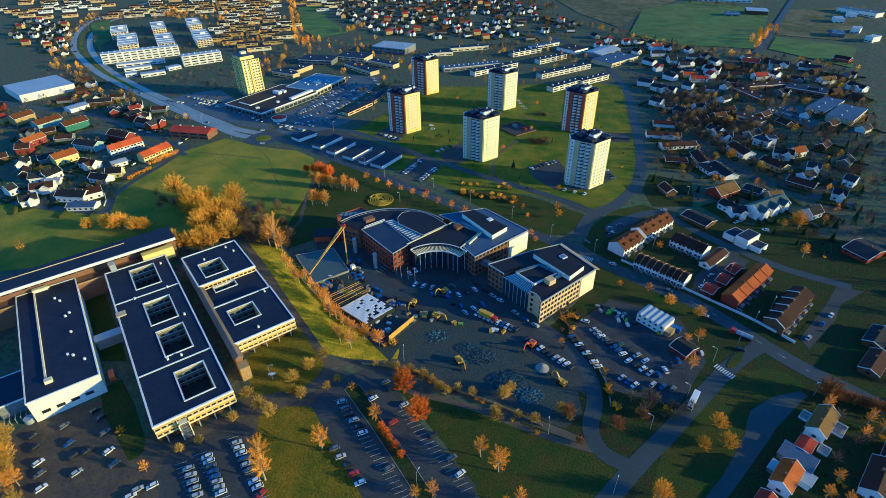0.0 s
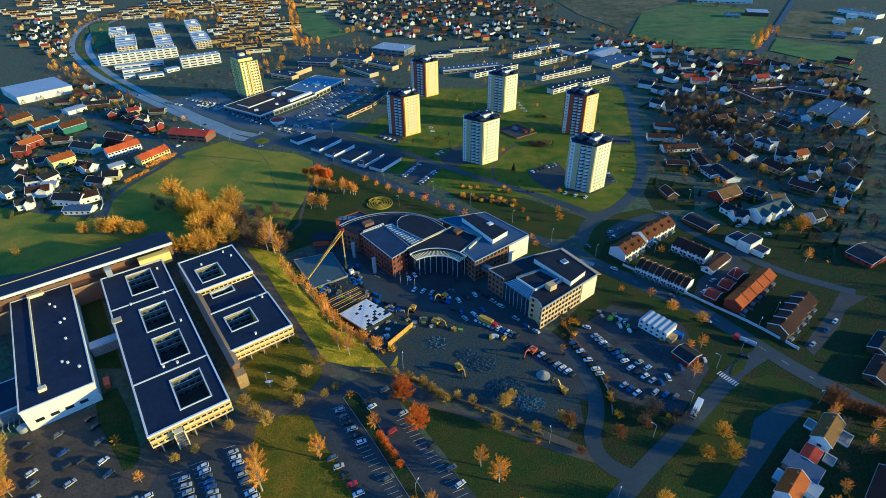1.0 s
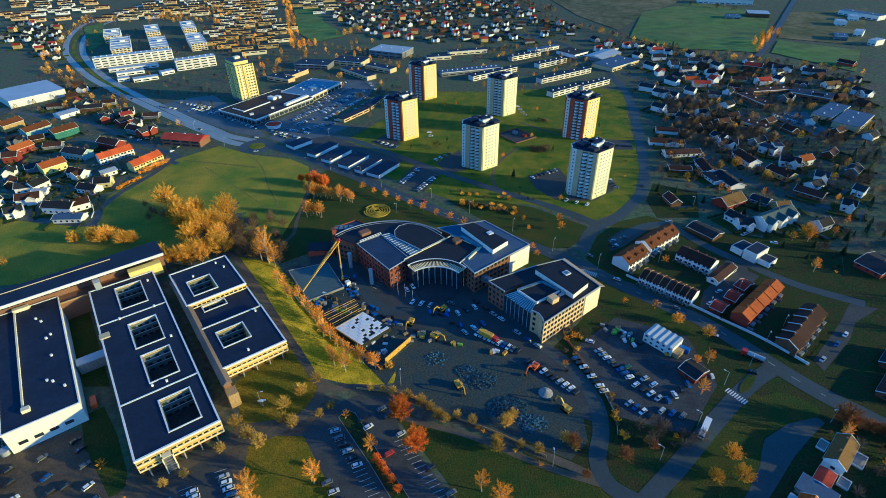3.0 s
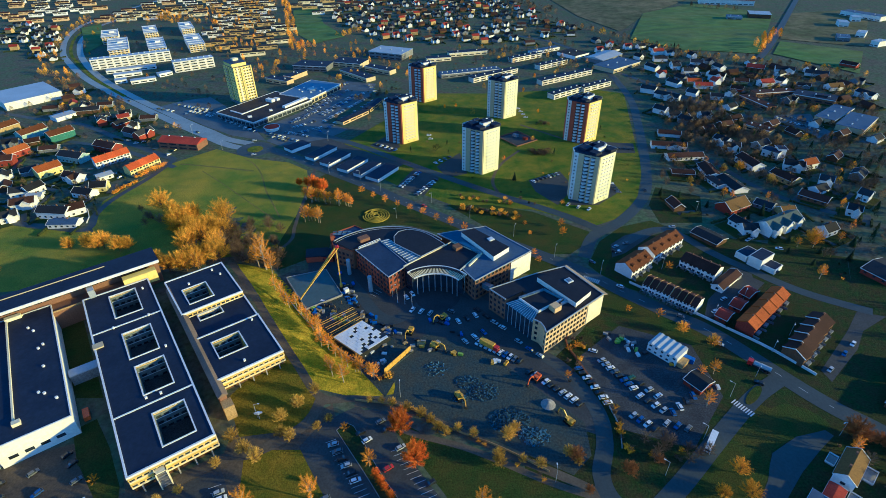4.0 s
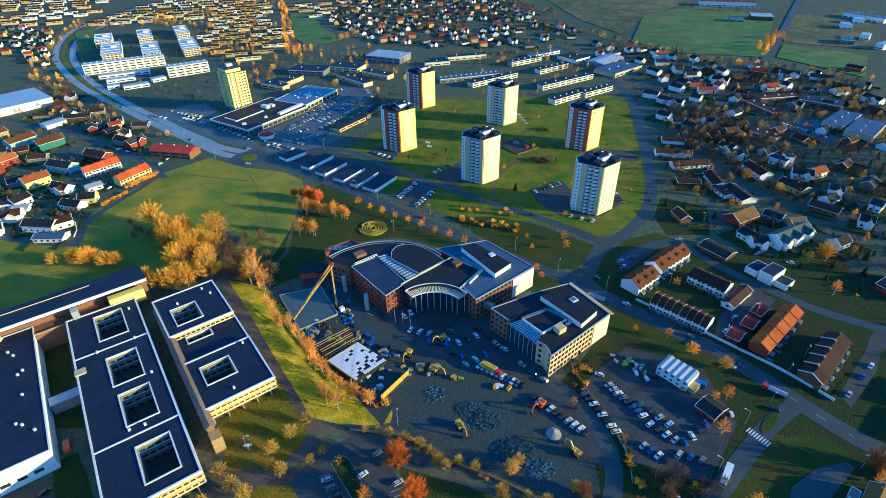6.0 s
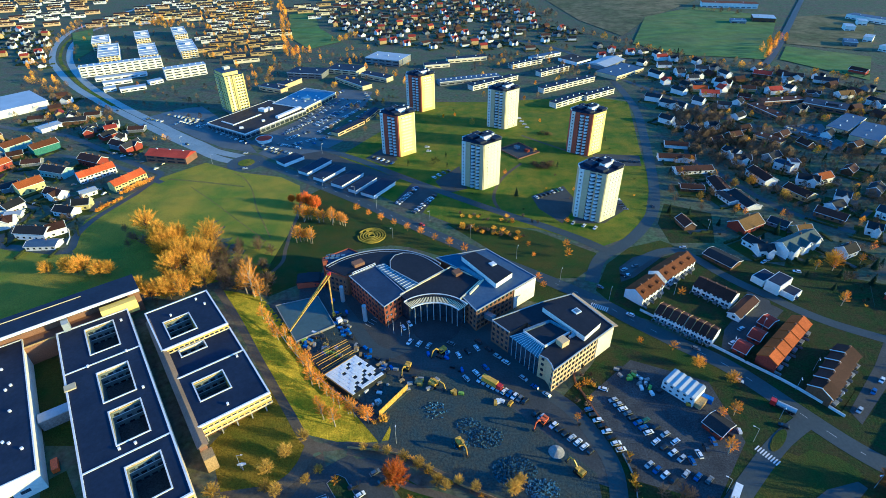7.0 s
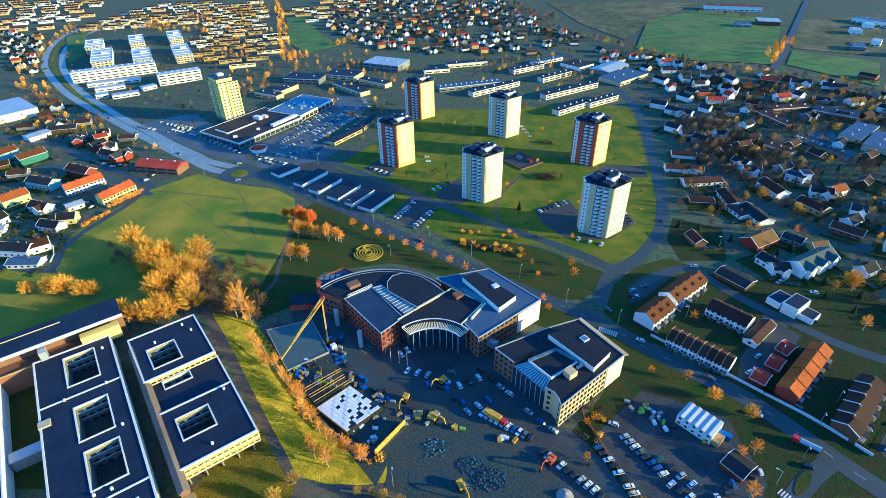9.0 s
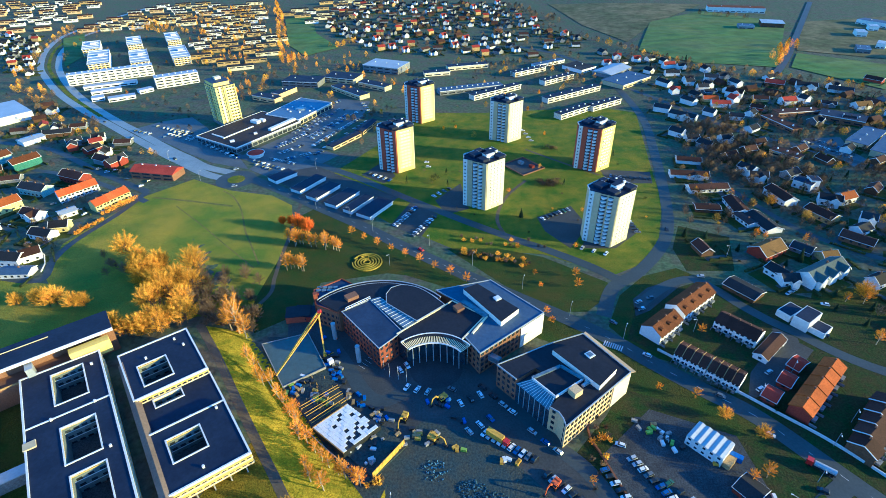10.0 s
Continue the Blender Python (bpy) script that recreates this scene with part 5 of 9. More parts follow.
x, y, w, d, yaw = -435.9, 778.8, 99.4, 34.9, 28
slab("apartment_block", "long white apartment slab with balcony bands", x, y, w, 13, yaw, 13, 4, WHITEWALL, METAL, both=True, chimneys=14)
x, y, w, d, yaw = -337.8, 749.2, 50.6, 40.7, 31
slab("apartment_block", "white apartment slab with balcony bands", x, y, w, 14, yaw, 13, 4, WHITEWALL, METAL, both=True, chimneys=7)
for q in ((-422.0, 747.2, 60.1, 20.7, 24), (-414.2, 721.7, 32.6, 17.9, 28), (-380.8, 693.6, 28.7, 19.1, 30), (-365.9, 720.9, 16.4, 24.3, 45), (-408.7, 692.6, 13.2, 25.4, 29)):
    x, y, w, d, yaw = q
    slab("row_house", "low row of houses with pale roofs", x, y, w, 10, yaw, 4, 1, BOARD_WHITE, METAL, bands=True, group="pale row houses")

# industrial hall
x, y, w, d, yaw = -487.0, 630.3, 56.7, 58.9, 50
slab("warehouse", "big white-roofed industrial warehouse", x, y, w, d, yaw, 8, 1, WHITEWALL, METAL, "warehouse", bands=False)

# shopping centre
def shop(name, label, x, y, w, d, yaw, h, wall, roof, bay):
    """A flat-roofed hall with a pale fascia, piers and shop windows on the two fronts."""
    root = thing(name, label, "shop", at(x, y, yaw))
    part("wall", Mesh().box(0, 0, -2, w, d, h + 2), wall, root)
    part("roof", Mesh().box(0, 0, h, w - 0.6, d - 0.6, 0.3), roof, root)
    part("fascia", rim([(-w / 2, -d / 2), (w / 2, -d / 2), (w / 2, d / 2), (-w / 2, d / 2)], h, 0.5, 1.0), TRIM, root, "pale roof edge")
    for n, a, b in ((int(w / bay), (-w / 2, -d / 2 - 0.05), (w / 2, -d / 2 - 0.05)), (int(d / bay), (w / 2 + 0.05, -d / 2), (w / 2 + 0.05, d / 2))):
        for k in range(n):
            f = (k + 0.5) / n
            px, py = a[0] + (b[0] - a[0]) * f, a[1] + (b[1] - a[1]) * f
            along = a[1] == b[1]
            part("shop_window", Mesh().box(px, py, 0.5, bay * 0.86 if along else 0.14, 0.14 if along else bay * 0.86, h * 0.56), GLASS, root)
    keep(x, y, max(w, d) * 0.6)
    return root


CENTREROOF = mat("weathered_felt", (0.040, 0.034, 0.034), 0.75, size=1.5, big=9, tint=(0.026, 0.025, 0.030), fine=0.3, spec=0.2)
shop("shopping_centre", "low dark-roofed shopping centre with pale rooflights", -191.0, 571.0, 56.5, 80.0, -33, 5.2, BOARD_GREY, CENTREROOF, 6)
shop("shopping_hall", "shop hall with a broad blue roof", -154.5, 626.0, 42.0, 58.0, -25, 5.8, BEIGE, mat("blue_roof", (0.09, 0.15, 0.26), 0.5, 0.1, size=2, fine=0.1), 7)
root = thing("kiosk", "round red-roofed kiosk with a white rim", "shop", at(-170.0, 517.0))
part("wall", Mesh().rod((0, 0, 0), (0, 0, 3.0), 6.6, n=20), WHITEWALL, root)
part("roof", Mesh().rod((0, 0, 3.0), (0, 0, 4.4), 7.6, 2.2, n=20), TILE_RED, root)
part("rim", rim(arc(0, 0, 7.6, 0, 342, 20), 3.0, 0.5, 0.7), TRIM, root, "white rim")
for x, y, w, yaw, m in ((-95.0, 545.0, 39.0, 57, SANDBRICK), (-78.5, 580.0, 33.0, 72, BOARD_YELLOW)):
    slab("low_building", "long low building with a dark roof and sunlit end", x, y, w, 9, yaw, 3.4, 1, m, FELT, "building", pitched=1.2)

# school cluster behind the shops
for x, y, w, d, yaw, h, m in ((-110.5, 693.0, 56.0, 14.0, -46, 5.0, BEIGE), (-84.0, 715.0, 42.0, 13.0, -35, 5.4, BEIGE), (-173.4, 733.5, 46.0, 26.0, -11, 6.5, BOARD_GREY), (-127.2, 748.0, 42.0, 26.0, -19, 6.0, BEIGE), (-203.0, 674.0, 34.0, 12.0, -28, 5.0, SANDBRICK), (-188.0, 694.0, 12.0, 30.0, -28, 5.3, SANDBRICK)):
    slab("school_building", "low school building with a dark flat roof", x, y, w, d, yaw, h, 1 if h < 6 else 2, m, FELT, "school building", chimneys=2, group="low school wings")
x, y, w, d, yaw = -76.6, 794.1, 52.0, 57.1, -24
slab("low_building", "glazed institutional building with a grey roof", x, y, w, d * 0.6, yaw, 8, 2, BOARD_GREY, METAL, "building", chimneys=3)

# red-roofed building
x, y, w, d, yaw = -241.3, 479.3, 39.4, 19.8, -12
slab("red_roof_house", "two-storey building with a red tiled roof", x, y, w, d * 0.8, yaw, 6, 2, BROWNBRICK, TILE_RED, "building", pitched=3.0, chimneys=3)
# shops and halls on the upper right
for q, m, r, n in (((221.0, 722.0, 56.0, 31.0, 39), BEIGE, FELTBLUE, "flat-roofed hall by the road"), ((375.5, 521.0, 50.0, 17.0, 40), BEIGE, FELTBLUE, "flat-roofed school wing"), ((381.0, 496.0, 46.0, 22.0, 43), BEIGE, FELTBLUE, "flat-roofed school hall"), ((290.6, 493.5, 24.0, 11, -53), SANDBRICK, TILE_BROWN, "long low brown building"), ((352.0, 590.0, 46.0, 11.0, 8), BROWNBRICK, TILE_BROWN, "low brick school building"), ((322.0, 562.0, 40.0, 11.0, -75), BROWNBRICK, TILE_BROWN, "low brick school wing"), ((386.0, 571.0, 38.0, 20.0, -40), BROWNBRICK, FELT, "low brick school building")):
    x, y, w, d, yaw = q
    slab("hall", n + " with a dark roof", x, y, w, d, yaw, 4.2 if d < 20 else 4.8, 1, m, r, "building", chimneys=3)
slab("hall", "grey hall with a shallow pitched roof by the road", 214.5, 763.0, 50.0, 27.0, 45, 4.5, 1, BOARD_GREY, METAL, "building", pitched=2.6)
slab("far_hall", "distant long white hall with a brown roof", 540.7, 1134.6, 96.8, 24.0, -16, 8, 1, WHITEWALL, BROWNROOF, "warehouse", chimneys=2)
slab("far_hall", "distant hall with a pale blue roof", 540.0, 1003.4, 33.8, 30.0, -20, 7, 1, BOARD_BROWN, METAL, "warehouse", chimneys=2)
slab("far_hall", "distant low shed with a blue roof", 491.6, 990.0, 23.2, 18.0, -16, 5, 1, BOARD_GREY, FELTBLUE, "warehouse", chimneys=2)
slab("far_hall", "distant white industrial hall with a blue roof", 708.4, 986.8, 65.2, 22.0, -63, 7, 1, WHITEWALL, FELTBLUE, "warehouse", chimneys=2)
slab("far_hall", "distant pale industrial hall", 634.2, 924.9, 13.5, 22.0, -22, 7, 1, WHITEWALL, METAL, "warehouse", chimneys=2)
slab("far_hall", "distant pale industrial hall", 678.2, 961.8, 13.1, 18.0, -24, 7, 1, WHITEWALL, METAL, "warehouse", chimneys=2)
slab("far_hall", "distant pale industrial hall", 615.6, 850.3, 11.6, 20.0, -41, 7, 1, WHITEWALL, METAL, "warehouse", chimneys=2)
slab("far_hall", "distant low hall with a blue roof", 575.1, 829.0, 16.1, 24.0, -28, 6, 1, BOARD_GREY, FELTBLUE, "warehouse", chimneys=2)
slab("far_hall", "distant pale industrial hall", 603.2, 794.2, 10.7, 20.0, -63, 7, 1, WHITEWALL, METAL, "warehouse", chimneys=2)
ribbon("road", [(727.1, 1215.9), (641.4, 1083.7), (539.8, 927.2), (461.5, 807.7), (403.2, 726.0)], 9, ROADTAR, 0.9, "distant straight road between the fields")
# roof fittings of the shopping centre
root = thing("roof_fittings", "white rooflight strips and plant boxes on the shopping centre roof", "roof fittings", pose(0, 0, 0))
for x, y, sx, sy, hh, yaw in ((-161.0, 578.0, 34, 4.0, 2.2, 60), (-198.5, 560.0, 36, 1.2, 0.9, 58), (-215.5, 551.5, 18, 1.4, 0.8, -34), (-189.5, 585.5, 9, 5, 3.0, -30), (-184.0, 590.0, 6, 4, 2.4, -30), (-197.0, 537.0, 4, 3, 1.6, 27), (-181.0, 556.0, 3, 3, 1.4, 27)):
    part("rooflight", Mesh().box(x, y, gz(x, y) + 5.4, sx, sy, hh, yaw), TRIM, root)
x, y = (-152.5, 623.0)
part("dome", Mesh().rod((x, y, 6.0), (x, y, 7.4), 6.0, 4.5, n=18), GLAZED, root, "round glass dome")
for k in range(8):
    part("vent", Mesh().box(x + 14 * math.cos(k * 0.8), y + 10 * math.sin(k * 0.8), 6.0, 1.6, 1.6, 1.0, 27), TRIM, root)

# ---- houses ----
def gable_house(name, label, L, W, h, rh, wall, roof, cat="house", group="", chim=1, wins=2, dormers=0, overhang=0.5, rows=2, cross=False, loose=False):
    """A house with its ridge along x."""
    g = Mesh().box(0, 0, -1.5, L, W, h + 1.5)
    g.add([(-L / 2, -W / 2, h), (-L / 2, W / 2, h), (-L / 2, 0, h + rh), (L / 2, -W / 2, h), (L / 2, W / 2, h), (L / 2, 0, h + rh)], [(1, 0, 2), (3, 4, 5), (0, 3, 5, 2), (4, 1, 2, 5)])
    k = overhang
    if loose:
        r = Mesh()
        for sg in (-1, 1):
            r.add([(-L / 2 - k, 0, h + rh + 0.2), (L / 2 + k, 0, h + rh + 0.2), (L / 2 + k, sg * (W / 2 + k), h), (-L / 2 - k, sg * (W / 2 + k), h)], [(0, 1, 2, 3)[::sg * -1]])
        if cross:
            w, q, ox = L * 0.42, W / 2 + 2.2, L * 0.16
            g.add([(ox - w / 2, 0, -1), (ox + w / 2, 0, -1), (ox + w / 2, -q, -1), (ox - w / 2, -q, -1), (ox - w / 2, 0, h), (ox + w / 2, 0, h), (ox + w / 2, -q, h), (ox - w / 2, -q, h), (ox, -q, h + rh * 0.85), (ox, 0, h + rh * 0.85)], [(3, 2, 6, 8, 7), (1, 5, 6, 2), (0, 3, 7, 4)])
            r.add([(ox, 0, h + rh * 0.85 + 0.2), (ox, -q - 0.5, h + rh * 0.85 + 0.2), (ox - w / 2 - 0.4, 0, h), (ox - w / 2 - 0.4, -q - 0.5, h), (ox + w / 2 + 0.4, 0, h), (ox + w / 2 + 0.4, -q - 0.5, h)], [(1, 0, 2, 3), (0, 1, 5, 4)])
        return g, r
    root = tagged(part(name, g, wall), label, cat, group)
    drop = k * rh / (W / 2)
    r, t = Mesh(), Mesh()
    for s in (-1, 1):
        a = [(-L / 2 - k, 0, h + rh + 0.02), (L / 2 + k, 0, h + rh + 0.02), (L / 2 + k, s * (W / 2 + k), h - drop + 0.02), (-L / 2 - k, s * (W / 2 + k), h - drop + 0.02)]
        b = [(x, y, z + 0.22) for x, y, z in a]
        r.add(a + b, [(0, 1, 2, 3), (7, 6, 5, 4), (0, 4, 5, 1), (1, 5, 6, 2), (2, 6, 7, 3), (3, 7, 4, 0)])
        for e in (-1, 1):
            t.beam((e * (L / 2 + k), 0, h + rh + 0.14), (e * (L / 2 + k), s * (W / 2 + k), h - drop + 0.14), 0.2, 0.36)
        t.beam((-L / 2 - k, s * (W / 2 + k), h - drop + 0.1), (L / 2 + k, s * (W / 2 + k), h - drop + 0.1), 0.12, 0.26)
    for q in range(int(cross)):
        w, u, o = min(L * 0.42, L / cross * 0.6), rh * 0.85, W / 2 + 2.2
        ox = L * 0.16 if cross == 1 else (q + 0.5) * L / cross - L / 2
        part("wing", Mesh().add([(ox - w / 2, 0, -1), (ox + w / 2, 0, -1), (ox + w / 2, 0, h), (ox, 0, h + u), (ox - w / 2, 0, h), (ox - w / 2, -o, -1), (ox + w / 2, -o, -1), (ox + w / 2, -o, h), (ox, -o, h + u), (ox - w / 2, -o, h)], [(0, 1, 2, 3, 4), (9, 8, 7, 6, 5), (1, 6, 7, 2), (5, 0, 4, 9)]), wall, root)
        r.add([(ox, 0, h + u + 0.2), (ox, -o - 0.5, h + u + 0.2), (ox - w / 2 - 0.4, 0, h - 0.1), (ox - w / 2 - 0.4, -o - 0.5, h - 0.1), (ox + w / 2 + 0.4, 0, h - 0.1), (ox + w / 2 + 0.4, -o - 0.5, h - 0.1)], [(1, 0, 2, 3), (0, 1, 5, 4)])
        for e in (-1, 1):
            t.beam((ox, -o - 0.5, h + u + 0.24), (ox + e * (w / 2 + 0.4), -o - 0.5, h), 0.3, 0.42)
    part("roof", r, roof, root)
    part("trim", t, TRIM, root, "white barge boards and eaves")
    for c in range(chim):
        part("chimney", Mesh().box(-L / 2 + (c + 0.6) * L / max(1, chim), W * 0.08, h + rh * 0.5, 0.8, 0.8, rh * 0.5 + 1.0), BROWNBRICK, root)
    for s in (-1,):
        n = max(2, int(L / 4)) if wins > 2 else wins
        for f in range(rows if h > 4.6 else 1):
            for i in range(n):
                part("window", Mesh().box(-L / 2 + (i + 0.5) * L / n, s * (W / 2 + 0.03), 1.0 + 2.7 * f, 1.5, 0.12, 1.3), GLASS, root)
    if wins and rows > 1:
        part("window", Mesh().box(-L / 2 - 0.03, 0, 1.2 + (2.6 if h > 4.6 else 0), 0.12, 1.6, 1.3), GLASS, root)
    for i in range(dormers):
        x = -L / 2 + (i + 0.5) * L / dormers
        d = part("dormer", Mesh().box(x, -W * 0.28, h + rh * 0.25, 1.7, 1.8, rh * 0.45), roof, root)
        part("window", Mesh().box(x, -W * 0.28 - 0.93, h + rh * 0.33, 1.2, 0.1, 0.8), GLASS, d)
    return root


KINDS = [
    (11, 8, 4.2, 3.2, BOARD_WHITE, TILE_GREY, "white wooden house with a grey tiled roof"),
    (12, 8.5, 3.0, 2.8, BOARD_WHITE, TILE_GREY, "low white bungalow with a grey roof"),
    (10, 8, 5.2, 2.8, BOARD_RED, TILE_GREY, "red wooden house with a dark roof"),
    (11, 8, 5.2, 2.6, BOARD_YELLOW, TILE_RED, "ochre wooden house with a red tiled roof"),
    (12, 8, 3.2, 2.8, BOARD_BROWN, TILE_BROWN, "brown wooden bungalow with a brown roof"),
    (13, 9, 4.0, 3.0, BOARD_GREY, TILE_GREY, "grey wooden house with a dark tiled roof"),
    (10, 8.5, 4.4, 3.4, BOARD_WHITE, TILE_RED, "white wooden house with a red tiled roof"),
    (14, 8, 5.2, 2.4, BOARD_GREEN, TILE_BROWN, "green wooden house with a brown roof"),
    (9, 7, 5.4, 3.0, WHITEWALL, TILE_ORANGE, "white rendered house with an orange tiled roof"),
    (15, 8.5, 3.0, 2.2, BOARD_GREY, TILE_BROWN, "long grey bungalow with a low brown roof"),
]


def far_house(label, L, W, h, rh, wall, roof, k):
    """A house too far off for its windows, with a cross wing on some kinds."""
    root = gable_house("house", label, L, W, h, rh, wall, roof, group="suburban houses", rows=1, chim=0, wins=0, cross=k in (0, 5, 6))
    return root


FARHOUSES = {}
PLOT, HEDGES, DRIVES = Mesh(), Mesh(), Mesh()
GR = random.Random(17)


def gardens(x, y, yaw):
    """Lawn, drive, sheds and hedges round a house."""
    c, s = math.cos(radians(yaw)), math.sin(radians(yaw))

    def quad(g, a0, a1, b0, b1, up):
        q = [(x + c * a - s * b, y + s * a + c * b) for a, b in ((a0, b0), (a1, b0), (a1, b1), (a0, b1))]
        g.add([(u, v, gz(u, v) + up) for u, v in q], [(0, 1, 2, 3)])

    up = GR.uniform(0.012, 0.05)
    quad(PLOT, -GR.uniform(8, 11), GR.uniform(7, 11), -GR.uniform(10, 14), GR.uniform(-3, 8), up)
    a = GR.choice((-9, 8))
    quad(DRIVES, a - 2, a + 2.5, -GR.uniform(8, 13), GR.uniform(2, 9), up + 0.012)
    for k in range(3):
        if GR.random() < 0.75:
            n = GR.randrange(5, 10)
            ox, oy, along = ((-11, -13, 0), (-11, -13, 1), (11, -13, 1))[k]
            for i in range(n):
                a, b = ox + (i * 2.2 if not along else 0), oy + (i * 2.2 if along else 0)
                u, v = x + c * a - s * b, y + s * a + c * b
                if free(u, v, -1.0) or True:
                    HEDGES.box(u, v, gz(u, v) - 0.2, GR.uniform(1.6, 2.6), GR.uniform(0.9, 1.5), GR.uniform(1.0, 2.0), yaw + 90 * along + GR.uniform(-8, 8))


def house(k, x, y, yaw):
    L, W, h, rh, wall, roof, label = KINDS[k]
    keep(x, y, 7.5)
    gardens(x, y, yaw)
    if y > 640 or abs(x) > 400:
        g = gable_house("far", "", L, W, h, rh, wall, roof, rows=1, chim=0, wins=0, cross=k in (0, 5, 6), loose=True)
        c, s, z = math.cos(radians(yaw)), math.sin(radians(yaw)), gz(x, y)
        for q, material in ((g[0], wall), (g[1], roof)):
            FARHOUSES.setdefault(material.name, (Mesh(), material))[0].add([(x + c * a - s * b, y + s * a + c * b, z + d) for a, b, d in q.v], q.f)
        return None
    if y > 470 or abs(x) > 330:
        return place("far_house%d" % k, lambda: far_house(label, L, W, h, rh, wall, roof, k), at(x, y, yaw))
    return place("house%d" % k, lambda: gable_house("house", label, L, W, h, rh, wall, roof, group="suburban houses", rows=1, chim=0 if h < 4 else 1), at(x, y, yaw))


# terraces by the main road
def terrace(label, x, y, w, d, yaw, h, rh, wall, roof, units, fins=None, dormers=0, porch=BOARD_GREY, stag=0.0):
    root = thing("terrace", label, "terraced houses", at(x, y, yaw), "terraces by the main road")
    u = w / units
    for i in range(units):
        ux = -w / 2 + (i + 0.5) * u
        dy = stag * i
        g = Mesh().box(ux, dy, -1.5, u - 0.02, d, h + 1.5)
        g.add([(ux - u / 2, dy - d / 2, h), (ux - u / 2, dy + d / 2, h), (ux - u / 2, dy, h + rh), (ux + u / 2, dy - d / 2, h), (ux + u / 2, dy + d / 2, h), (ux + u / 2, dy, h + rh)], [(1, 0, 2), (3, 4, 5)])
        un = part("dwelling", g, wall, root)
        for s in (-1, 1):
            e = 0.45
            a = [(ux - u / 2, dy, h + rh), (ux + u / 2, dy, h + rh), (ux + u / 2, dy + s * (d / 2 + e), h - e * rh / (d / 2)), (ux - u / 2, dy + s * (d / 2 + e), h - e * rh / (d / 2))]
            part("roof", Mesh().add(a + [(p, q, z + 0.22) for p, q, z in a], [(0, 1, 2, 3), (7, 6, 5, 4), (0, 4, 5, 1), (1, 5, 6, 2), (2, 6, 7, 3), (3, 7, 4, 0)]), roof, un)
        for f in range(2):
            part("window", Mesh().box(ux - u * 0.22, dy - d / 2 - 0.03, 0.9 + 2.7 * f, u * 0.3, 0.12, 1.3), GLASS, un)
            part("window", Mesh().box(ux + u * 0.2, dy - d / 2 - 0.03, 0.9 + 2.7 * f, u * 0.28, 0.12, 1.3), GLASS, un)
        part("porch", Mesh().box(ux + u * 0.1, dy - d / 2 - 0.9, -0.5, u * 0.4, 1.6, 1.7).box(ux - u * 0.45, dy - d / 2 - 1.6, -0.5, 0.1, 3.0, 2.0), porch, un, "pale balcony and garden screen")
        if fins:
            g = Mesh()
            for s in (-1, 1):
                g.beam((ux - u / 2, dy, h + rh + 0.35), (ux - u / 2, dy + s * (d / 2 + 0.4), h + 0.1), 0.2, 0.4)
            part("fire_wall", g, fins, un, "raised party wall between roofs")
        for q in range(dormers):
            dx = ux - u / 2 + (q + 0.5) * u / dormers
            part("dormer", Mesh().box(dx, dy - d * 0.26, h + rh * 0.25, 1.6, 2.2, rh * 0.5), roof, un)
        part("chimney", Mesh().box(ux + u * 0.3, dy + 0.3, h + rh - 0.3, 0.8, 0.8, 1.3), BROWNBRICK, un)
    c, s = math.cos(radians(yaw)), math.sin(radians(yaw))
    for k in range(-2, 3):
        keep(x + c * k * w / 5, y + s * k * w / 5, d * 0.75)
    return root


terrace("two-storey terrace with brown tiled roofs and pale gables", 112.2, 282.5, 20.9, 11.5, 39, 5.5, 3.2, BOARD_WHITE, BROWNROOF, 3, dormers=1)
terrace("two-storey terrace with brown tiled roofs and white balconies", 134.8, 302.2, 31.1, 11.5, 38, 5.5, 3.2, BOARD_WHITE, BROWNROOF, 4, dormers=1)
terrace("white terrace with dark red roofs between pale party walls", 119.9, 259.7, 15.4, 10.5, -43, 5, 2.2, BOARD_WHITE, TILE_BROWN, 4, fins=TIMBER, porch=BOARD_GREY)
terrace("white terrace with dark red roofs between pale party walls", 131.1, 248.8, 14.6, 10.5, -44, 5, 2.2, BOARD_WHITE, TILE_BROWN, 4, fins=TIMBER, porch=BOARD_GREY)
terrace("white terrace with an orange-edged brown roof", 151.5, 280.0, 21.4, 11.0, -48, 5, 2.8, BOARD_WHITE, TILE_BROWN, 4)
# tile colour puts the low sun's orange on a dark brown roof
terrace("red terrace with orange sunlit roofs and party walls", 168.3, 239.5, 43.6, 9.1, 41, 5, 2.4, BOARD_RED, mat("sun_orange_tile", (0.46, 0.12, 0.02), 0.8, 0.25, size=0.6, fine=0.35), 5, fins=TILE_ORANGE)
terrace("brown wooden terrace with white roof fins", 181.6, 216.5, 39.3, 10.3, 34, 5, 2.4, BOARD_BROWN, TILE_BROWN, 5, fins=TRIM, stag=1.2)
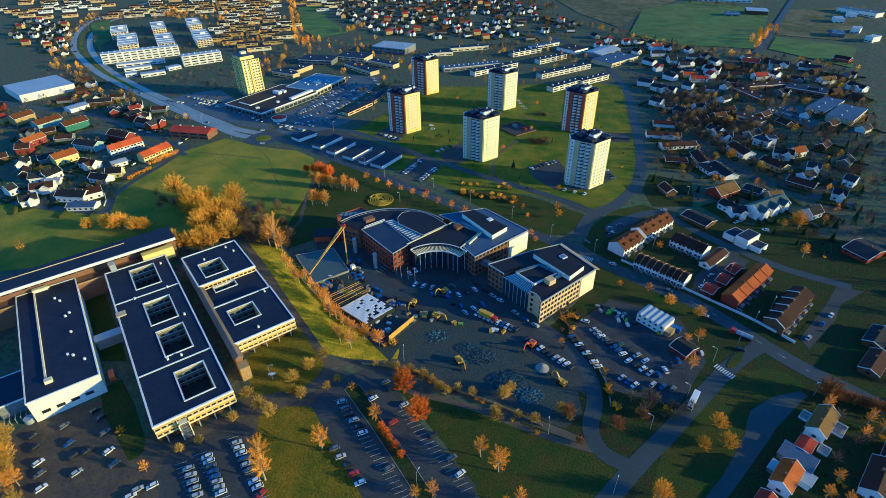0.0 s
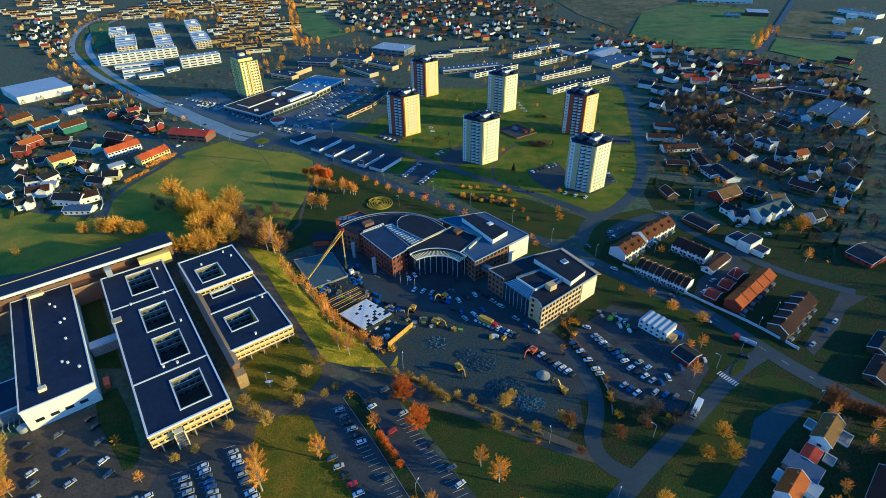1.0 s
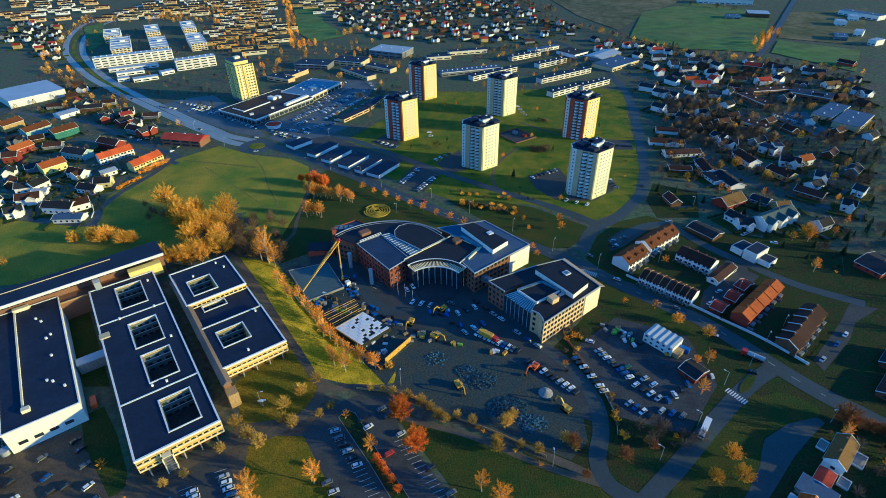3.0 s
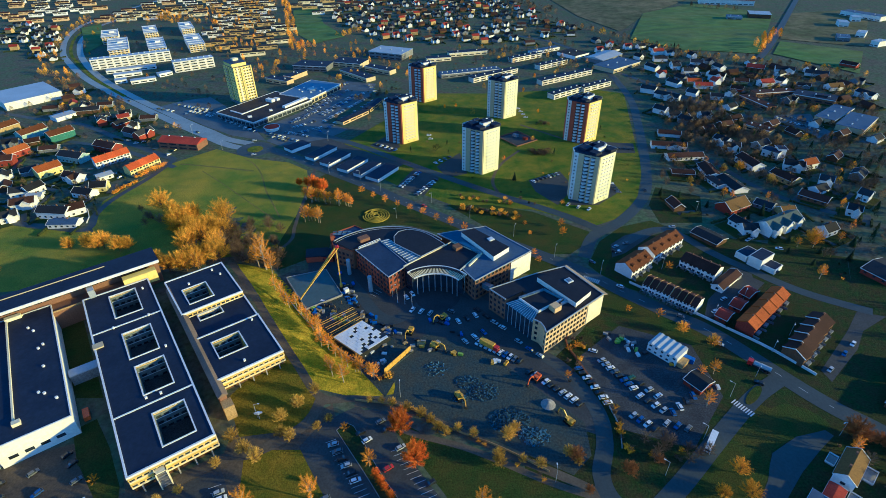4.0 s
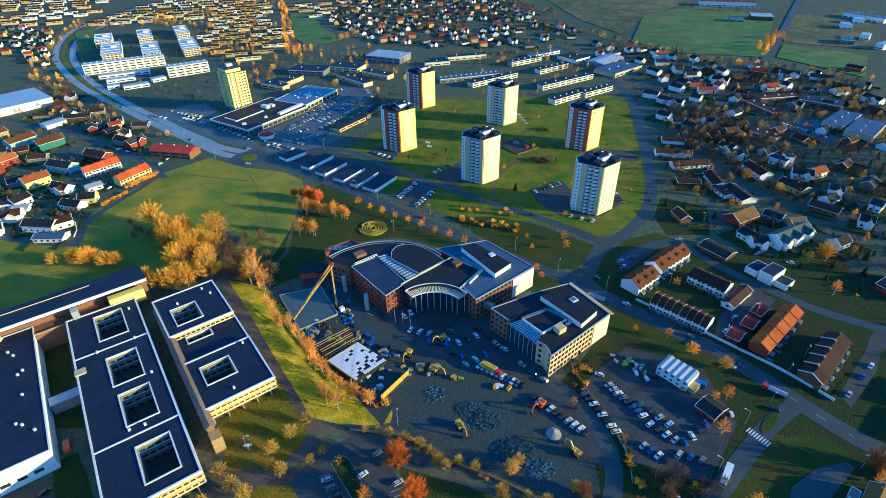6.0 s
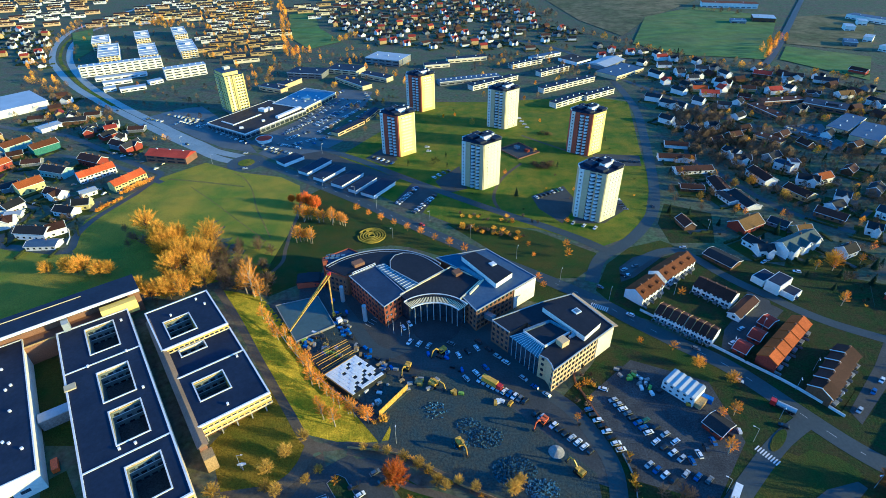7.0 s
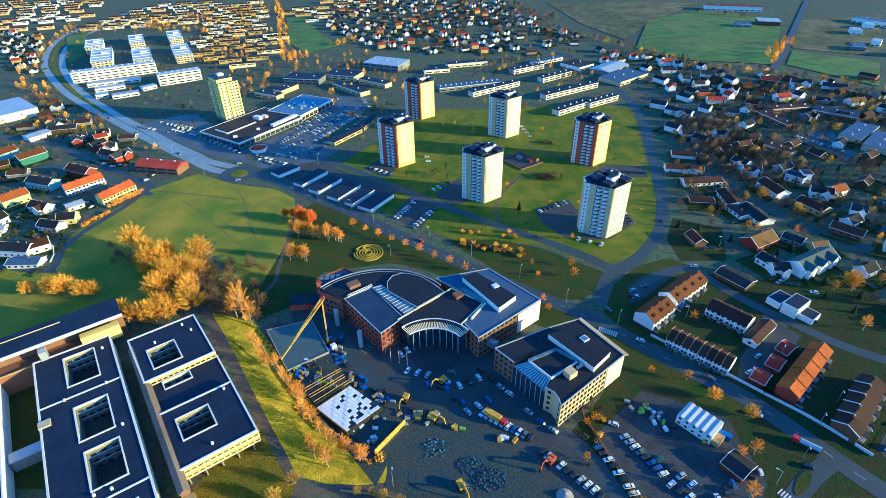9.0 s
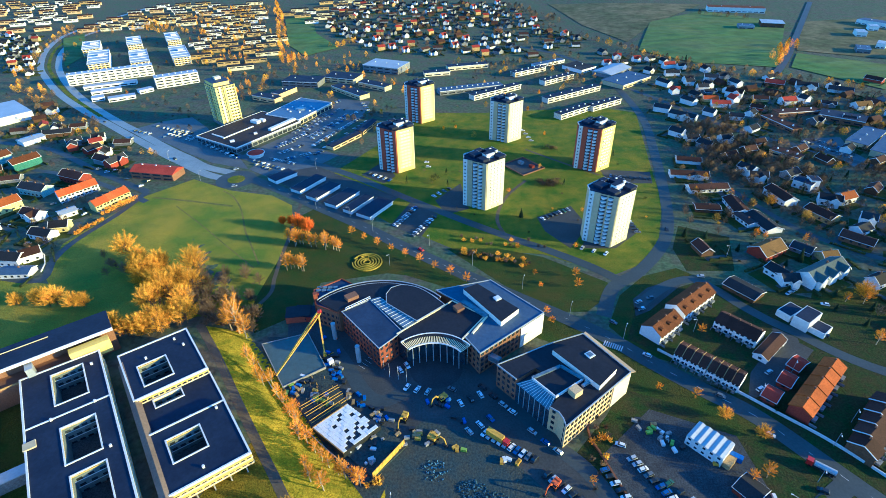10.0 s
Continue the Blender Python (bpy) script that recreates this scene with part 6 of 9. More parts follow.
for q, lab, wl, rf in (((161.2, 267.0, 22.0, 6.5, 40), "red wooden shed row", BOARD_WHITE, TILE_BROWN), ((168.5, 255.3, 5.4, 9.9, -55), "red garage", BOARD_RED, TILE_RED), ((158.1, 245.5, 5.5, 9.2, -47), "red garage", BOARD_RED, TILE_RED), ((146.7, 236.9, 6.0, 8.6, -47), "red garage", BOARD_RED, TILE_RED), ((170.5, 314.1, 18.4, 11.9, -55), "dark low house", BOARD_BROWN, TILE_GREY), ((115.6, 112.2, 7.0, 6.0, 42), "dark red outhouse", BOARD_RED, TILE_RED)):
    x, y, w, d, yaw = q
    ob = gable_house("outbuilding", lab + " with a low pitched roof", w, d, 2.8, 1.6, wl, rf, "shed", wins=1, chim=0)
    ob.matrix_basis = at(x, y, yaw)
    keep(x, y, max(w, d) * 0.6)
x, y, w, d, yaw = 137.2, 130.4, 8.4, 12.0, 42
slab("garage_row", "low grey flat-roofed garages between two houses", x, y, w, d, yaw, 2.8, 1, BOARD_GREY, FELTBLUE, "garage", bands=False)
slab("annexe", "small white flat-roofed annexe behind the garages", 135.6, 121.2, 6.2, 4.4, 40, 2.6, 1, BOARD_WHITE, METAL, "annexe", bands=False)
slab("shed", "small pale shed beside the orange-roofed house", 126.1, 127.1, 5.4, 2.2, 42, 2.3, 1, BOARD_GREY, METAL, "shed", bands=False)
for x, y, w, d in ((162.7, 144.4, 7.4, 4.0), (150.6, 134.8, 4.8, 3.8), (152.4, 151.6, 5.6, 3.2)):
    root = thing("patio", "paved garden patio with a low white railing", "patio", at(x, y, 42), "patios of the row of houses")
    part("deck", Mesh().box(0, 0, -0.3, w, d, 0.55), CONCRETE, root)
    part("railing", rim([(-w / 2, -d / 2), (w / 2, -d / 2), (w / 2, d / 2), (-w / 2, d / 2)], 0.95, 0.16, 0.7), TRIM, root, "white railing")
# white cubic house
root = thing("cubic_house", "white modern house of flat-roofed cubes", "house", at(*(186.2, 281.2), 0))
for q, h in (((185.4, 293.6, 7.4, 12.0, -59), 4), ((190.0, 286.4, 8.0, 14.0, -55), 6.5), ((194.2, 279.9, 7.4, 9.0, -54), 3.4)):
    x, y, w, d, yaw = q
    cube = part("cube", Mesh().box(x - root.location.x, y - root.location.y, -1, w, d, h + 1, yaw), WHITEWALL, root, "white rendered cube")
    part("roof", Mesh().box(x - root.location.x, y - root.location.y, h - 0.1, w - 0.9, d - 0.9, 0.18, yaw), FELT, cube)
    part("window", Mesh().box(x - root.location.x + 0.2, y - root.location.y - d * 0.42, 1, w * 0.5, 1.2, 1.4, yaw), GLASS, cube)
    keep(x, y, 9)

# three houses in a row beside the residential road
OCHRETILE = mat("ochre_tile", (0.17, 0.10, 0.030), 0.8, 0.2, size=0.6, fine=0.3)
for (x, y), L, W, h, rh, yaw, wl, rf, lab in (
        ((155.3, 146.0), 16, 7.2, 4.4, 2.7, 42.5, BOARD_WHITE, OCHRETILE, "white house with an ochre tiled roof"),
        ((143.4, 136.1), 7.6, 5.2, 2.8, 0.5, 42, BOARD_GREY, TILE_RED, "grey house with a low dark red roof"),
        ((127.5, 121.4), 13, 7.2, 4.4, 2.7, 43, BOARD_WHITE, TILE_ORANGE, "white house with an orange sunlit roof")):
    ob = gable_house("house", lab, L, W, h, rh, wl, rf, wins=4, cross=0, chim=2 if h > 3 else 0)
    ob.matrix_basis = at(x, y, yaw)
    keep(x, y, 8)
# single houses that stand out
for q, h, rh, wl, rf, lab in (
        ((162.5, 120.5, 19.0, 9.0, 44), 3.6, 2.4, BOARD_WHITE, TILE_BROWN, "long white house with a dark brown roof"),
        ((176.5, 131.5, 12.0, 8.0, 44), 3.2, 2.2, BOARD_BROWN, TILE_BROWN, "brown house behind a garden hedge"),
        ((200.5, 180.5, 18.0, 8.0, 41), 3, 1.6, BOARD_BROWN, TILE_BROWN, "long low brown house in shade"),
        ((213.0, 197.5, 16.0, 8.0, 41), 3, 1.6, BOARD_BROWN, TILE_GREY, "long low brown house in shade"),
        ((255.8, 272.9, 14.8, 21.0, -63), 3, 2.2, BOARD_RED, TILE_GREY, "dark bungalow among garden trees")):
    x, y, w, d, yaw = q
    ob = gable_house("house", lab, w, d, h, rh, wl, rf, wins=4)
    ob.matrix_basis = at(x, y, yaw)
    keep(x, y, max(w, d) * 0.55)

TEAL = mat("teal_boards", (0.07, 0.20, 0.16), 0.8, 0.15, size=0.8)
PALETEAL = mat("pale_teal_boards", (0.34, 0.47, 0.45), 0.8, 0.15, size=0.8)
LIME = mat("pale_yellow_boards", (0.72, 0.62, 0.22), 0.8, 0.12, size=0.8)
VERMILION = mat("vermilion_tile", (0.62, 0.12, 0.02), 0.75, 0.2, size=0.6, rnd=0.15, fine=0.3)


def villa(label, x, y, L, W, yaw, h, rh, wall, roof, chim=1, cross=0):
    """A house of its own size, with its garden."""
    ob = gable_house("house", label, L, W, h, rh, wall, roof, chim=chim, wins=3 if y < 440 and x > 0 or y < 480 and x < 0 else 0, rows=1, cross=cross)
    ob.matrix_basis = at(x, y, yaw)
    c, sn = math.cos(radians(yaw)), math.sin(radians(yaw))
    for k in (-0.35, 0, 0.35):
        keep(x + c * k * L, y + sn * k * L, W * 0.6)
    gardens(x, y, yaw)


# houses above the meadow
villa("ochre wooden row of dwellings with a russet tiled roof", -440.3, 528.9, 20.2, 12, 65, 6.5, 3.2, BOARD_YELLOW, BROWNROOF, chim=3)
villa("pale teal wooden row of dwellings with a russet tiled roof", -404.3, 513.6, 24.4, 12, 63, 6.5, 3.2, PALETEAL, BROWNROOF, chim=3)
villa("teal wooden row of dwellings with a russet tiled roof", -373.3, 508.5, 22.2, 12, 55, 6.5, 3.2, TEAL, BROWNROOF, chim=3)
villa("red wooden row of dwellings with a orange tiled roof", -389.4, 468.0, 19.4, 11, 65, 5.6, 3, BOARD_RED, TILE_ORANGE, chim=3)
villa("red wooden house with a dark brown tiled roof", -385.0, 450.0, 11.5, 10, 16, 5.6, 3, BOARD_RED, TILE_BROWN)
villa("pale yellow wooden row of dwellings with a orange tiled roof", -334.8, 428.0, 18.4, 12, 53, 6, 3.4, LIME, TILE_ORANGE, chim=3)
villa("pale teal wooden row of dwellings with a dark grey tiled roof", -328.6, 454.5, 25.2, 11, -18, 5.6, 3, PALETEAL, TILE_GREY, chim=3)
villa("red wooden row of dwellings with a dark brown tiled roof", -308.7, 474.8, 24.5, 11, -23, 5.6, 3.2, BOARD_RED, TILE_BROWN, chim=3)
terrace("stepped white row of dwellings with a bright orange roof", -290.8, 448.1, 28.7, 11, 44, 5.6, 3, BOARD_WHITE, VERMILION, 5, fins=VERMILION, stag=0.7)
terrace("stepped pale yellow dwellings with a bright orange roof", -255.6, 431.5, 27.8, 11, 55, 5.6, 3, LIME, VERMILION, 5, fins=VERMILION, stag=0.7)
villa("white wooden house with a dark brown tiled roof and cross gable", -304.2, 413.4, 17.3, 9, -22, 4.6, 3, BOARD_WHITE, TILE_BROWN, cross=1)
villa("white wooden bungalow with a pale metal roof", -280.9, 416.2, 11.1, 9, 46, 3.4, 1.4, BOARD_WHITE, METAL)
villa("pale yellow wooden house with a dark grey tiled roof", -272.9, 395.2, 11.8, 9, 11, 4.4, 3, LIME, TILE_GREY)
villa("white wooden house with a dark grey tiled roof", -279.1, 385.5, 16.9, 9, -16, 4, 2.8, BOARD_WHITE, TILE_GREY)
villa("white wooden house with a dark grey tiled roof", -331.9, 390.1, 14.3, 9, 16, 4.6, 2.8, BOARD_WHITE, TILE_GREY)
villa("white wooden house with a dark grey tiled roof", -324.6, 393.5, 13.4, 8, 68, 5, 3.2, BOARD_WHITE, TILE_GREY)
villa("white wooden house with a dark brown tiled roof and cross gable", -317.3, 371.2, 15.8, 10, 20, 4.6, 3, BOARD_WHITE, TILE_BROWN, cross=1)
villa("white wooden house with a dark grey tiled roof", -340.9, 367.5, 6.5, 9, 64, 5.2, 3, BOARD_WHITE, TILE_GREY)
villa("white wooden house with a dark grey tiled roof", -283.4, 355.4, 23.1, 10, -7, 5, 3, BOARD_WHITE, TILE_GREY)
villa("white wooden house with a dark brown tiled roof", -270.3, 359.1, 10.8, 9, 36, 5, 3, BOARD_WHITE, TILE_BROWN)
villa("grey wooden house with a dark brown tiled roof", -302.1, 508.4, 19.3, 9, -27, 5, 3, BOARD_GREY, TILE_BROWN)
villa("red wooden house with a dark grey tiled roof and cross gable", -290.3, 504.9, 17.1, 9, 65, 5, 3.2, BOARD_RED, TILE_GREY, cross=1)
villa("brown wooden house with a dark grey tiled roof", -388.3, 581.3, 26.0, 10, 13, 4, 2.6, BOARD_BROWN, TILE_GREY)
villa("white wooden house with a pale metal roof", -405.2, 565.0, 20.0, 14, 58, 4, 1.2, BOARD_WHITE, METAL)
villa("red wooden house with a dark grey tiled roof", -329.0, 536.8, 14.0, 9, 61, 4, 2.6, BOARD_RED, TILE_GREY)
villa("white wooden house with a dark grey tiled roof and cross gable", -315.0, 351.0, 11.1, 9, 33, 4.6, 2.8, BOARD_WHITE, TILE_GREY, cross=1)
villa("white wooden bungalow with a low blue roof", -268.3, 341.2, 20.1, 9, 1, 3.2, 1.6, BOARD_WHITE, FELTBLUE)
villa("white wooden bungalow with a pale metal roof", -317.4, 384.1, 10.5, 8, 12, 3, 1.2, BOARD_WHITE, METAL)
# houses east of the curving road
villa("white wooden house with a dark grey tiled roof", 219.0, 550.0, 12.9, 8, -50, 5, 3, BOARD_WHITE, TILE_GREY)
villa("white wooden bungalow with a dark grey tiled roof", 228.3, 538.0, 11.5, 9, 2, 3, 2.4, BOARD_WHITE, TILE_GREY)
villa("white wooden bungalow with a dark brown tiled roof", 206.7, 490.4, 19.4, 9, -14, 3, 2, BOARD_WHITE, TILE_BROWN)
villa("white wooden bungalow with a dark brown tiled roof and cross gable", 196.6, 463.4, 29.3, 9, -9, 3, 2.2, BOARD_WHITE, TILE_BROWN, cross=1)
villa("white wooden bungalow with a dark brown tiled roof", 201.6, 439.8, 30.4, 10, 4, 3, 2.2, BOARD_WHITE, TILE_BROWN)
villa("brown wooden bungalow with a dark brown tiled roof", 188.8, 409.0, 16.9, 9, -8, 2.6, 1.2, BOARD_BROWN, TILE_BROWN)
villa("white wooden bungalow with a dark brown tiled roof", 210.7, 410.6, 22.6, 11, -92, 3, 2.2, BOARD_WHITE, TILE_BROWN)
villa("white wooden bungalow with a dark grey tiled roof", 208.6, 391.9, 16.2, 9, -76, 2.8, 0.8, BOARD_WHITE, TILE_GREY)
villa("white wooden bungalow with a dark grey tiled roof", 218.2, 387.0, 23.5, 12, -80, 3, 2.4, BOARD_WHITE, TILE_GREY)
villa("white wooden house with a dark grey tiled roof and cross gable", 245.2, 467.4, 12.7, 9, -61, 5, 2.6, BOARD_WHITE, TILE_GREY, cross=1)
villa("white wooden house with a dark grey tiled roof and cross gable", 246.5, 453.3, 13.5, 9, -10, 5, 2.8, BOARD_WHITE, TILE_GREY, cross=1)
villa("white wooden house with a dark brown tiled roof", 248.0, 421.8, 22.4, 11, -80, 4.6, 2.8, BOARD_WHITE, TILE_BROWN)
villa("white wooden house with a flat dark roof", 274.7, 438.6, 13.1, 10, -52, 5.6, 0.6, BOARD_WHITE, FELT)
villa("white wooden house with a flat dark roof", 280.2, 437.8, 6.5, 8, -7, 7.5, 0.4, BOARD_WHITE, FELT)
villa("ochre wooden house with a dark brown tiled roof", 262.1, 394.3, 19.3, 11, -65, 4, 2.6, BOARD_YELLOW, TILE_BROWN)
villa("grey wooden bungalow with a dark grey tiled roof", 227.0, 354.7, 11.7, 10, -46, 2.8, 2, BOARD_GREY, TILE_GREY)
villa("red wooden house with a sunlit ochre tiled roof", 203.4, 353.0, 19.8, 13, 28, 4, 4.2, BOARD_RED, OCHRETILE)
villa("white wooden house with a dark grey tiled roof and cross gable", 221.8, 326.5, 31.6, 11, 28, 6, 3.4, BOARD_WHITE, mat("green_slate", (0.10, 0.13, 0.125), 0.7, 0.2, size=0.8, fine=0.25), cross=3)
villa("ochre wooden bungalow with a sunlit ochre tiled roof", 236.7, 344.8, 10.1, 9, 8, 3, 3, BOARD_YELLOW, OCHRETILE)
villa("white wooden house with a dark grey tiled roof", 197.9, 328.8, 12.3, 9, -65, 4, 2.6, BOARD_WHITE, TILE_GREY)
villa("white wooden house with a dark grey tiled roof and cross gable", 199.7, 321.8, 10.1, 8, 2, 4.4, 2.6, BOARD_WHITE, TILE_GREY, cross=1)
villa("brown wooden bungalow with a dark brown tiled roof", 266.4, 362.2, 18.4, 11, -46, 3.2, 2.4, BOARD_BROWN, TILE_BROWN)
villa("white wooden house with a dark grey tiled roof and cross gable", 286.7, 383.8, 8.9, 8, -34, 5, 2.8, BOARD_WHITE, TILE_GREY, cross=1)
villa("white wooden house with a dark grey tiled roof", 300.1, 359.8, 7.3, 9, -52, 5, 2.8, BOARD_WHITE, TILE_GREY)
villa("white wooden house with a dark grey tiled roof and cross gable", 280.3, 340.5, 8.1, 9, -35, 5, 2.6, BOARD_WHITE, TILE_GREY, cross=1)
villa("white wooden house with a dark grey tiled roof and cross gable", 277.9, 412.1, 14.1, 9, -26, 5, 2.8, BOARD_WHITE, TILE_GREY, cross=1)
villa("white wooden house with a orange tiled roof", 289.8, 413.9, 12.7, 9, 20, 5, 3, BOARD_WHITE, TILE_ORANGE)
villa("white wooden house with a dark grey tiled roof", 228.0, 616.7, 15.7, 9, -34, 5, 2.6, BOARD_WHITE, TILE_GREY)
villa("white wooden house with a dark grey tiled roof and cross gable", 240.4, 592.2, 26.2, 9, -44, 4.8, 2.6, BOARD_WHITE, TILE_GREY, cross=1)
villa("white wooden house with a dark grey tiled roof", 262.9, 635.8, 15.7, 8, -58, 5, 2.6, BOARD_WHITE, TILE_GREY)
villa("white wooden house with a dark grey tiled roof", 317.9, 710.7, 14.7, 9, -20, 5, 2.6, BOARD_WHITE, TILE_GREY)
villa("white wooden house with a dark grey tiled roof", 294.0, 677.1, 11.8, 8, 0, 5, 2.8, BOARD_WHITE, TILE_GREY)
villa("grey wooden bungalow with a dark grey tiled roof", 296.8, 665.1, 15.0, 8, 15, 3, 2, BOARD_GREY, TILE_GREY)
villa("ochre wooden bungalow with a bright orange tiled roof", 288.3, 641.8, 15.4, 10, -10, 3, 2.6, BOARD_YELLOW, VERMILION)
villa("white wooden house with a red tiled roof", 291.2, 622.9, 18.5, 9, -10, 4, 2.6, BOARD_WHITE, TILE_RED)
villa("white wooden house with a dark brown tiled roof and cross gable", 317.5, 649.9, 16.9, 9, -39, 6, 3, BOARD_WHITE, TILE_BROWN, cross=1)
villa("brown wooden house with a red tiled roof", 378.7, 683.2, 19.2, 12, -33, 4, 3, BOARD_BROWN, TILE_RED)
villa("white wooden house with a dark grey tiled roof and cross gable", 405.9, 668.6, 20.2, 10, -22, 5, 3, BOARD_WHITE, TILE_GREY, cross=1)
villa("white wooden house with a red tiled roof", 359.3, 620.7, 15.4, 10, 9, 4.6, 3.2, BOARD_WHITE, TILE_RED)
villa("white wooden house with a dark grey tiled roof", 378.8, 624.4, 9.2, 9, -63, 5, 3, BOARD_WHITE, TILE_GREY)
villa("ochre wooden bungalow with a dark brown tiled roof", 338.3, 633.8, 14.7, 9, -16, 3, 2.4, BOARD_YELLOW, TILE_BROWN)
villa("red wooden bungalow with a dark brown tiled roof", 322.6, 608.5, 12.1, 9, -36, 3, 2.2, BOARD_RED, TILE_BROWN)
villa("white wooden house with a dark grey tiled roof", 290.3, 584.5, 12.7, 9, -25, 4, 2.2, BOARD_WHITE, TILE_GREY)
villa("white wooden bungalow with a dark grey tiled roof", 436.7, 655.8, 23.2, 10, -31, 3.4, 3, BOARD_WHITE, TILE_GREY)
villa("grey wooden bungalow with a dark grey tiled roof and cross gable", 397.7, 612.6, 13.1, 9, -29, 3, 2, BOARD_GREY, TILE_GREY, cross=1)
villa("white wooden house with a sunlit ochre tiled roof", 425.7, 603.7, 17.6, 10, 10, 4, 3.2, BOARD_WHITE, OCHRETILE)
villa("white wooden house with a dark grey tiled roof and cross gable", 441.4, 574.9, 18.7, 9, -70, 5, 2.6, BOARD_WHITE, TILE_GREY, cross=1)
villa("white wooden house with a red tiled roof", 289.6, 773.0, 15.1, 8, 9, 5, 3, BOARD_WHITE, TILE_RED)
villa("white wooden house with a dark grey tiled roof", 282.5, 740.4, 16.9, 8, -3, 4, 2.6, BOARD_WHITE, TILE_GREY)
villa("white wooden house with a dark grey tiled roof", 287.5, 699.2, 9.7, 8, 3, 5, 3, BOARD_WHITE, TILE_GREY)
villa("white wooden house with a dark grey tiled roof", 259.5, 702.0, 18.0, 8, -62, 5, 2.6, BOARD_WHITE, TILE_GREY)
villa("white wooden house with a dark grey tiled roof", 335.5, 686.9, 15.4, 8, -74, 5, 2.8, BOARD_WHITE, TILE_GREY)
villa("red wooden house with a dark brown tiled roof", 497.5, 690.8, 18.3, 9, -55, 4, 2.6, BOARD_RED, TILE_BROWN)
villa("white wooden house with a dark grey tiled roof", 387.8, 564.6, 10.6, 8, -30, 4, 2.4, BOARD_WHITE, TILE_GREY)
# low white garden wall round the bend of the lane
wall_line = [(-282.9, 367.2), (-272.5, 366.6), (-264.8, 362.2), (-257.7, 351.6), (-254.7, 342.9)]
tagged(part("garden_wall", rim(wall_line, gz(*wall_line[0]) + 0.6, 0.4, 1.6, False), WHITEWALL), "low white garden wall along the lane", "wall")
# ---- suburbs: houses in loose rows ----
def suburb(poly, gap, row, yaw, kinds, skip=0.12, jitter=3.0, turn=18):
    rnd = random.Random(len(PROTO) + int(poly[0][0]))
    cx, cy = sum(p[0] for p in poly) / len(poly), sum(p[1] for p in poly) / len(poly)
    c, s = math.cos(radians(yaw)), math.sin(radians(yaw))
    r = max(math.hypot(p[0] - cx, p[1] - cy) for p in poly)
    b = -r
    while b < r:
        a = -r + rnd.uniform(0, gap)
        while a < r:
            x, y = cx + c * a - s * b + rnd.uniform(-jitter, jitter), cy + s * a + c * b + rnd.uniform(-jitter, jitter)
            if inside(poly, x, y) and free(x, y, 6) and rnd.random() > skip:
                house(rnd.choice(kinds), x, y, yaw + rnd.choice((0, 0, 90)) + rnd.uniform(-turn, turn))
            a += gap
        b += row


suburb([(225.9, 571.4), (306.4, 635.6), (388.7, 665.3), (471.3, 631.8), (384.2, 460.0), (298.5, 364.9), (249.5, 355.6), (210.4, 385.9), (164.3, 387.1)], 21, 25, 30, (0, 0, 1, 4, 4, 5, 9), 0.5)
suburb([(219.6, 711.4), (206.8, 862.4), (275.7, 850.3), (322.0, 767.0), (412.0, 707.9), (484.3, 650.5), (383.3, 655.4), (273.5, 614.0), (243.8, 645.9)], 22, 26, 15, (0, 0, 1, 1, 4, 5, 6), 0.3)
suburb([(-79.5, 880.3), (-170.2, 978.0), (-246.6, 1178.3), (-178.0, 1330.9), (115.2, 1303.0), (173.6, 1063.4), (222.4, 930.7), (168.7, 833.3), (52.0, 855.9)], 24, 32, 20, (0, 0, 1, 5, 6, 5, 4, 9, 3), 0.2, 5.0, 25)
suburb([(-438.7, 491.3), (-542.1, 637.2), (-404.7, 601.0), (-303.8, 538.4), (-249.7, 479.9), (-316.2, 471.2), (-364.2, 461.1)], 21, 26, 22, (2, 5, 0, 4, 7, 9, 3), 0.4)
suburb([(-346.8, 361.7), (-409.5, 449.9), (-350.5, 447.5), (-282.4, 407.7), (-269.4, 366.4), (-305.2, 359.4)], 20, 22, 25, (0, 2, 4, 5, 1), 0.5)
suburb([(160.4, 387.2), (184.9, 372.1), (178.4, 334.0), (154.6, 334.5), (146.5, 359.4)], 22, 26, 20, (4, 9), 0.75)
suburb([(235.6, 350.2), (283.3, 359.5), (273.6, 307.9), (228.0, 273.7), (219.4, 291.6)], 24, 28, 30, (0, 5, 4, 9), 0.6)
# houses mostly out of view in the east, added to block low sun
suburb([(215, 90), (300, 60), (400, 160), (400, 380), (320, 330), (262, 250), (222, 190)], 26, 32, 33, (5, 4, 9, 1, 0), 0.15)
suburb([(-613.0, 816.5), (-550.2, 786.3), (-603.9, 875.3), (-672.2, 1026.5), (-796.9, 1079.7), (-793.3, 993.5)], 24, 28, 10, (0, 5, 3, 6, 1), 0.15)
suburb([(-491.7, 701.4), (-470.7, 700.4), (-369.2, 603.3), (-291.0, 551.7), (-247.0, 513.1), (-274.0, 505.6), (-354.4, 547.6), (-419.9, 590.0)], 20, 23, 22, (5, 4, 9, 0), 0.2)


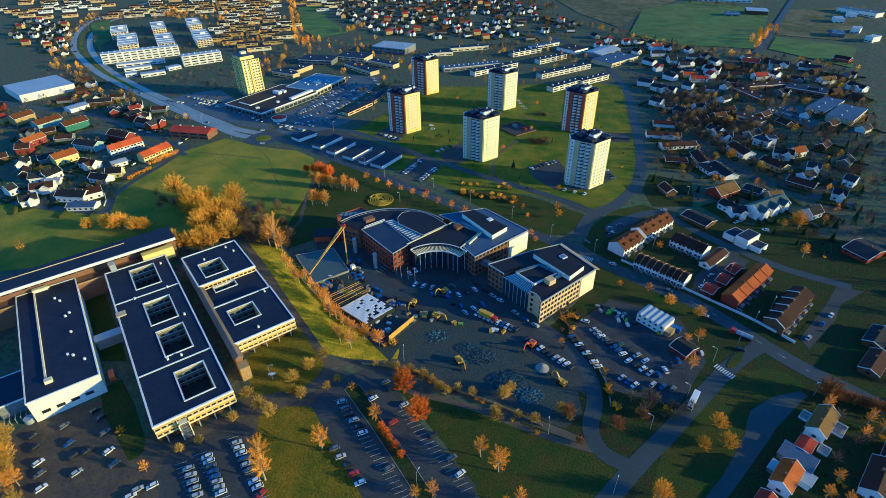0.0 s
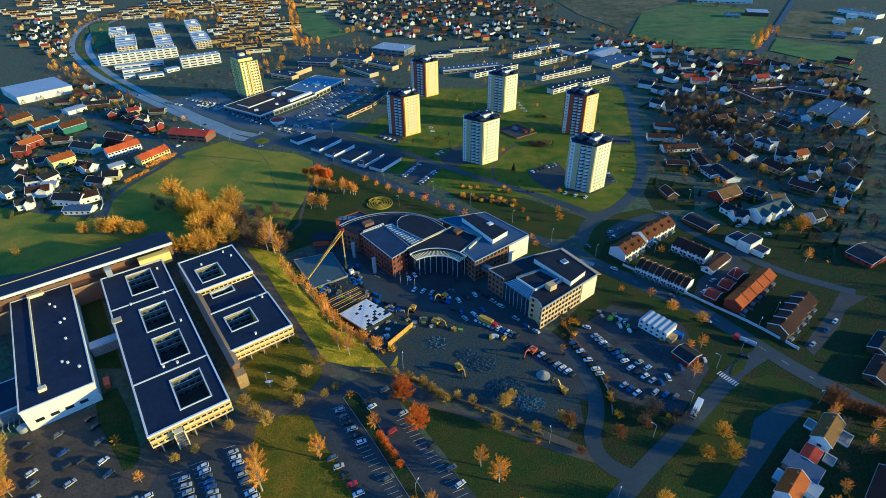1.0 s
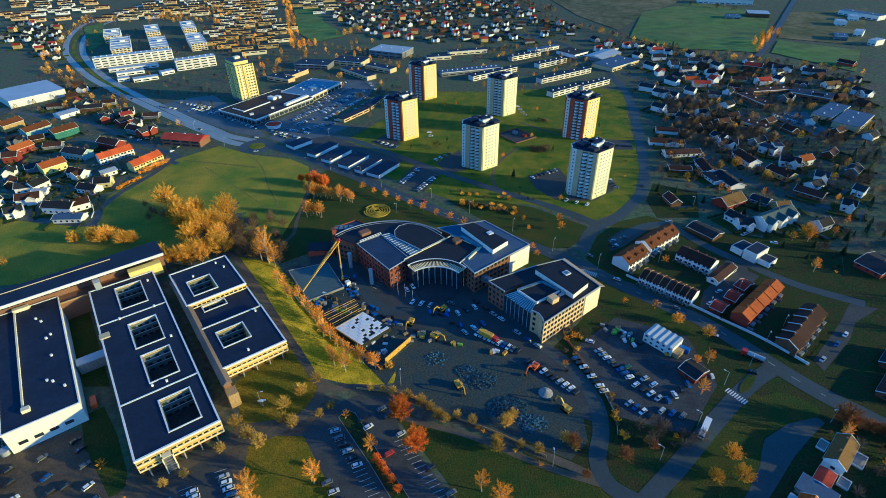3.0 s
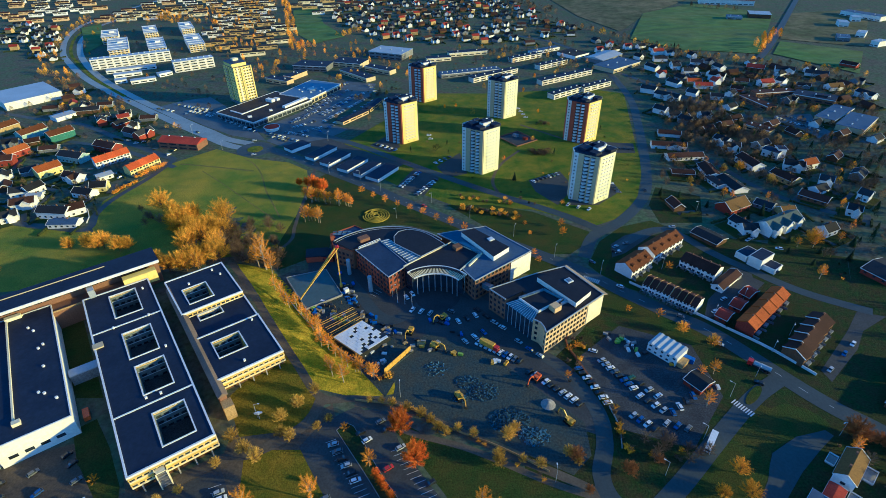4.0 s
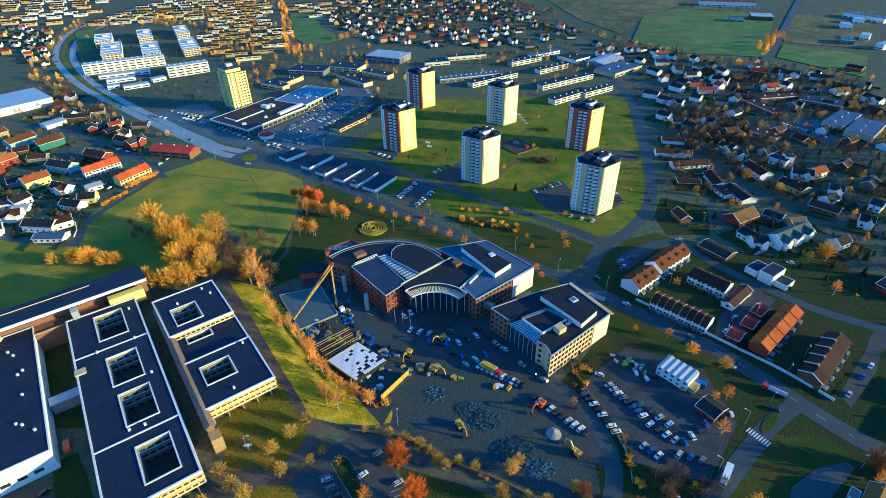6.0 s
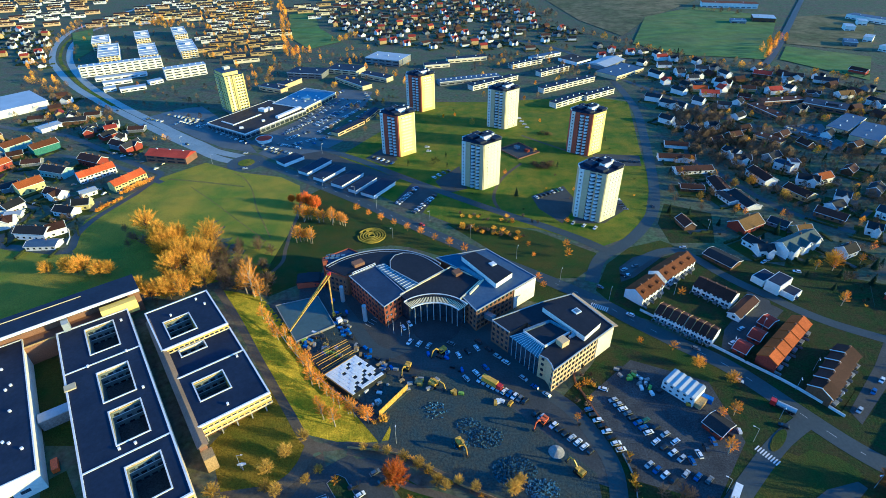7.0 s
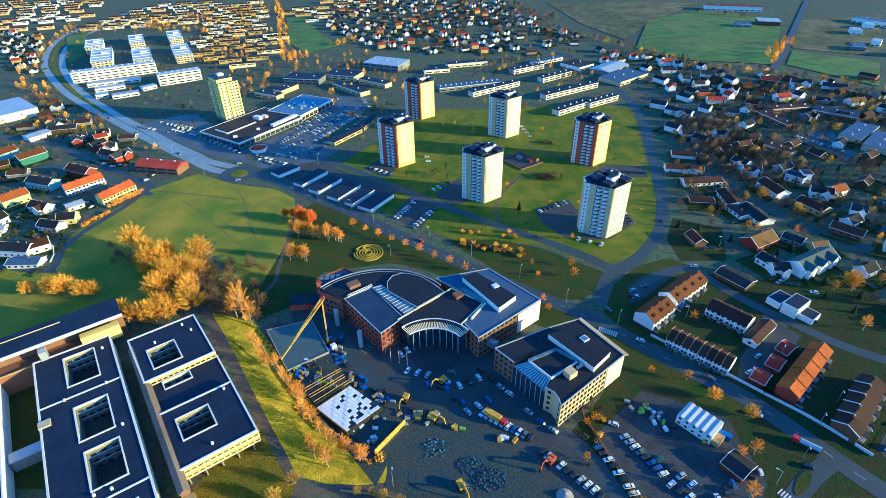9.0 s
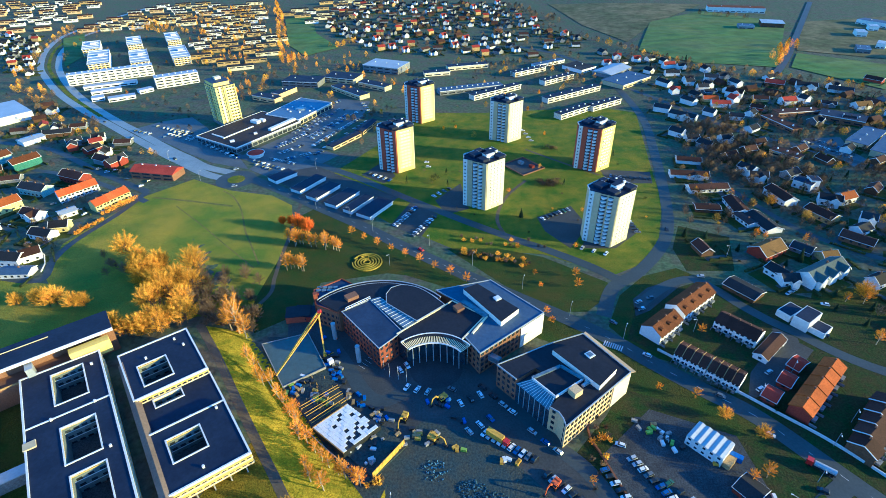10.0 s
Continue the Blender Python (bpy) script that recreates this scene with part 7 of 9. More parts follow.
# far terraces in parallel rows
def far_row(kind):
    L, wall, roof, label = kind
    root = tagged(part("terrace", Mesh().box(0, 0, -1, L, 9, 6.5), wall), label, "terraced houses", "far terraces")
    part("roof", Mesh().add([(-L / 2 - .4, -5, 5.5), (L / 2 + .4, -5, 5.5), (L / 2 + .4, 5, 5.5), (-L / 2 - .4, 5, 5.5), (-L / 2 - .4, 0, 7.3), (L / 2 + .4, 0, 7.3)], [(0, 1, 5, 4), (2, 3, 4, 5), (1, 2, 5), (3, 0, 4), (3, 2, 1, 0)]), roof, root)
    for i in range(3):
        part("window", Mesh().box(-L / 3 + i * L / 3, -4.53, 3.2, L / 3 * 0.75, 0.12, 1.3), GLASS, root)
    part("chimney", Mesh().box(L * 0.2, 0, 6.8, 1, 1, 1.6), BROWNBRICK, root)
    return root


ROWS_FAR = [(30, BOARD_YELLOW, TILE_GREY, "far ochre terrace with a grey roof"), (24, BOARD_WHITE, TILE_GREY, "far white terrace with a grey roof"), (34, CREAM, TILE_GREY, "far cream terrace with a grey roof"), (26, SANDBRICK, TILE_BROWN, "far sand-coloured terrace with a brown roof")]


def far_rows(poly, gap, row, yaw, kinds, skip=0.1):
    rnd = random.Random(int(poly[1][1]))
    cx, cy = sum(p[0] for p in poly) / len(poly), sum(p[1] for p in poly) / len(poly)
    c, s = math.cos(radians(yaw)), math.sin(radians(yaw))
    r = max(math.hypot(p[0] - cx, p[1] - cy) for p in poly)
    b = -r
    while b < r:
        a = -r + rnd.uniform(0, gap)
        while a < r:
            x, y = cx + c * a - s * b, cy + s * a + c * b + rnd.uniform(-3, 3)
            if inside(poly, x, y) and free(x, y, 8) and rnd.random() > skip:
                k = rnd.choice(kinds)
                place("row%d" % k, lambda: far_row(ROWS_FAR[k]), at(x, y, yaw + rnd.uniform(-4, 4)))
                keep(x, y, 10)
            a += gap
        b += row


far_rows([(-355.5, 859.3), (-435.5, 1053.7), (-455.2, 1271.9), (-369.7, 1263.3), (-281.2, 1033.3), (-232.4, 827.7), (-280.4, 805.1)], 38, 31, 18, (0, 1, 2, 0), 0.12)
far_rows([(-669.1, 1070.5), (-678.9, 1291.5), (-562.9, 1364.4), (-393.4, 1348.5), (-449.1, 1101.9), (-513.8, 1132.1), (-574.7, 1063.7), (-637.5, 1068.2)], 42, 33, 15, (0, 1, 3, 2), 0.1)
far_rows([(-923.3, 1137.7), (-1026.2, 1407.8), (-766.7, 1414.0), (-713.1, 1202.3), (-711.4, 1073.6), (-796.9, 1079.7)], 44, 34, 20, (1, 3, 0, 1), 0.1)
far_rows([(-324.2, 1223.5), (-280.1, 1347.5), (-116.4, 1332.4), (-157.5, 1168.5), (-230.2, 1095.5)], 44, 34, 15, (1, 2, 0), 0.12)
tagged(part("garden_lawns", PLOT, SHADELAWN), "patches of garden grass round the houses", "garden", kind="stuff")
tagged(part("driveways", DRIVES, ROADTAR), "short asphalt drives beside the houses", "drive", kind="stuff")
tagged(part("garden_hedges", HEDGES, HEDGE), "clipped dark hedges between the gardens", "hedge", kind="stuff")
for g, material in FARHOUSES.values():
    roofing = "tile" in material.name
    tagged(part("far_roofs" if roofing else "far_house_walls", g, material), "distant %s %s of the suburb" % (material.name.replace("_", " "), "roofs" if roofing else "house walls"), "houses", kind="stuff")


# ---- trees ----
def bare_tree(seed, h, spread, fine, trunk_mat, twig_mat, label, name="tree", low=0.12, limbs=22, width=0.042):
    """A leafless tree: short trunk, limbs fanning out to a dome, branches, and fine twigs that point outward."""
    rnd = random.Random(seed)
    t, c = Mesh(), Mesh()
    lean = Vector((rnd.uniform(-0.05, 0.05), rnd.uniform(-0.05, 0.05), 1))
    t.rod((0, 0, -0.3), lean * h * 0.4, h * 0.022, h * 0.013)
    t.rod(lean * h * 0.4, lean * h * 0.85, h * 0.013, h * 0.004)
    for i in range(limbs):
        u = (i + rnd.random()) / limbs
        cz = 1 - 1.12 * u
        a, sz = i * 2.4 + rnd.uniform(-0.3, 0.3), math.sqrt(max(0.0, 1 - cz * cz))
        q = rnd.uniform(0.78, 1.06)
        tip = Vector((math.cos(a) * sz * spread * q, math.sin(a) * sz * spread * q, h * (0.42 + 0.55 * cz * q)))
        base = lean * h * (low + 0.34 * (1 - u) * rnd.uniform(0.8, 1.1))
        mid = base.lerp(tip, 0.5) + Vector((math.cos(a), math.sin(a), 0)) * spread * 0.07 * rnd.uniform(-0.5, 1)
        t.rod(base, mid, h * 0.009, h * 0.006, 3)
        t.rod(mid, tip, h * 0.006, h * 0.0025, 3)
        out = (tip - base).normalized()
        for j in range(15):
            f = 0.22 + 0.78 * (j + rnd.random()) / 15
            p = base.lerp(mid, f * 2) if f < 0.5 else mid.lerp(tip, f * 2 - 1)
            d = (out + Vector((rnd.gauss(0, 0.42), rnd.gauss(0, 0.42), rnd.gauss(0.25, 0.35)))).normalized()
            e = p + d * spread * rnd.uniform(0.1, 0.3)
            c.rod(p, e, 0.035, 0.012, 3)
            for k in range(fine):
                o = p.lerp(e, rnd.uniform(0.05, 1.0))
                v = (d + Vector((rnd.gauss(0, 0.6), rnd.gauss(0, 0.6), rnd.gauss(0.12, 0.5)))).normalized() * rnd.uniform(0.3, 1.15) * min(1.1, spread * 0.3)
                w = v.cross(Vector((rnd.gauss(0, 1), rnd.gauss(0, 1), rnd.gauss(0, 1)))).normalized() * width * rnd.uniform(0.6, 1.4)
                c.add([o - w / 2, o + w / 2, o + v], [(0, 1, 2)])
    root = tagged(part(name, t, trunk_mat), label, "tree")
    part("crown", c, twig_mat, root)
    return root


def conifer(seed, h, r):
    rnd = random.Random(seed)
    t, c = Mesh().rod((0, 0, -0.3), (0, 0, h * 0.95), 0.16, 0.03), Mesh()
    for i in range(int(h * 7)):
        z = h * (0.08 + 0.9 * i / (h * 7))
        reach = r * (1 - z / h) * rnd.uniform(0.75, 1.15) + 0.15
        for k in range(5):
            a = rnd.uniform(0, 6.28)
            d = Vector((math.cos(a), math.sin(a), -0.25))
            s = Vector((-d.y, d.x, 0)) * reach * 0.28
            o = Vector((0, 0, z))
            c.add([o + d * reach * 0.1, o + d * reach * 0.6 + s, o + d * reach, o + d * reach * 0.6 - s], [(0, 1, 2, 3)])
    root = tagged(part("conifer", t, BARK), "dark green spruce tree with drooping branches", "tree")
    part("crown", c, NEEDLE, root)
    return root


def shrub(seed, r, h, twig_mat, label):
    rnd = random.Random(seed)
    t, c = Mesh(), Mesh()
    for i in range(14):
        a = rnd.uniform(0, 6.28)
        tip = Vector((math.cos(a) * r * rnd.uniform(0.2, 1), math.sin(a) * r * rnd.uniform(0.2, 1), h * rnd.uniform(0.5, 1)))
        t.rod((0, 0, -0.1), tip, 0.04, 0.01, 3)
        for k in range(26):
            s = tip * rnd.uniform(0.3, 1.0)
            e = Vector((rnd.gauss(0, 1), rnd.gauss(0, 1), rnd.gauss(0.4, 0.7))).normalized() * rnd.uniform(0.3, 0.8)
            w = e.orthogonal().normalized() * 0.09
            c.add([s - w, s + w, s + e], [(0, 1, 2)])
    root = tagged(part("shrub", t, BARK), label, "shrub")
    part("foliage", c, twig_mat, root)
    return root


TREES = {
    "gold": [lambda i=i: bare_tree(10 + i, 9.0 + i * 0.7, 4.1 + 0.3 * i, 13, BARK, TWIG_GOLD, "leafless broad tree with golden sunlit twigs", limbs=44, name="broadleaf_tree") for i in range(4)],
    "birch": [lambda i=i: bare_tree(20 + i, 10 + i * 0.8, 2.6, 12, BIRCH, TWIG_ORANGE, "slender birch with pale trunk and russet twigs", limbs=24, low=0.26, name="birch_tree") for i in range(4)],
    "red": [lambda i=i: bare_tree(30 + i, 7.5 + i, 3.0, 24, BARK, TWIG_RED, "round tree with copper-red winter twigs", limbs=36, name="copper_tree") for i in range(2)],
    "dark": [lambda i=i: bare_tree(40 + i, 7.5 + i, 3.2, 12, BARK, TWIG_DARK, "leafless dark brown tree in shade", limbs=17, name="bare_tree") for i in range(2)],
    "tan": [lambda i=i: bare_tree(55 + i, 7.0 + i, 3.2, 14, BARK, TWIG_TAN, "leafless tree with pale tan twigs", limbs=30, low=0.1, name="tan_tree") for i in range(3)],
    "brown": [lambda i=i: bare_tree(45 + i, 6.5, 3.3, 22, BARK, TWIG_BROWN, "broad tree trimmed low with dull brown twigs", limbs=30, low=0.05, name="brown_tree") for i in range(2)],
    "small": [lambda i=i: bare_tree(50 + i, 5.0 + i * 0.5, 1.8, 11, BARK, TWIG_ORANGE, "small street tree with russet twigs", limbs=13, low=0.22, name="street_tree") for i in range(2)],
    "spruce": [lambda i=i: conifer(60 + i, 8 + 2.5 * i, 2.2 + 0.4 * i) for i in range(2)],
    "shrub": [lambda i=i: shrub(70 + i, 1.6 + 0.4 * i, 2.0 + 0.3 * i, (TWIG_DARK, TWIG_GOLD)[i], ("low brown shrub with bare twigs", "low golden shrub with fine twigs")[i]) for i in range(2)],
    "golden_hedge": [lambda: shrub(77, 1.7, 2.2, TWIG_ORANGE, "dense golden winter hedge along the lane")],
    "hedge": [lambda i=i: shrub(80 + i, 1.4, 1.7, HEDGE, "low dark evergreen bush") for i in range(2)],
}
TR = random.Random(7)


FAR = {}


def far_crown(kind, seed):
    """A few dozen coarse twigs and a stem, for trees too far off to be told apart."""
    rnd = random.Random(seed)
    h, r = {"gold": (8.5, 3.2), "birch": (9, 2.2), "red": (7, 2.5), "dark": (7.5, 2.8), "brown": (6.5, 3.0), "tan": (7, 3.0), "small": (5, 1.6), "spruce": (8.5, 1.8), "shrub": (2, 1.8), "golden_hedge": (2.4, 2.2), "hedge": (1.8, 1.6)}[kind]
    g = Mesh()
    n = 70 if h < 3 else 300
    for k in range(n):
        a, q = rnd.uniform(0, 6.28), math.sqrt(rnd.random())
        z = rnd.random()
        wide = (1 - z * 0.92) if kind == "spruce" else math.sin(0.5 + 2.5 * z)
        s = Vector((math.cos(a) * q * r * wide, math.sin(a) * q * r * wide, h * (0.12 + 0.85 * z)))
        e = (s - Vector((0, 0, h * 0.3)) + Vector((rnd.gauss(0, 0.8), rnd.gauss(0, 0.8), rnd.gauss(0.8, 0.6)))).normalized() * rnd.uniform(0.7, 1.6)
        w = e.orthogonal().normalized() * 0.10
        g.add([s - w, s + w, s + e], [(0, 1, 2)])
    return g


def tree(kind, x, y, size=1.0):
    i = TR.randrange(len(TREES[kind]))
    size *= TR.uniform(0.85, 1.15) * {"gold": 1.0, "birch": 1.12, "red": 1.1, "dark": 1.1}.get(kind, 1.15)
    turn = TR.uniform(0, 360)
    if y > 420 or abs(x) > 260:
        far = FAR.setdefault(kind, Mesh())
        src = PROTO.setdefault("far_%s%d" % (kind, i), far_crown(kind, 100 + i))
        c, s, z = size * math.cos(radians(turn)), size * math.sin(radians(turn)), gz(x, y)
        far.add([(x + c * p[0] - s * p[1], y + s * p[0] + c * p[1], z + size * p[2]) for p in src.v], src.f)
        return None
    return place("%s%d" % (kind, i), TREES[kind][i], at(x, y, turn) @ Matrix.Scale(size, 4))


def grove(kind, a, b, n, wide, size=1.0, test=False):
    for i in range(n):
        f = (i + TR.uniform(0.1, 0.9)) / n
        x, y = a[0] + (b[0] - a[0]) * f + TR.uniform(-wide, wide), a[1] + (b[1] - a[1]) * f + TR.uniform(-wide, wide)
        tree(kind if isinstance(kind, str) else TR.choice(kind), x, y, size)


def wood(poly, n, kinds, size=1.0, r=2.0, gap=0.0):
    x0, x1 = min(p[0] for p in poly), max(p[0] for p in poly)
    y0, y1 = min(p[1] for p in poly), max(p[1] for p in poly)
    k = 0
    for _ in range(n * 12):
        x, y = TR.uniform(x0, x1), TR.uniform(y0, y1)
        if inside(poly, x, y) and free(x, y, r):
            tree(TR.choice(kinds), x, y, size)
            if gap:
                keep(x, y, gap)
            k += 1
            if k >= n:
                break


# the birch bank above the building site
for x, y, k in ((-90.0, 248.7, 1.0), (-87.0, 246.3, 0.9), (-83.6, 248.0, 0.8), (-74.6, 234.6, 0.85), (-70.5, 228.7, 1.0), (-69.0, 230.3, 0.9), (-63.8, 216.8, 1.1), (-59.8, 214.8, 1.05), (-55.7, 210.5, 0.9), (-54.7, 197.0, 1.05), (-49.0, 193.6, 1.1), (-48.7, 203.7, 0.9), (-41.4, 199.1, 1.0), (-35.0, 195.7, 1.0), (-66.0, 224.5, 0.8), (-78.5, 239.5, 0.8), (-94.0, 256.5, 0.9), (-99.0, 262.0, 0.9), (-52.0, 206.5, 0.8), (-44.5, 200.5, 0.75), (-58.0, 203.0, 0.8), (-37.5, 197.8, 0.75)):
    tree("birch", x, y, k)
grove(("shrub",), (-34.0, 194.0), (-26.0, 196.5), 5, 1.5, 1.1)
tree("birch", *(-114.8, 284.8), 1.4)
tree("birch", *(-105.6, 279.5), 1.3)
# dark thicket beside the path
wood([(-161.1, 334.1), (-117.9, 341.1), (-100.1, 307.5), (-111.0, 282.8), (-139.2, 291.4)], 52, ("dark", "dark", "dark", "shrub"), 0.95, 0.2, 0.5)
# the golden clump on the meadow
wood([(-212.8, 359.0), (-192.6, 362.9), (-154.4, 339.7), (-141.7, 313.9), (-164.0, 310.6), (-186.8, 327.7)], 15, ("gold",), 1.6, 1.0, 4.2)
wood([(-176.1, 311.4), (-146.9, 317.8), (-130.1, 290.3), (-152.7, 281.3)], 11, ("gold", "gold", "gold", "dark"), 1.45, 1.0, 3.6)
wood([(-156.2, 321.9), (-106.4, 312.3), (-99.7, 284.4), (-130.4, 279.8)], 44, ("dark", "dark", "shrub"), 0.95, 0.6, 0.6)
grove("gold", (-175.5, 283.0), (-147.6, 282.2), 5, 2, 1.35)
grove("gold", (-251.1, 311.4), (-199.5, 306.7), 6, 3, 1.15)
grove("birch", (-105.1, 371.1), (-68.6, 362.9), 14, 3, 1.0)
grove("red", (-115.0, 396.4), (-91.7, 382.6), 5, 2, 1.25)
grove("birch", (-101.1, 342.3), (-87.1, 338.7), 6, 2, 1.0)
for (x, y), kind, size in (((-276.8, 284.9), "birch", 0.9), ((-209.4, 337.0), "dark", 0.8), ((-110.1, 283.0), "birch", 1.75), ((-52.3, 136.1), "birch", 1.2), ((-50.2, 135.3), "hedge", 1.9), ((-56.9, 143.6), "hedge", 2.0), ((-44.2, 166.5), "small", 0.9), ((-75.2, 130.9), "birch", 1.3), ((-71.7, 122.4), "birch", 1.3), ((-90.3, 161.6), "tan", 0.7), ((-83.5, 155.6), "tan", 0.8), ((-77.4, 151.8), "tan", 0.8), ((-70.4, 163.4), "tan", 0.8), ((-66.4, 178.4), "tan", 0.8), ((-66.2, 161.8), "tan", 0.75), ((-60.5, 185.6), "tan", 0.7), ((-55.7, 166.7), "tan", 0.6), ((-92.7, 149.7), "tan", 0.6), ((-109.8, 134.7), "tan", 0.6), ((-103.2, 138.6), "tan", 0.6),
                            ((-20.7, 165.6), "red", 1.45), ((-13.6, 150.1), "red", 1.5), ((-31.9, 150.0), "birch", 1.1), ((-28.9, 145.2), "red", 0.62), ((-26.8, 142.4), "red", 0.55), ((-24.8, 139.6), "red", 0.55), ((-22.2, 136.4), "red", 0.5), ((-19.6, 132.6), "red", 0.5), ((12.3, 132.8), "birch", 1.15), ((19.0, 126.0), "birch", 1.3), ((20.0, 150.1), "tan", 0.8), ((-6.7, 115.6), "birch", 0.8), ((-13.1, 115.6), "birch", 0.7), ((25.8, 112.2), "birch", 0.9), ((20.5, 111.1), "birch", 0.8), ((-43.4, 200.9), "birch", 0.8), ((24.5, 162.3), "tan", 0.85), ((51.0, 153.0), "brown", 0.9), ((53.3, 138.8), "brown", 0.6), ((70.6, 146.5), "brown", 0.9), ((83.8, 151.3), "brown", 0.6), ((124.9, 197.6), "birch", 0.95), ((114.1, 178.8), "birch", 0.95), ((113.0, 146.3), "gold", 0.85), ((102.5, 136.6), "gold", 0.75), ((112.5, 136.6), "gold", 0.85), ((79.0, 115.4), "gold", 0.9), ((76.2, 113.2), "birch", 0.9), ((-166.9, 115.8), "birch", 1.1), ((-166.8, 120.3), "birch", 1.1), ((-182.3, 135.3), "tan", 1.2), ((-175.7, 125.2), "tan", 1.3), ((-178.6, 130.4), "gold", 0.9), ((-171.3, 120.6), "gold", 0.9), ((-185.5, 140.5), "tan", 1.1), ((-172.6, 113.6), "tan", 1.2), ((-162.0, 112.5), "tan", 1.0), ((-119.7, 126.0), "birch", 0.7), ((-137.7, 142.9), "small", 0.9), ((167.6, 161.8), "brown", 1.35),
                            ((179.8, 264.8), "gold", 0.01), ((232.9, 305.4), "gold", 1.2), ((216.9, 270.0), "birch", 0.8), ((146.7, 228.9), "hedge", 1.5), ((147.1, 232.0), "hedge", 1.5), ((27.0, 550.6), "gold", 0.9), ((79.0, 480.5), "gold", 0.6), ((83.8, 360.9), "small", 1.0), ((77.4, 330.4), "small", 1.2), ((76.5, 319.4), "small", 1.2), ((0.7, 472.2), "spruce", 0.6), ((-31.3, 457.7), "spruce", 0.7), ((-8.6, 462.1), "hedge", 2.0), ((48.8, 440.8), "red", 0.5), ((-48.7, 775.0), "birch", 0.9), ((53.7, 253.6), "small", 1.0), ((74.1, 242.8), "small", 1.0), ((118.5, 196.5), "birch", 0.7), ((120.5, 226.2), "gold", 0.7), ((132.2, 215.8), "gold", 0.7), ((112.6, 237.3), "small", 1.0), ((97.6, 242.4), "small", 1.0), ((132.5, 280.0), "small", 1.2)):
    if size > 0.1:
        tree(kind, x, y, size)
# street trees along the main road
a, b = Vector((-69.4, 384.2)), Vector((16.4, 323.3))
for k in range(9):
    tree("small", *(a.lerp(b, (k + 0.5) / 9)), 1.15)
grove("small", (54.0, 297.2), (57.0, 287.9), 2, 1)
grove("small", (42.7, 365.2), (55.2, 314.5), 3, 3, 0.8)
# shrub belts
grove("golden_hedge", (-259.2, 385.5), (-250.3, 406.5), 16, 1, 1.0)
grove("golden_hedge", (-254.0, 414.9), (-240.6, 438.6), 18, 1, 1.0)
grove(("dark", "shrub"), (-226.2, 359.5), (-190.3, 336.2), 9, 4, 0.9)
for x, y, k in ((-67.1, 178.5, 0.7), (-72.4, 171.5, 0.8), (-51.8, 171.3, 0.5), (-35.4, 181.8, 0.45), (-25.2, 180.4, 0.5), (-18.3, 176.6, 0.75), (-12.1, 173.7, 0.8), (-7.9, 170.8, 0.7), (-4.8, 166.7, 0.85), (-1.3, 164.0, 0.6), (3.8, 166.6, 0.5), (10.3, 163.8, 0.6), (25.3, 163.7, 0.9), (27.9, 166.3, 0.6), (19.6, 152.5, 0.75), (29.4, 151.4, 0.6), (36.3, 149.4, 0.7), (48.0, 154.2, 0.8), (51.4, 150.5, 0.6), (-30.0, 181.5, 0.4)):
    tree("tan", x, y, k)
grove(("shrub",), (-20.3, 179.5), (39.0, 144.3), 16, 2, 0.6)
grove(("shrub",), (7.2, 359.4), (52.6, 342.7), 34, 3.5, 1.1)
grove(("shrub",), (3.8, 373.0), (63.1, 364.8), 16, 5, 0.9)
grove(("shrub", "small"), (53.2, 192.2), (65.0, 217.3), 8, 3, 0.9)
grove(("shrub",), (64.4, 246.4), (65.0, 212.5), 14, 3, 1.0)
grove(("shrub",), (71.4, 180.8), (74.9, 154.3), 12, 2, 0.9)
grove(("shrub", "dark"), (78.2, 157.4), (101.8, 154.2), 14, 5, 0.8)
cx, cy = (82.7, 454.3)
for k in range(34):
    a, r = TR.uniform(0, 6.28), math.sqrt(TR.random())
    tree("shrub", cx + 11 * r * math.cos(a), cy + 6 * r * math.sin(a), 1.0)
grove(("shrub",), (91.1, 525.4), (100.6, 521.2), 8, 2)
# gardens
SUB = ("dark", "dark", "dark", "dark", "dark", "dark", "tan", "spruce", "shrub", "hedge", "hedge", "dark", "dark", "tan", "dark", "dark")
wood([(231.3, 586.4), (388.7, 665.3), (471.3, 631.8), (392.9, 459.7), (305.2, 364.3), (249.5, 355.6), (210.4, 385.9), (164.3, 387.1)], 470, SUB, 0.8)
wood([(155.8, 380.0), (206.9, 378.7), (249.5, 355.6), (300.6, 357.9), (227.8, 258.0), (216.4, 291.7), (185.2, 333.8), (149.0, 328.9)], 60, ("dark", "hedge", "hedge", "shrub", "birch", "spruce"), 0.7)
wood([(218.5, 877.7), (275.7, 850.3), (484.3, 650.5), (388.7, 665.3), (231.3, 586.4), (216.7, 679.0)], 130, SUB, 0.75)
wood([(-170.2, 978.0), (-246.6, 1178.3), (-178.0, 1330.9), (139.0, 1300.8), (222.4, 930.7), (168.7, 833.3), (-71.1, 879.8)], 300, SUB, 0.85)
wood([(-346.8, 361.7), (-526.6, 615.3), (-404.7, 601.0), (-303.8, 538.4), (-249.7, 479.9), (-243.1, 427.9), (-259.7, 356.7)], 120, ("tan", "dark", "dark", "shrub", "hedge", "spruce"), 0.65)
wood([(153.0, 163.3), (186.6, 150.9), (165.9, 110.9), (129.1, 111.0), (155.6, 134.5)], 26, ("dark", "shrub", "hedge", "birch"), 0.7)
for k in range(9):
    tree("brown", 168.5 + 2.6 * k, 163.2 - 1.35 * k, 0.8)
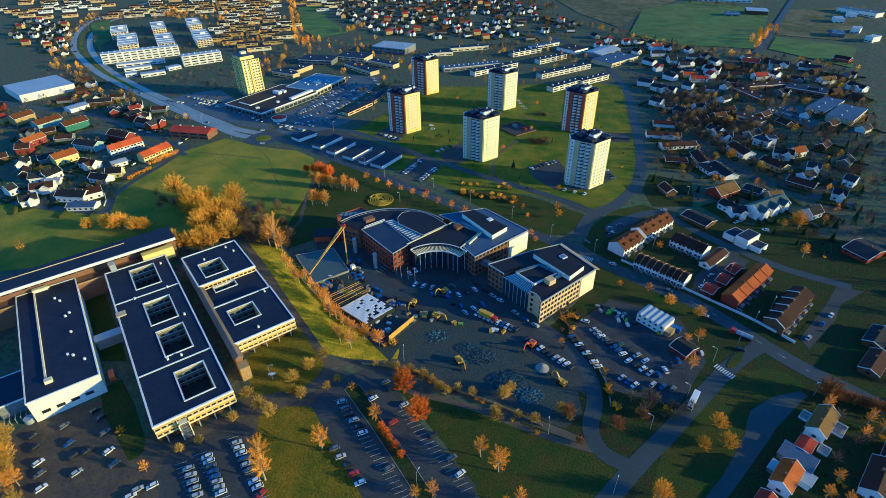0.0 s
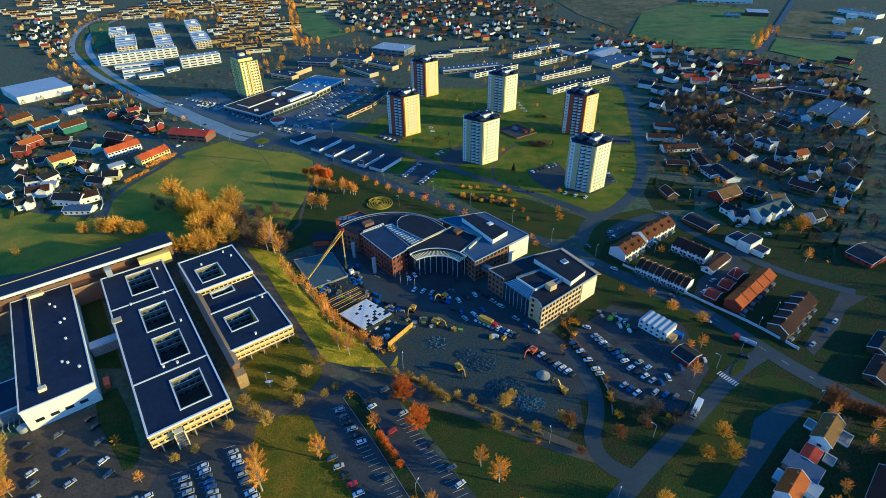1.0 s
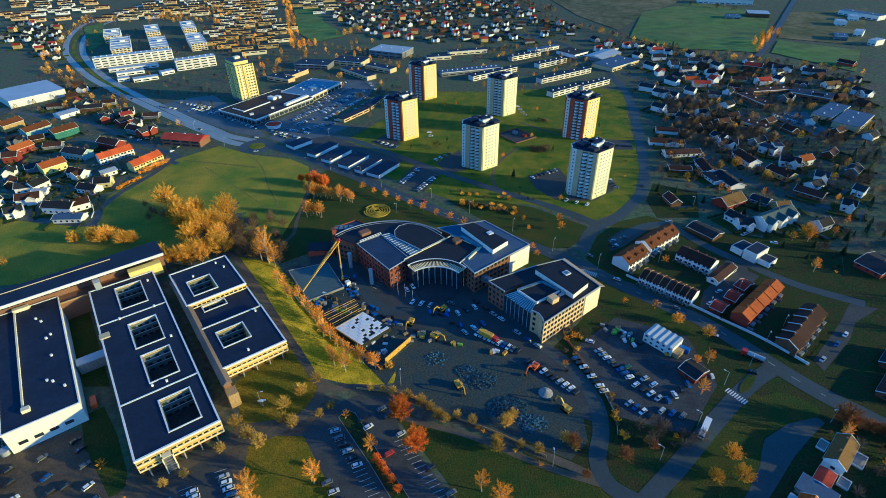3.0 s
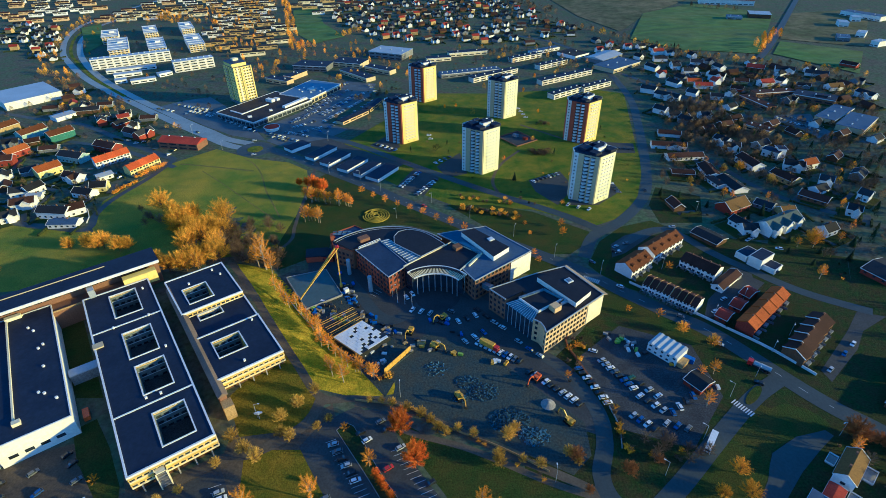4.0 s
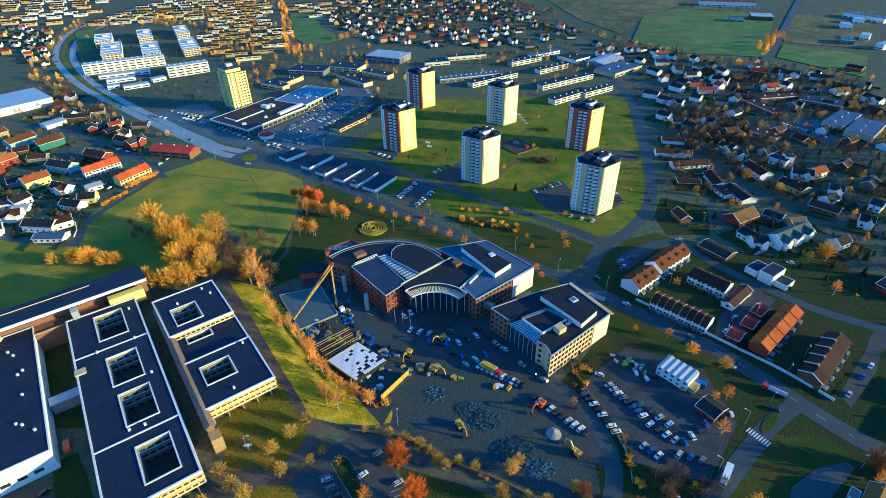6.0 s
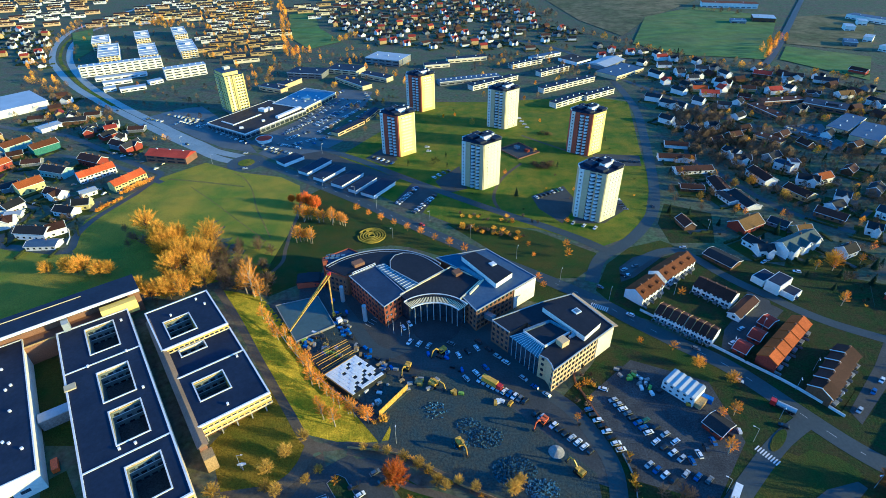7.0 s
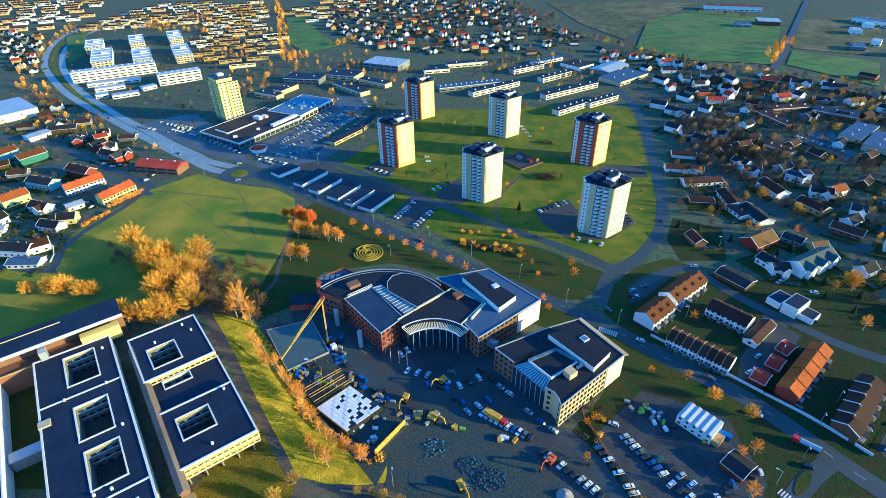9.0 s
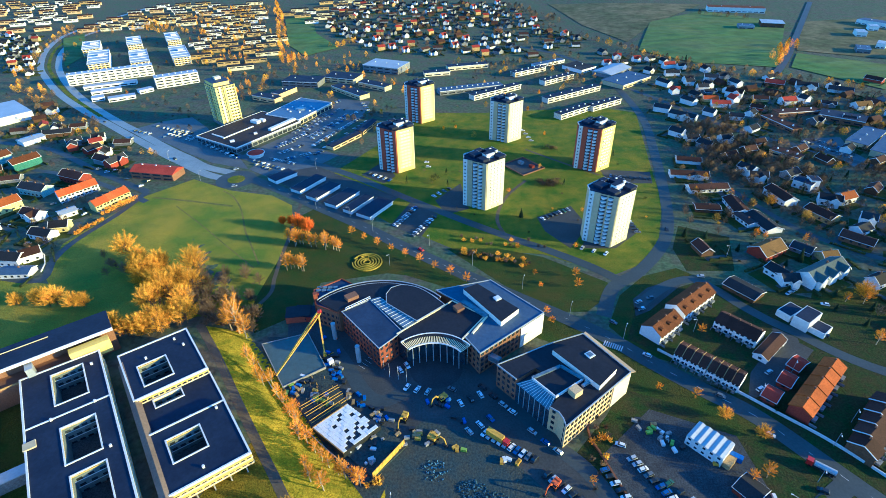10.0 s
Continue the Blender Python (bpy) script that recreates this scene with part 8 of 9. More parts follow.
# young trees and bushes on the tower lawn
wood([(-13.0, 452.2), (-37.7, 575.0), (1.9, 640.3), (135.0, 526.4), (183.9, 551.7), (145.0, 387.6), (73.6, 342.2), (42.0, 375.6), (4.1, 391.3)], 30, ("small", "shrub", "hedge", "spruce", "shrub"), 0.6, 3.0, 4.0)
wood([(-162.5, 629.3), (-63.3, 682.4), (-39.5, 606.9), (-77.4, 534.1), (-97.3, 497.6)], 24, ("gold", "dark", "shrub", "hedge"), 0.7, 3.0, 2.0)
wood([(-89.0, 626.2), (-48.7, 775.0), (90.5, 838.0), (199.7, 713.0), (197.9, 597.0), (166.4, 632.9), (43.7, 620.4)], 55, ("small", "shrub", "gold", "dark", "hedge"), 0.7, 3.0, 2.0)
wood([(-540.0, 812.5), (-658.5, 1069.8), (-430.4, 1053.3), (-236.5, 813.7), (-273.6, 740.0), (-310.2, 659.2), (-422.9, 687.8)], 70, ("small", "dark", "tan", "dark", "dark", "hedge"), 0.7, 3.0, 2.0)
wood([(-301.8, 639.7), (-273.6, 740.0), (-228.5, 812.9), (-197.4, 668.4), (-249.1, 584.5)], 20, ("tan", "dark", "dark", "hedge"), 0.7, 3.0, 2.0)
wood([(228.5, 571.1), (281.5, 579.6), (277.0, 504.1), (295.1, 467.7), (293.8, 428.5), (238.2, 443.5), (212.1, 476.0)], 150, ("dark", "dark", "dark", "dark", "shrub"), 1.0, 0.5)
# trees beyond the houses in the east, mostly unseen, added to shade the ground
wood([(205, 60), (300, 40), (430, 120), (430, 430), (320, 420), (270, 330), (240, 210)], 330, ("dark", "dark", "dark", "tan", "dark", "spruce"), 1.0)
# belts of trees far off
grove("birch", (-360.8, 1329.3), (-224.1, 841.8), 40, 8, 1.1)
grove("birch", (-224.1, 841.8), (-201.0, 846.1), 10, 8, 1.1)
grove("gold", (-174.0, 920.9), (-139.6, 956.1), 12, 6, 1.0)
grove("gold", (-555.2, 1085.6), (-535.9, 1133.8), 12, 8, 1.1)
grove("birch", (424.3, 770.0), (502.1, 872.5), 18, 9, 1.2)
grove(("dark", "gold"), (222.3, 969.9), (323.7, 753.5), 34, 5, 0.9)
grove(("dark", "gold"), (323.7, 753.5), (484.3, 650.5), 30, 6, 0.9)
grove(("dark",), (123.8, 1267.6), (207.4, 1085.3), 34, 14, 1.1)
grove(("dark",), (460.3, 1116.0), (534.8, 1057.3), 12, 5, 0.9)
grove(("gold", "dark"), (-614.7, 892.1), (-687.7, 1119.9), 24, 9, 1.0)
grove(("tan", "dark"), (-373.5, 580.3), (-520.2, 713.4), 20, 9, 0.9)
grove(("tan", "dark"), (-308.9, 614.3), (-402.3, 686.9), 10, 6, 0.7)
grove(("dark", "hedge"), (-97.5, 601.0), (-53.9, 642.7), 14, 6, 0.7)
grove(("dark", "gold"), (-59.9, 726.1), (-147.3, 676.1), 10, 6, 0.8)
wood([(-593.4, 788.5), (-679.6, 1071.3), (-380.4, 1346.9), (-244.7, 844.0), (-343.3, 827.8), (-450.8, 1054.8), (-637.5, 1068.2), (-458.9, 650.6)], 260, ("dark", "gold", "birch"), 0.85)
wood([(-460.2, 624.1), (-518.1, 759.4), (-413.4, 648.7), (-301.8, 574.2), (-222.2, 502.0), (-232.6, 491.1), (-361.6, 579.4), (-414.8, 582.2)], 60, ("dark", "gold", "shrub", "dark", "hedge"), 0.75, 2.0)
wood([(-403.5, 676.9), (-369.8, 716.6), (-301.7, 720.4), (-246.4, 608.3), (-254.7, 569.9), (-348.0, 644.4)], 34, ("dark", "dark", "tan", "shrub", "hedge"), 0.75, 2.0)
wood([(-321.2, 770.7), (-224.3, 826.9), (-121.4, 882.9), (-49.5, 788.3), (-59.9, 726.1), (-168.2, 781.5), (-230.3, 670.5), (-265.4, 716.0)], 90, ("dark", "dark", "gold", "birch", "shrub"), 0.8, 2.0)
wood([(-4.6, 828.5), (88.9, 823.0), (206.8, 862.4), (219.6, 711.4), (145.9, 715.7), (54.0, 769.4)], 60, ("dark", "dark", "gold", "shrub"), 0.8, 2.0)
wood([(225.9, 571.4), (306.4, 635.6), (388.7, 665.3), (471.3, 631.8), (384.2, 460.0), (307.9, 378.1), (257.3, 368.5), (214.0, 393.3), (170.1, 402.5)], 150, ("dark", "dark", "gold", "hedge", "spruce"), 0.8, 2.0)

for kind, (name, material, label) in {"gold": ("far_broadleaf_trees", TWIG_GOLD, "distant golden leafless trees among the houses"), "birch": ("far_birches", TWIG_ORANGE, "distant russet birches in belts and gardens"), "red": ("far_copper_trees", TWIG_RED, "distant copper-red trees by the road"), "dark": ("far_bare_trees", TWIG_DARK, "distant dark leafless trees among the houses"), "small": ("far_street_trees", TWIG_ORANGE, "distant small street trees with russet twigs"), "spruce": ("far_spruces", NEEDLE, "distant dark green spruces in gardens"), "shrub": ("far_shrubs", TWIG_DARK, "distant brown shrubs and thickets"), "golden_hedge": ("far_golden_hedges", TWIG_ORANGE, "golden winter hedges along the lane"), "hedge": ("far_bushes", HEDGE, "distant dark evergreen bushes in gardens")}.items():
    if kind in FAR:
        tagged(part(name, FAR[kind], material), label, "trees", kind="stuff")


# ---- cars ----
def car_shape(long=4.4):
    b = Mesh()
    L, W = long, 1.78
    low = [(-L / 2, 0.35), (-L / 2 + 0.05, 0.78), (-L / 2 + 0.4, 0.92), (L / 2 - 1.15, 0.92), (L / 2 - 0.1, 0.70), (L / 2, 0.38)]
    n = len(low)
    b.add([(x, -W / 2, z) for x, z in low] + [(x, W / 2, z) for x, z in low], [tuple(range(n)), tuple(range(2 * n - 1, n - 1, -1))] + [((i + 1) % n, i, n + i, n + (i + 1) % n) for i in range(n)])
    b.add([(-L * 0.36, -W * 0.38, 1.44), (L * 0.10, -W * 0.38, 1.44), (L * 0.10, W * 0.38, 1.44), (-L * 0.36, W * 0.38, 1.44), (-L * 0.36, -W * 0.38, 1.40), (L * 0.10, -W * 0.38, 1.40), (L * 0.10, W * 0.38, 1.40), (-L * 0.36, W * 0.38, 1.40)],
          [(0, 1, 2, 3), (7, 6, 5, 4), (0, 4, 5, 1), (1, 5, 6, 2), (2, 6, 7, 3), (3, 7, 4, 0)])
    g = Mesh().add([(-L * 0.46, -W * 0.46, 0.91), (L * 0.26, -W * 0.46, 0.91), (L * 0.26, W * 0.46, 0.91), (-L * 0.46, W * 0.46, 0.91), (-L * 0.36, -W * 0.375, 1.42), (L * 0.10, -W * 0.375, 1.42), (L * 0.10, W * 0.375, 1.42), (-L * 0.36, W * 0.375, 1.42)],
                   [(0, 1, 5, 4), (1, 2, 6, 5), (2, 3, 7, 6), (3, 0, 4, 7), (4, 5, 6, 7)])
    return b, g, L, W


def car(paint, long=4.4, wheels=True):
    b, g, L, W = car_shape(long)
    root = tagged(part("car", b, PAINT[paint]), "parked %s car with dark windows" % paint, "car", "parked cars")
    part("glazing", g, GLASS, root, "dark car windows")
    wh = None
    for x in (-L * 0.31, L * 0.31) if wheels else ():
        for s in (-1, 1):
            wh = part("wheel", wh.data if wh else Mesh().rod((0, -0.1, 0), (0, 0.1, 0), 0.33, n=8), RUBBER, root, m=pose(x, s * (W / 2 - 0.08), 0.33))
    return root


CR = random.Random(3)
FARCARS = {}
PALETTE = ["white"] * 8 + ["silver"] * 6 + ["grey"] * 3 + ["black"] * 5 + ["blue"] * 2 + ["red"] + ["green"]


def put_car(x, y, yaw, paint=None):
    p = paint or CR.choice(PALETTE)
    near = y < 300
    if y > 470:
        b, g, L, W = car_shape()
        c, sn, z = math.cos(radians(yaw)), math.sin(radians(yaw)), gz(x, y) + 0.09
        for q, material in ((b, PAINT[p]), (g, GLASS)):
            FARCARS.setdefault(material.name, (Mesh(), material))[0].add([(x + c * u - sn * v, y + sn * u + c * v, z + w - 0.2) for u, v, w in q.v], q.f)
        return
    place("car_%s%d" % (p, near), lambda: car(p, wheels=near), at(x, y, yaw + CR.choice((0, 180)) + CR.uniform(-3, 3), 0.11 if near else -0.1))


def car_row(a, b, n, turn=90, full=1.0, paints=None):
    """Cars side by side from a to b, each turned by turn from the row's line."""
    yaw = math.degrees(math.atan2(b[1] - a[1], b[0] - a[0])) + turn
    for i in range(n):
        f = i / max(1, n - 1)
        if CR.random() <= full:
            put_car(a[0] + (b[0] - a[0]) * f, a[1] + (b[1] - a[1]) * f, yaw, CR.choice(paints) if paints else None)


LIGHT = ["white", "white", "silver", "silver", "grey", "black", "blue"]
# school car parks
for (x, y), p in (((-165.1, 147.4), "grey"), ((-175.3, 142.4), "black"), ((-171.4, 136.4), "black"), ((-165.3, 129.8), "white"), ((-161.6, 124.9), "grey"), ((-157.2, 118.9), "white"), ((-158.0, 138.7), "blue"), ((-153.0, 132.4), "black"), ((-147.1, 125.3), "silver"), ((-156.1, 155.4), "black"), ((-151.7, 151.2), "black"), ((-145.8, 143.9), "grey"), ((-148.2, 134.9), "black"), ((-139.3, 134.9), "white"), ((-134.0, 129.2), "grey"), ((-71.4, 116.6), "red")):
    put_car(x, y, 55, p)
car_row((-103.4, 126.9), (-95.7, 115.8), 5, 80, paints=LIGHT)
car_row((-98.0, 132.2), (-87.0, 116.9), 8, 80, paints=LIGHT)
car_row((-88.1, 138.5), (-79.2, 126.3), 6, 80)
car_row((-75.7, 121.5), (-73.7, 119.2), 2, 80, paints=["white", "silver"])
car_row((-48.0, 159.5), (-36.6, 143.5), 6, 75, paints=LIGHT)
car_row((-47.2, 136.1), (-34.6, 121.0), 5, 75)
for (x, y), p in (((-37.4, 165.4), "black"), ((-34.2, 161.6), "white"), ((-29.5, 171.2), "grey"), ((-26.8, 167.2), "black"), ((-24.2, 148.8), "red"), ((-20.0, 158.2), "silver"), ((4.1, 124.9), "white"), ((-7.3, 142.4), "black"), ((0.8, 131.8), "grey"), ((-23.8, 127.3), "grey"), ((-119.4, 118.2), "silver"), ((-114.5, 119.6), "white"), ((-120.9, 115.5), "white")):
    put_car(x, y, 35, p)
# gravel car park
car_row((71.6, 212.8), (71.7, 211.9), 1, 60)
car_row((74.5, 206.3), (84.9, 188.9), 8, 80, paints=LIGHT)
car_row((62.5, 201.3), (70.9, 180.8), 8, 80)
car_row((85.5, 195.1), (94.5, 184.3), 4, 80)
car_row((86.4, 184.4), (94.2, 176.4), 4, 80, paints=LIGHT)
car_row((80.2, 173.7), (87.3, 166.9), 4, 80)
car_row((93.3, 169.5), (101.4, 166.8), 3, 60)
car_row((97.8, 175.3), (110.2, 184.2), 4, 60)
# building site and forecourt
car_row((-4.1, 234.7), (1.7, 243.8), 3, 90)
car_row((8.6, 220.3), (18.4, 226.9), 3, 90, paints=["white", "silver", "blue"])
car_row((5.4, 235.5), (14.7, 240.3), 3, 90)
car_row((15.4, 219.3), (34.6, 206.3), 10, 80)
car_row((38.7, 199.5), (58.4, 180.2), 10, 80)
car_row((-19.5, 245.2), (-9.6, 242.4), 3, 80, paints=["white", "silver"])
car_row((-23.4, 256.2), (-20.2, 259.0), 2, 80, paints=["white"])
for (x, y) in ((15.9, 244.8), (20.5, 239.5), (24.6, 234.4), (28.4, 230.4), (35.7, 219.9), (40.5, 214.4), (45.0, 209.9)):
    put_car(x, y, -45)
for k in range(20):
    a = radians(128 - k * 4.6)
    put_car(CX + 47.5 * math.cos(a), CY + 47.5 * math.sin(a), math.degrees(a))
# towers
car_row((68.5, 398.9), (89.0, 411.3), 7, 90)
car_row((88.2, 360.8), (101.9, 354.0), 3, 80, paints=["white", "silver"])
car_row((128.1, 394.2), (129.9, 379.2), 5, 80)
car_row((134.4, 465.9), (164.3, 458.8), 9, 90, paints=["grey", "black", "blue", "black"])
car_row((-35.6, 392.3), (-22.8, 417.7), 9, 80)
car_row((-23.1, 378.7), (-8.8, 403.3), 8, 80)
car_row((-9.2, 435.0), (2.7, 446.9), 4, 90)
car_row((-63.0, 476.4), (-45.4, 463.2), 5, 90)
car_row((75.9, 567.5), (80.5, 541.7), 4, 80, paints=["white", "silver"])
car_row((-16.3, 497.2), (-14.6, 488.0), 2, 80, paints=["white"])
# shopping centre
for a, b, n in (((-130.4, 549.6), (-95.1, 626.4), 13), ((-122.8, 538.4), (-87.2, 612.3), 13), ((-141.8, 564.2), (-114.9, 636.2), 11), ((-156.1, 534.3), (-144.0, 550.1), 7), ((-150.1, 521.2), (-133.4, 538.8), 7), ((-229.1, 546.8), (-185.8, 512.5), 8), ((-313.9, 587.5), (-268.9, 563.9), 8), ((-296.0, 598.0), (-256.0, 574.0), 9), ((-269.7, 578.7), (-243.1, 561.7), 5), ((-111.2, 532.7), (-80.9, 598.7), 11), ((-148.7, 570.4), (-125.6, 627.7), 10), ((-154.5, 509.0), (-132.0, 498.8), 7), ((-168.7, 505.9), (-139.1, 487.6), 7), ((-288.7, 596.0), (-251.3, 575.6), 7), ((-122.2, 510.3), (-112.3, 524.9), 5)):
    car_row(a, b, n, 90, 0.9, LIGHT)
for a, b, n in (((-130.9, 559.5), (-105.0, 619.9), 13), ((-120.4, 545.1), (-90.1, 607.3), 14), ((-153.2, 543.5), (-134.7, 569.8), 9), ((-141.6, 507.4), (-122.7, 520.2), 9), ((-163.8, 497.5), (-149.8, 488.0), 5), ((-234.0, 559.6), (-204.0, 536.0), 8), ((-273.6, 574.5), (-240.2, 554.4), 8), ((-93.7, 663.6), (-79.9, 625.8), 6), ((-141.5, 646.6), (-119.5, 664.8), 9)):
    car_row(a, b, n, 90, 0.9, LIGHT)
car_row((322.3, 522.4), (340.6, 486.0), 12, 90, 0.9)
car_row((333.0, 524.0), (349.0, 495.0), 9, 90, 0.9)
# along the lanes
for (x, y), yaw in (((-301.8, 496.2), 20), ((-290.9, 489.7), 20), ((-284.4, 491.4), 20), ((-265.6, 473.7), 20), ((-303.0, 433.6), 25), ((-277.0, 423.1), 25), ((-268.5, 415.7), 60), ((-314.8, 402.5), 20), ((-285.5, 376.9), 10), ((-247.3, 460.1), 60), ((-245.5, 468.2), 60), ((152.3, 328.8), -10), ((175.9, 314.7), -15), ((170.4, 271.0), 40), ((195.4, 311.7), 30), ((200.0, 314.2), 30), ((115.5, 309.2), 10), ((108.0, 305.8), 30), ((210.1, 301.4), -20), ((153.6, 252.1), 30), ((144.4, 241.8), 30), ((180.7, 199.2), 40), ((202.1, 216.1), 40), ((193.8, 209.5), 40)):
    put_car(x, y, yaw)
# on the roads
for (x, y), yaw, p in (((106.0, 299.5), -40, "black"), ((136.0, 217.0), -35, "silver"), ((99.3, 264.2), -35, "white"), ((124.5, 238.1), -35, "grey"), ((150.9, 382.3), 80, "black"), ((-179.2, 488.9), 20, "silver"), ((-170.2, 457.0), 10, "silver"), ((-242.0, 513.0), -40, "black"), ((-308.4, 569.0), -40, "grey"), ((-361.4, 617.0), -40, "black"), ((89.0, 288.7), -40, "grey"), ((107.6, 299.5), 20, "white"), ((143.3, 191.5), -35, "black"), ((-91.7, 451.7), -40, "grey"), ((-16.7, 361.3), -40, "red"), ((-495.3, 723.3), -60, "black")):
    put_car(x, y, yaw, p)
for g, material in FARCARS.values():
    tagged(part("far_car_windows" if material is GLASS else "far_cars", g, material), "distant parked cars with %s finish in the shopping centre lots" % material.name.replace("car_", "").replace("_", " "), "cars", kind="stuff")


# ---- building site ----
deck = [(-95.5, 273.5), (-73.4, 281.2), (-59.7, 257.0), (-77.6, 244.8)]
root = thing("basement_deck", "grey waterproofed basement deck on the building site", "construction")
part("slab", Mesh().prism(deck, 0, 2), CONCRETE, root)
part("membrane", Mesh().prism(deck, 2.002, 2.1), mat("grey_membrane", (0.075, 0.115, 0.12), 0.6, 0.15, size=2, fine=0.15), root)
part("kerb", rim(deck, 2.2, 0.4, 0.5), CONCRETE, root)

form = [(-78.4, 246.7), (-60.3, 258.9), (-46.0, 235.4), (-59.3, 222.7)]
root = thing("formwork_deck", "half-finished deck with yellow formwork beams and props", "construction")
part("slab", Mesh().prism(form, 0, 1.0), EARTH, root)
a, b, c, d = (Vector(p) for p in form)
for k in range(9):
    f = 0.55 + 0.43 * k / 8
    p, q = a.lerp(d, f), b.lerp(c, f)
    part("beam", Mesh().beam((*p, 3.2), (*q, 3.2), 0.16, 0.25), PLANT_YELLOW if k % 3 else DARKMETAL, root)
for k in range(26):
    p = a.lerp(d, TR.uniform(0.02, 0.98)).lerp(b.lerp(c, TR.uniform(0.02, 0.98)), TR.uniform(0.05, 0.95))
    part("prop", Mesh().rod((*p, 1.0), (*p, 3.1), 0.1, n=4), TR.choice((PLANT_YELLOW, DARKMETAL, TIMBER)), root)

white = [(-58.4, 220.3), (-45.3, 232.9), (-29.0, 221.5), (-43.2, 207.8)]
root = thing("panel_deck", "white formwork panel deck with missing dark panels", "construction")
part("scaffold", Mesh().prism([(Vector(p) * 0.985 + Vector(white[0]) * 0.015) for p in white], 0, 3.6), DARKMETAL, root)
a, b, c, d = (Vector(p) for p in white)
gaps = {(2, 9), (3, 8), (4, 9), (5, 8), (5, 9), (6, 7), (7, 8), (8, 9), (7, 6), (9, 5), (3, 3), (5, 2), (8, 3), (6, 1), (9, 8), (1, 10), (2, 10), (9, 9), (10, 7), (4, 6)}
yaw = math.degrees(math.atan2((b - a).y, (b - a).x))
NU, NV = 10, 11
sx, sy = (b - a).length / NU, (d - a).length / NV
panel = Mesh().box(0, 0, 0, sx - 0.08, sy - 0.08, 0.22)
pd = None
for i in range(NU):
    for j in range(NV):
        if (i, j) in gaps:
            continue
        p = (a + (b - a) * ((i + 0.5) / NU)) + (d - a) * ((j + 0.5) / NV)
        pd = part("panel", pd.data if pd else panel, TRIM, root, m=pose(p.x, p.y, 3.8 + 0.03 * ((i * 7 + j * 3) % 4), 0, 0, yaw))
for p, q in ((a, b), (a, d)):
    part("edge_beam", Mesh().beam((*p, 3.9), (*q, 3.9), 0.4, 0.5), PLANT_YELLOW if q is b else TIMBER, root)

low = [(-44.1, 210.6), (-29.6, 224.6), (-17.4, 213.6), (-30.5, 198.7)]
root = thing("footing", "dark concrete footing with standing formwork walls", "construction")
part("slab", Mesh().prism(low, -0.2, 0.6), EARTH, root)
p, q = Vector((-30.5, 198.7)), Vector((-18.8, 214.1))
n = (q - p).length
for k in range(10):
    s = p.lerp(q, (k + 0.5) / 10)
    part("form_panel", Mesh().box(s.x, s.y, 0.3, n / 10 - 0.1, 0.25, 3.6, math.degrees(math.atan2((q - p).y, (q - p).x))), PLANT_YELLOW, root, "yellow formwork panel")
for k in range(14):
    s = Vector(low[0]).lerp(Vector(low[1]), TR.random()).lerp(Vector(low[3]).lerp(Vector(low[2]), TR.random()), TR.random())
    part("pallet_load", Mesh().box(s.x, s.y, 0.6, TR.uniform(0.6, 2.4), TR.uniform(0.4, 1.4), TR.uniform(0.4, 1.4), TR.uniform(0, 90)), TR.choice((TIMBER, TRIM, CONCRETE, DARKMETAL)), root, "stacked building material")


def pump_truck():
    """A concrete pump with its boom unfolded over the deck."""
    root = thing("concrete_pump", "yellow concrete pump truck with its boom unfolded", "construction vehicle")
    bx, by = (-61.6, 265.2)
    ax, ay = (-63.4, 273.2)
    tx, ty = (-81.0, 248.3)
    part("chassis", Mesh().box(bx, by, 0.6, 10, 2.5, 1.0, -50), DARKMETAL, root)
    part("cab", Mesh().box(bx + 3.6, by - 4.2, 0.8, 2.2, 2.5, 2.5, -50), TRIM, root)
    part("turret", Mesh().rod((bx, by, 1.5), (bx, by, 3.6), 0.9, n=10), PLANT_YELLOW, root)
    part("lower_boom", Mesh().beam((bx, by, 3.4), (ax, ay, 24), 0.7, 0.7), PLANT_YELLOW, root)
    part("upper_boom", Mesh().beam((ax, ay, 24), (tx, ty, 6), 0.7, 0.7), PLANT_YELLOW, root)
    part("middle_boom", Mesh().beam((ax + 1.3, ay - 0.6, 23.4), (tx + 1.6, ty - 0.8, 8.5), 0.5, 0.6), PLANT_YELLOW, root)
    part("elbow", Mesh().rod((ax, ay - 0.6, 24.2), (ax + 1.5, ay - 0.6, 24.6), 0.9, n=10), PAINT["red"], root, "red boom joint")
    part("strut", Mesh().beam((ax + 0.8, ay + 0.6, 23.4), ((ax + tx) / 2, (ay + ty) / 2 + 0.7, 15.6), 0.35, 0.35), PLANT_ORANGE, root)
    part("hose", Mesh().rod((tx, ty, 6), (tx + 0.4, ty, 2.6), 0.14, n=5), RUBBER, root)
    for k in range(4):
        s = (-1) ** k
        part("outrigger", Mesh().beam((bx, by, 1.2), (bx + (3.4 if k < 2 else -3.4), by + s * 3.6, 0.2), 0.3, 0.3), PLANT_YELLOW, root)
    for k in range(6):
        x, s = (-3.4 + (k // 2) * 3.4), (-1) ** k
        c, d = math.cos(radians(-50)), math.sin(radians(-50))
        px, py = bx + c * x - d * s * 1.15, by + d * x + c * s * 1.15
        part("wheel", Mesh().rod((px - d * 0.18, py + c * 0.18, 0.5), (px + d * 0.18, py - c * 0.18, 0.5), 0.5, n=10), RUBBER, root)
    return root


pump_truck()


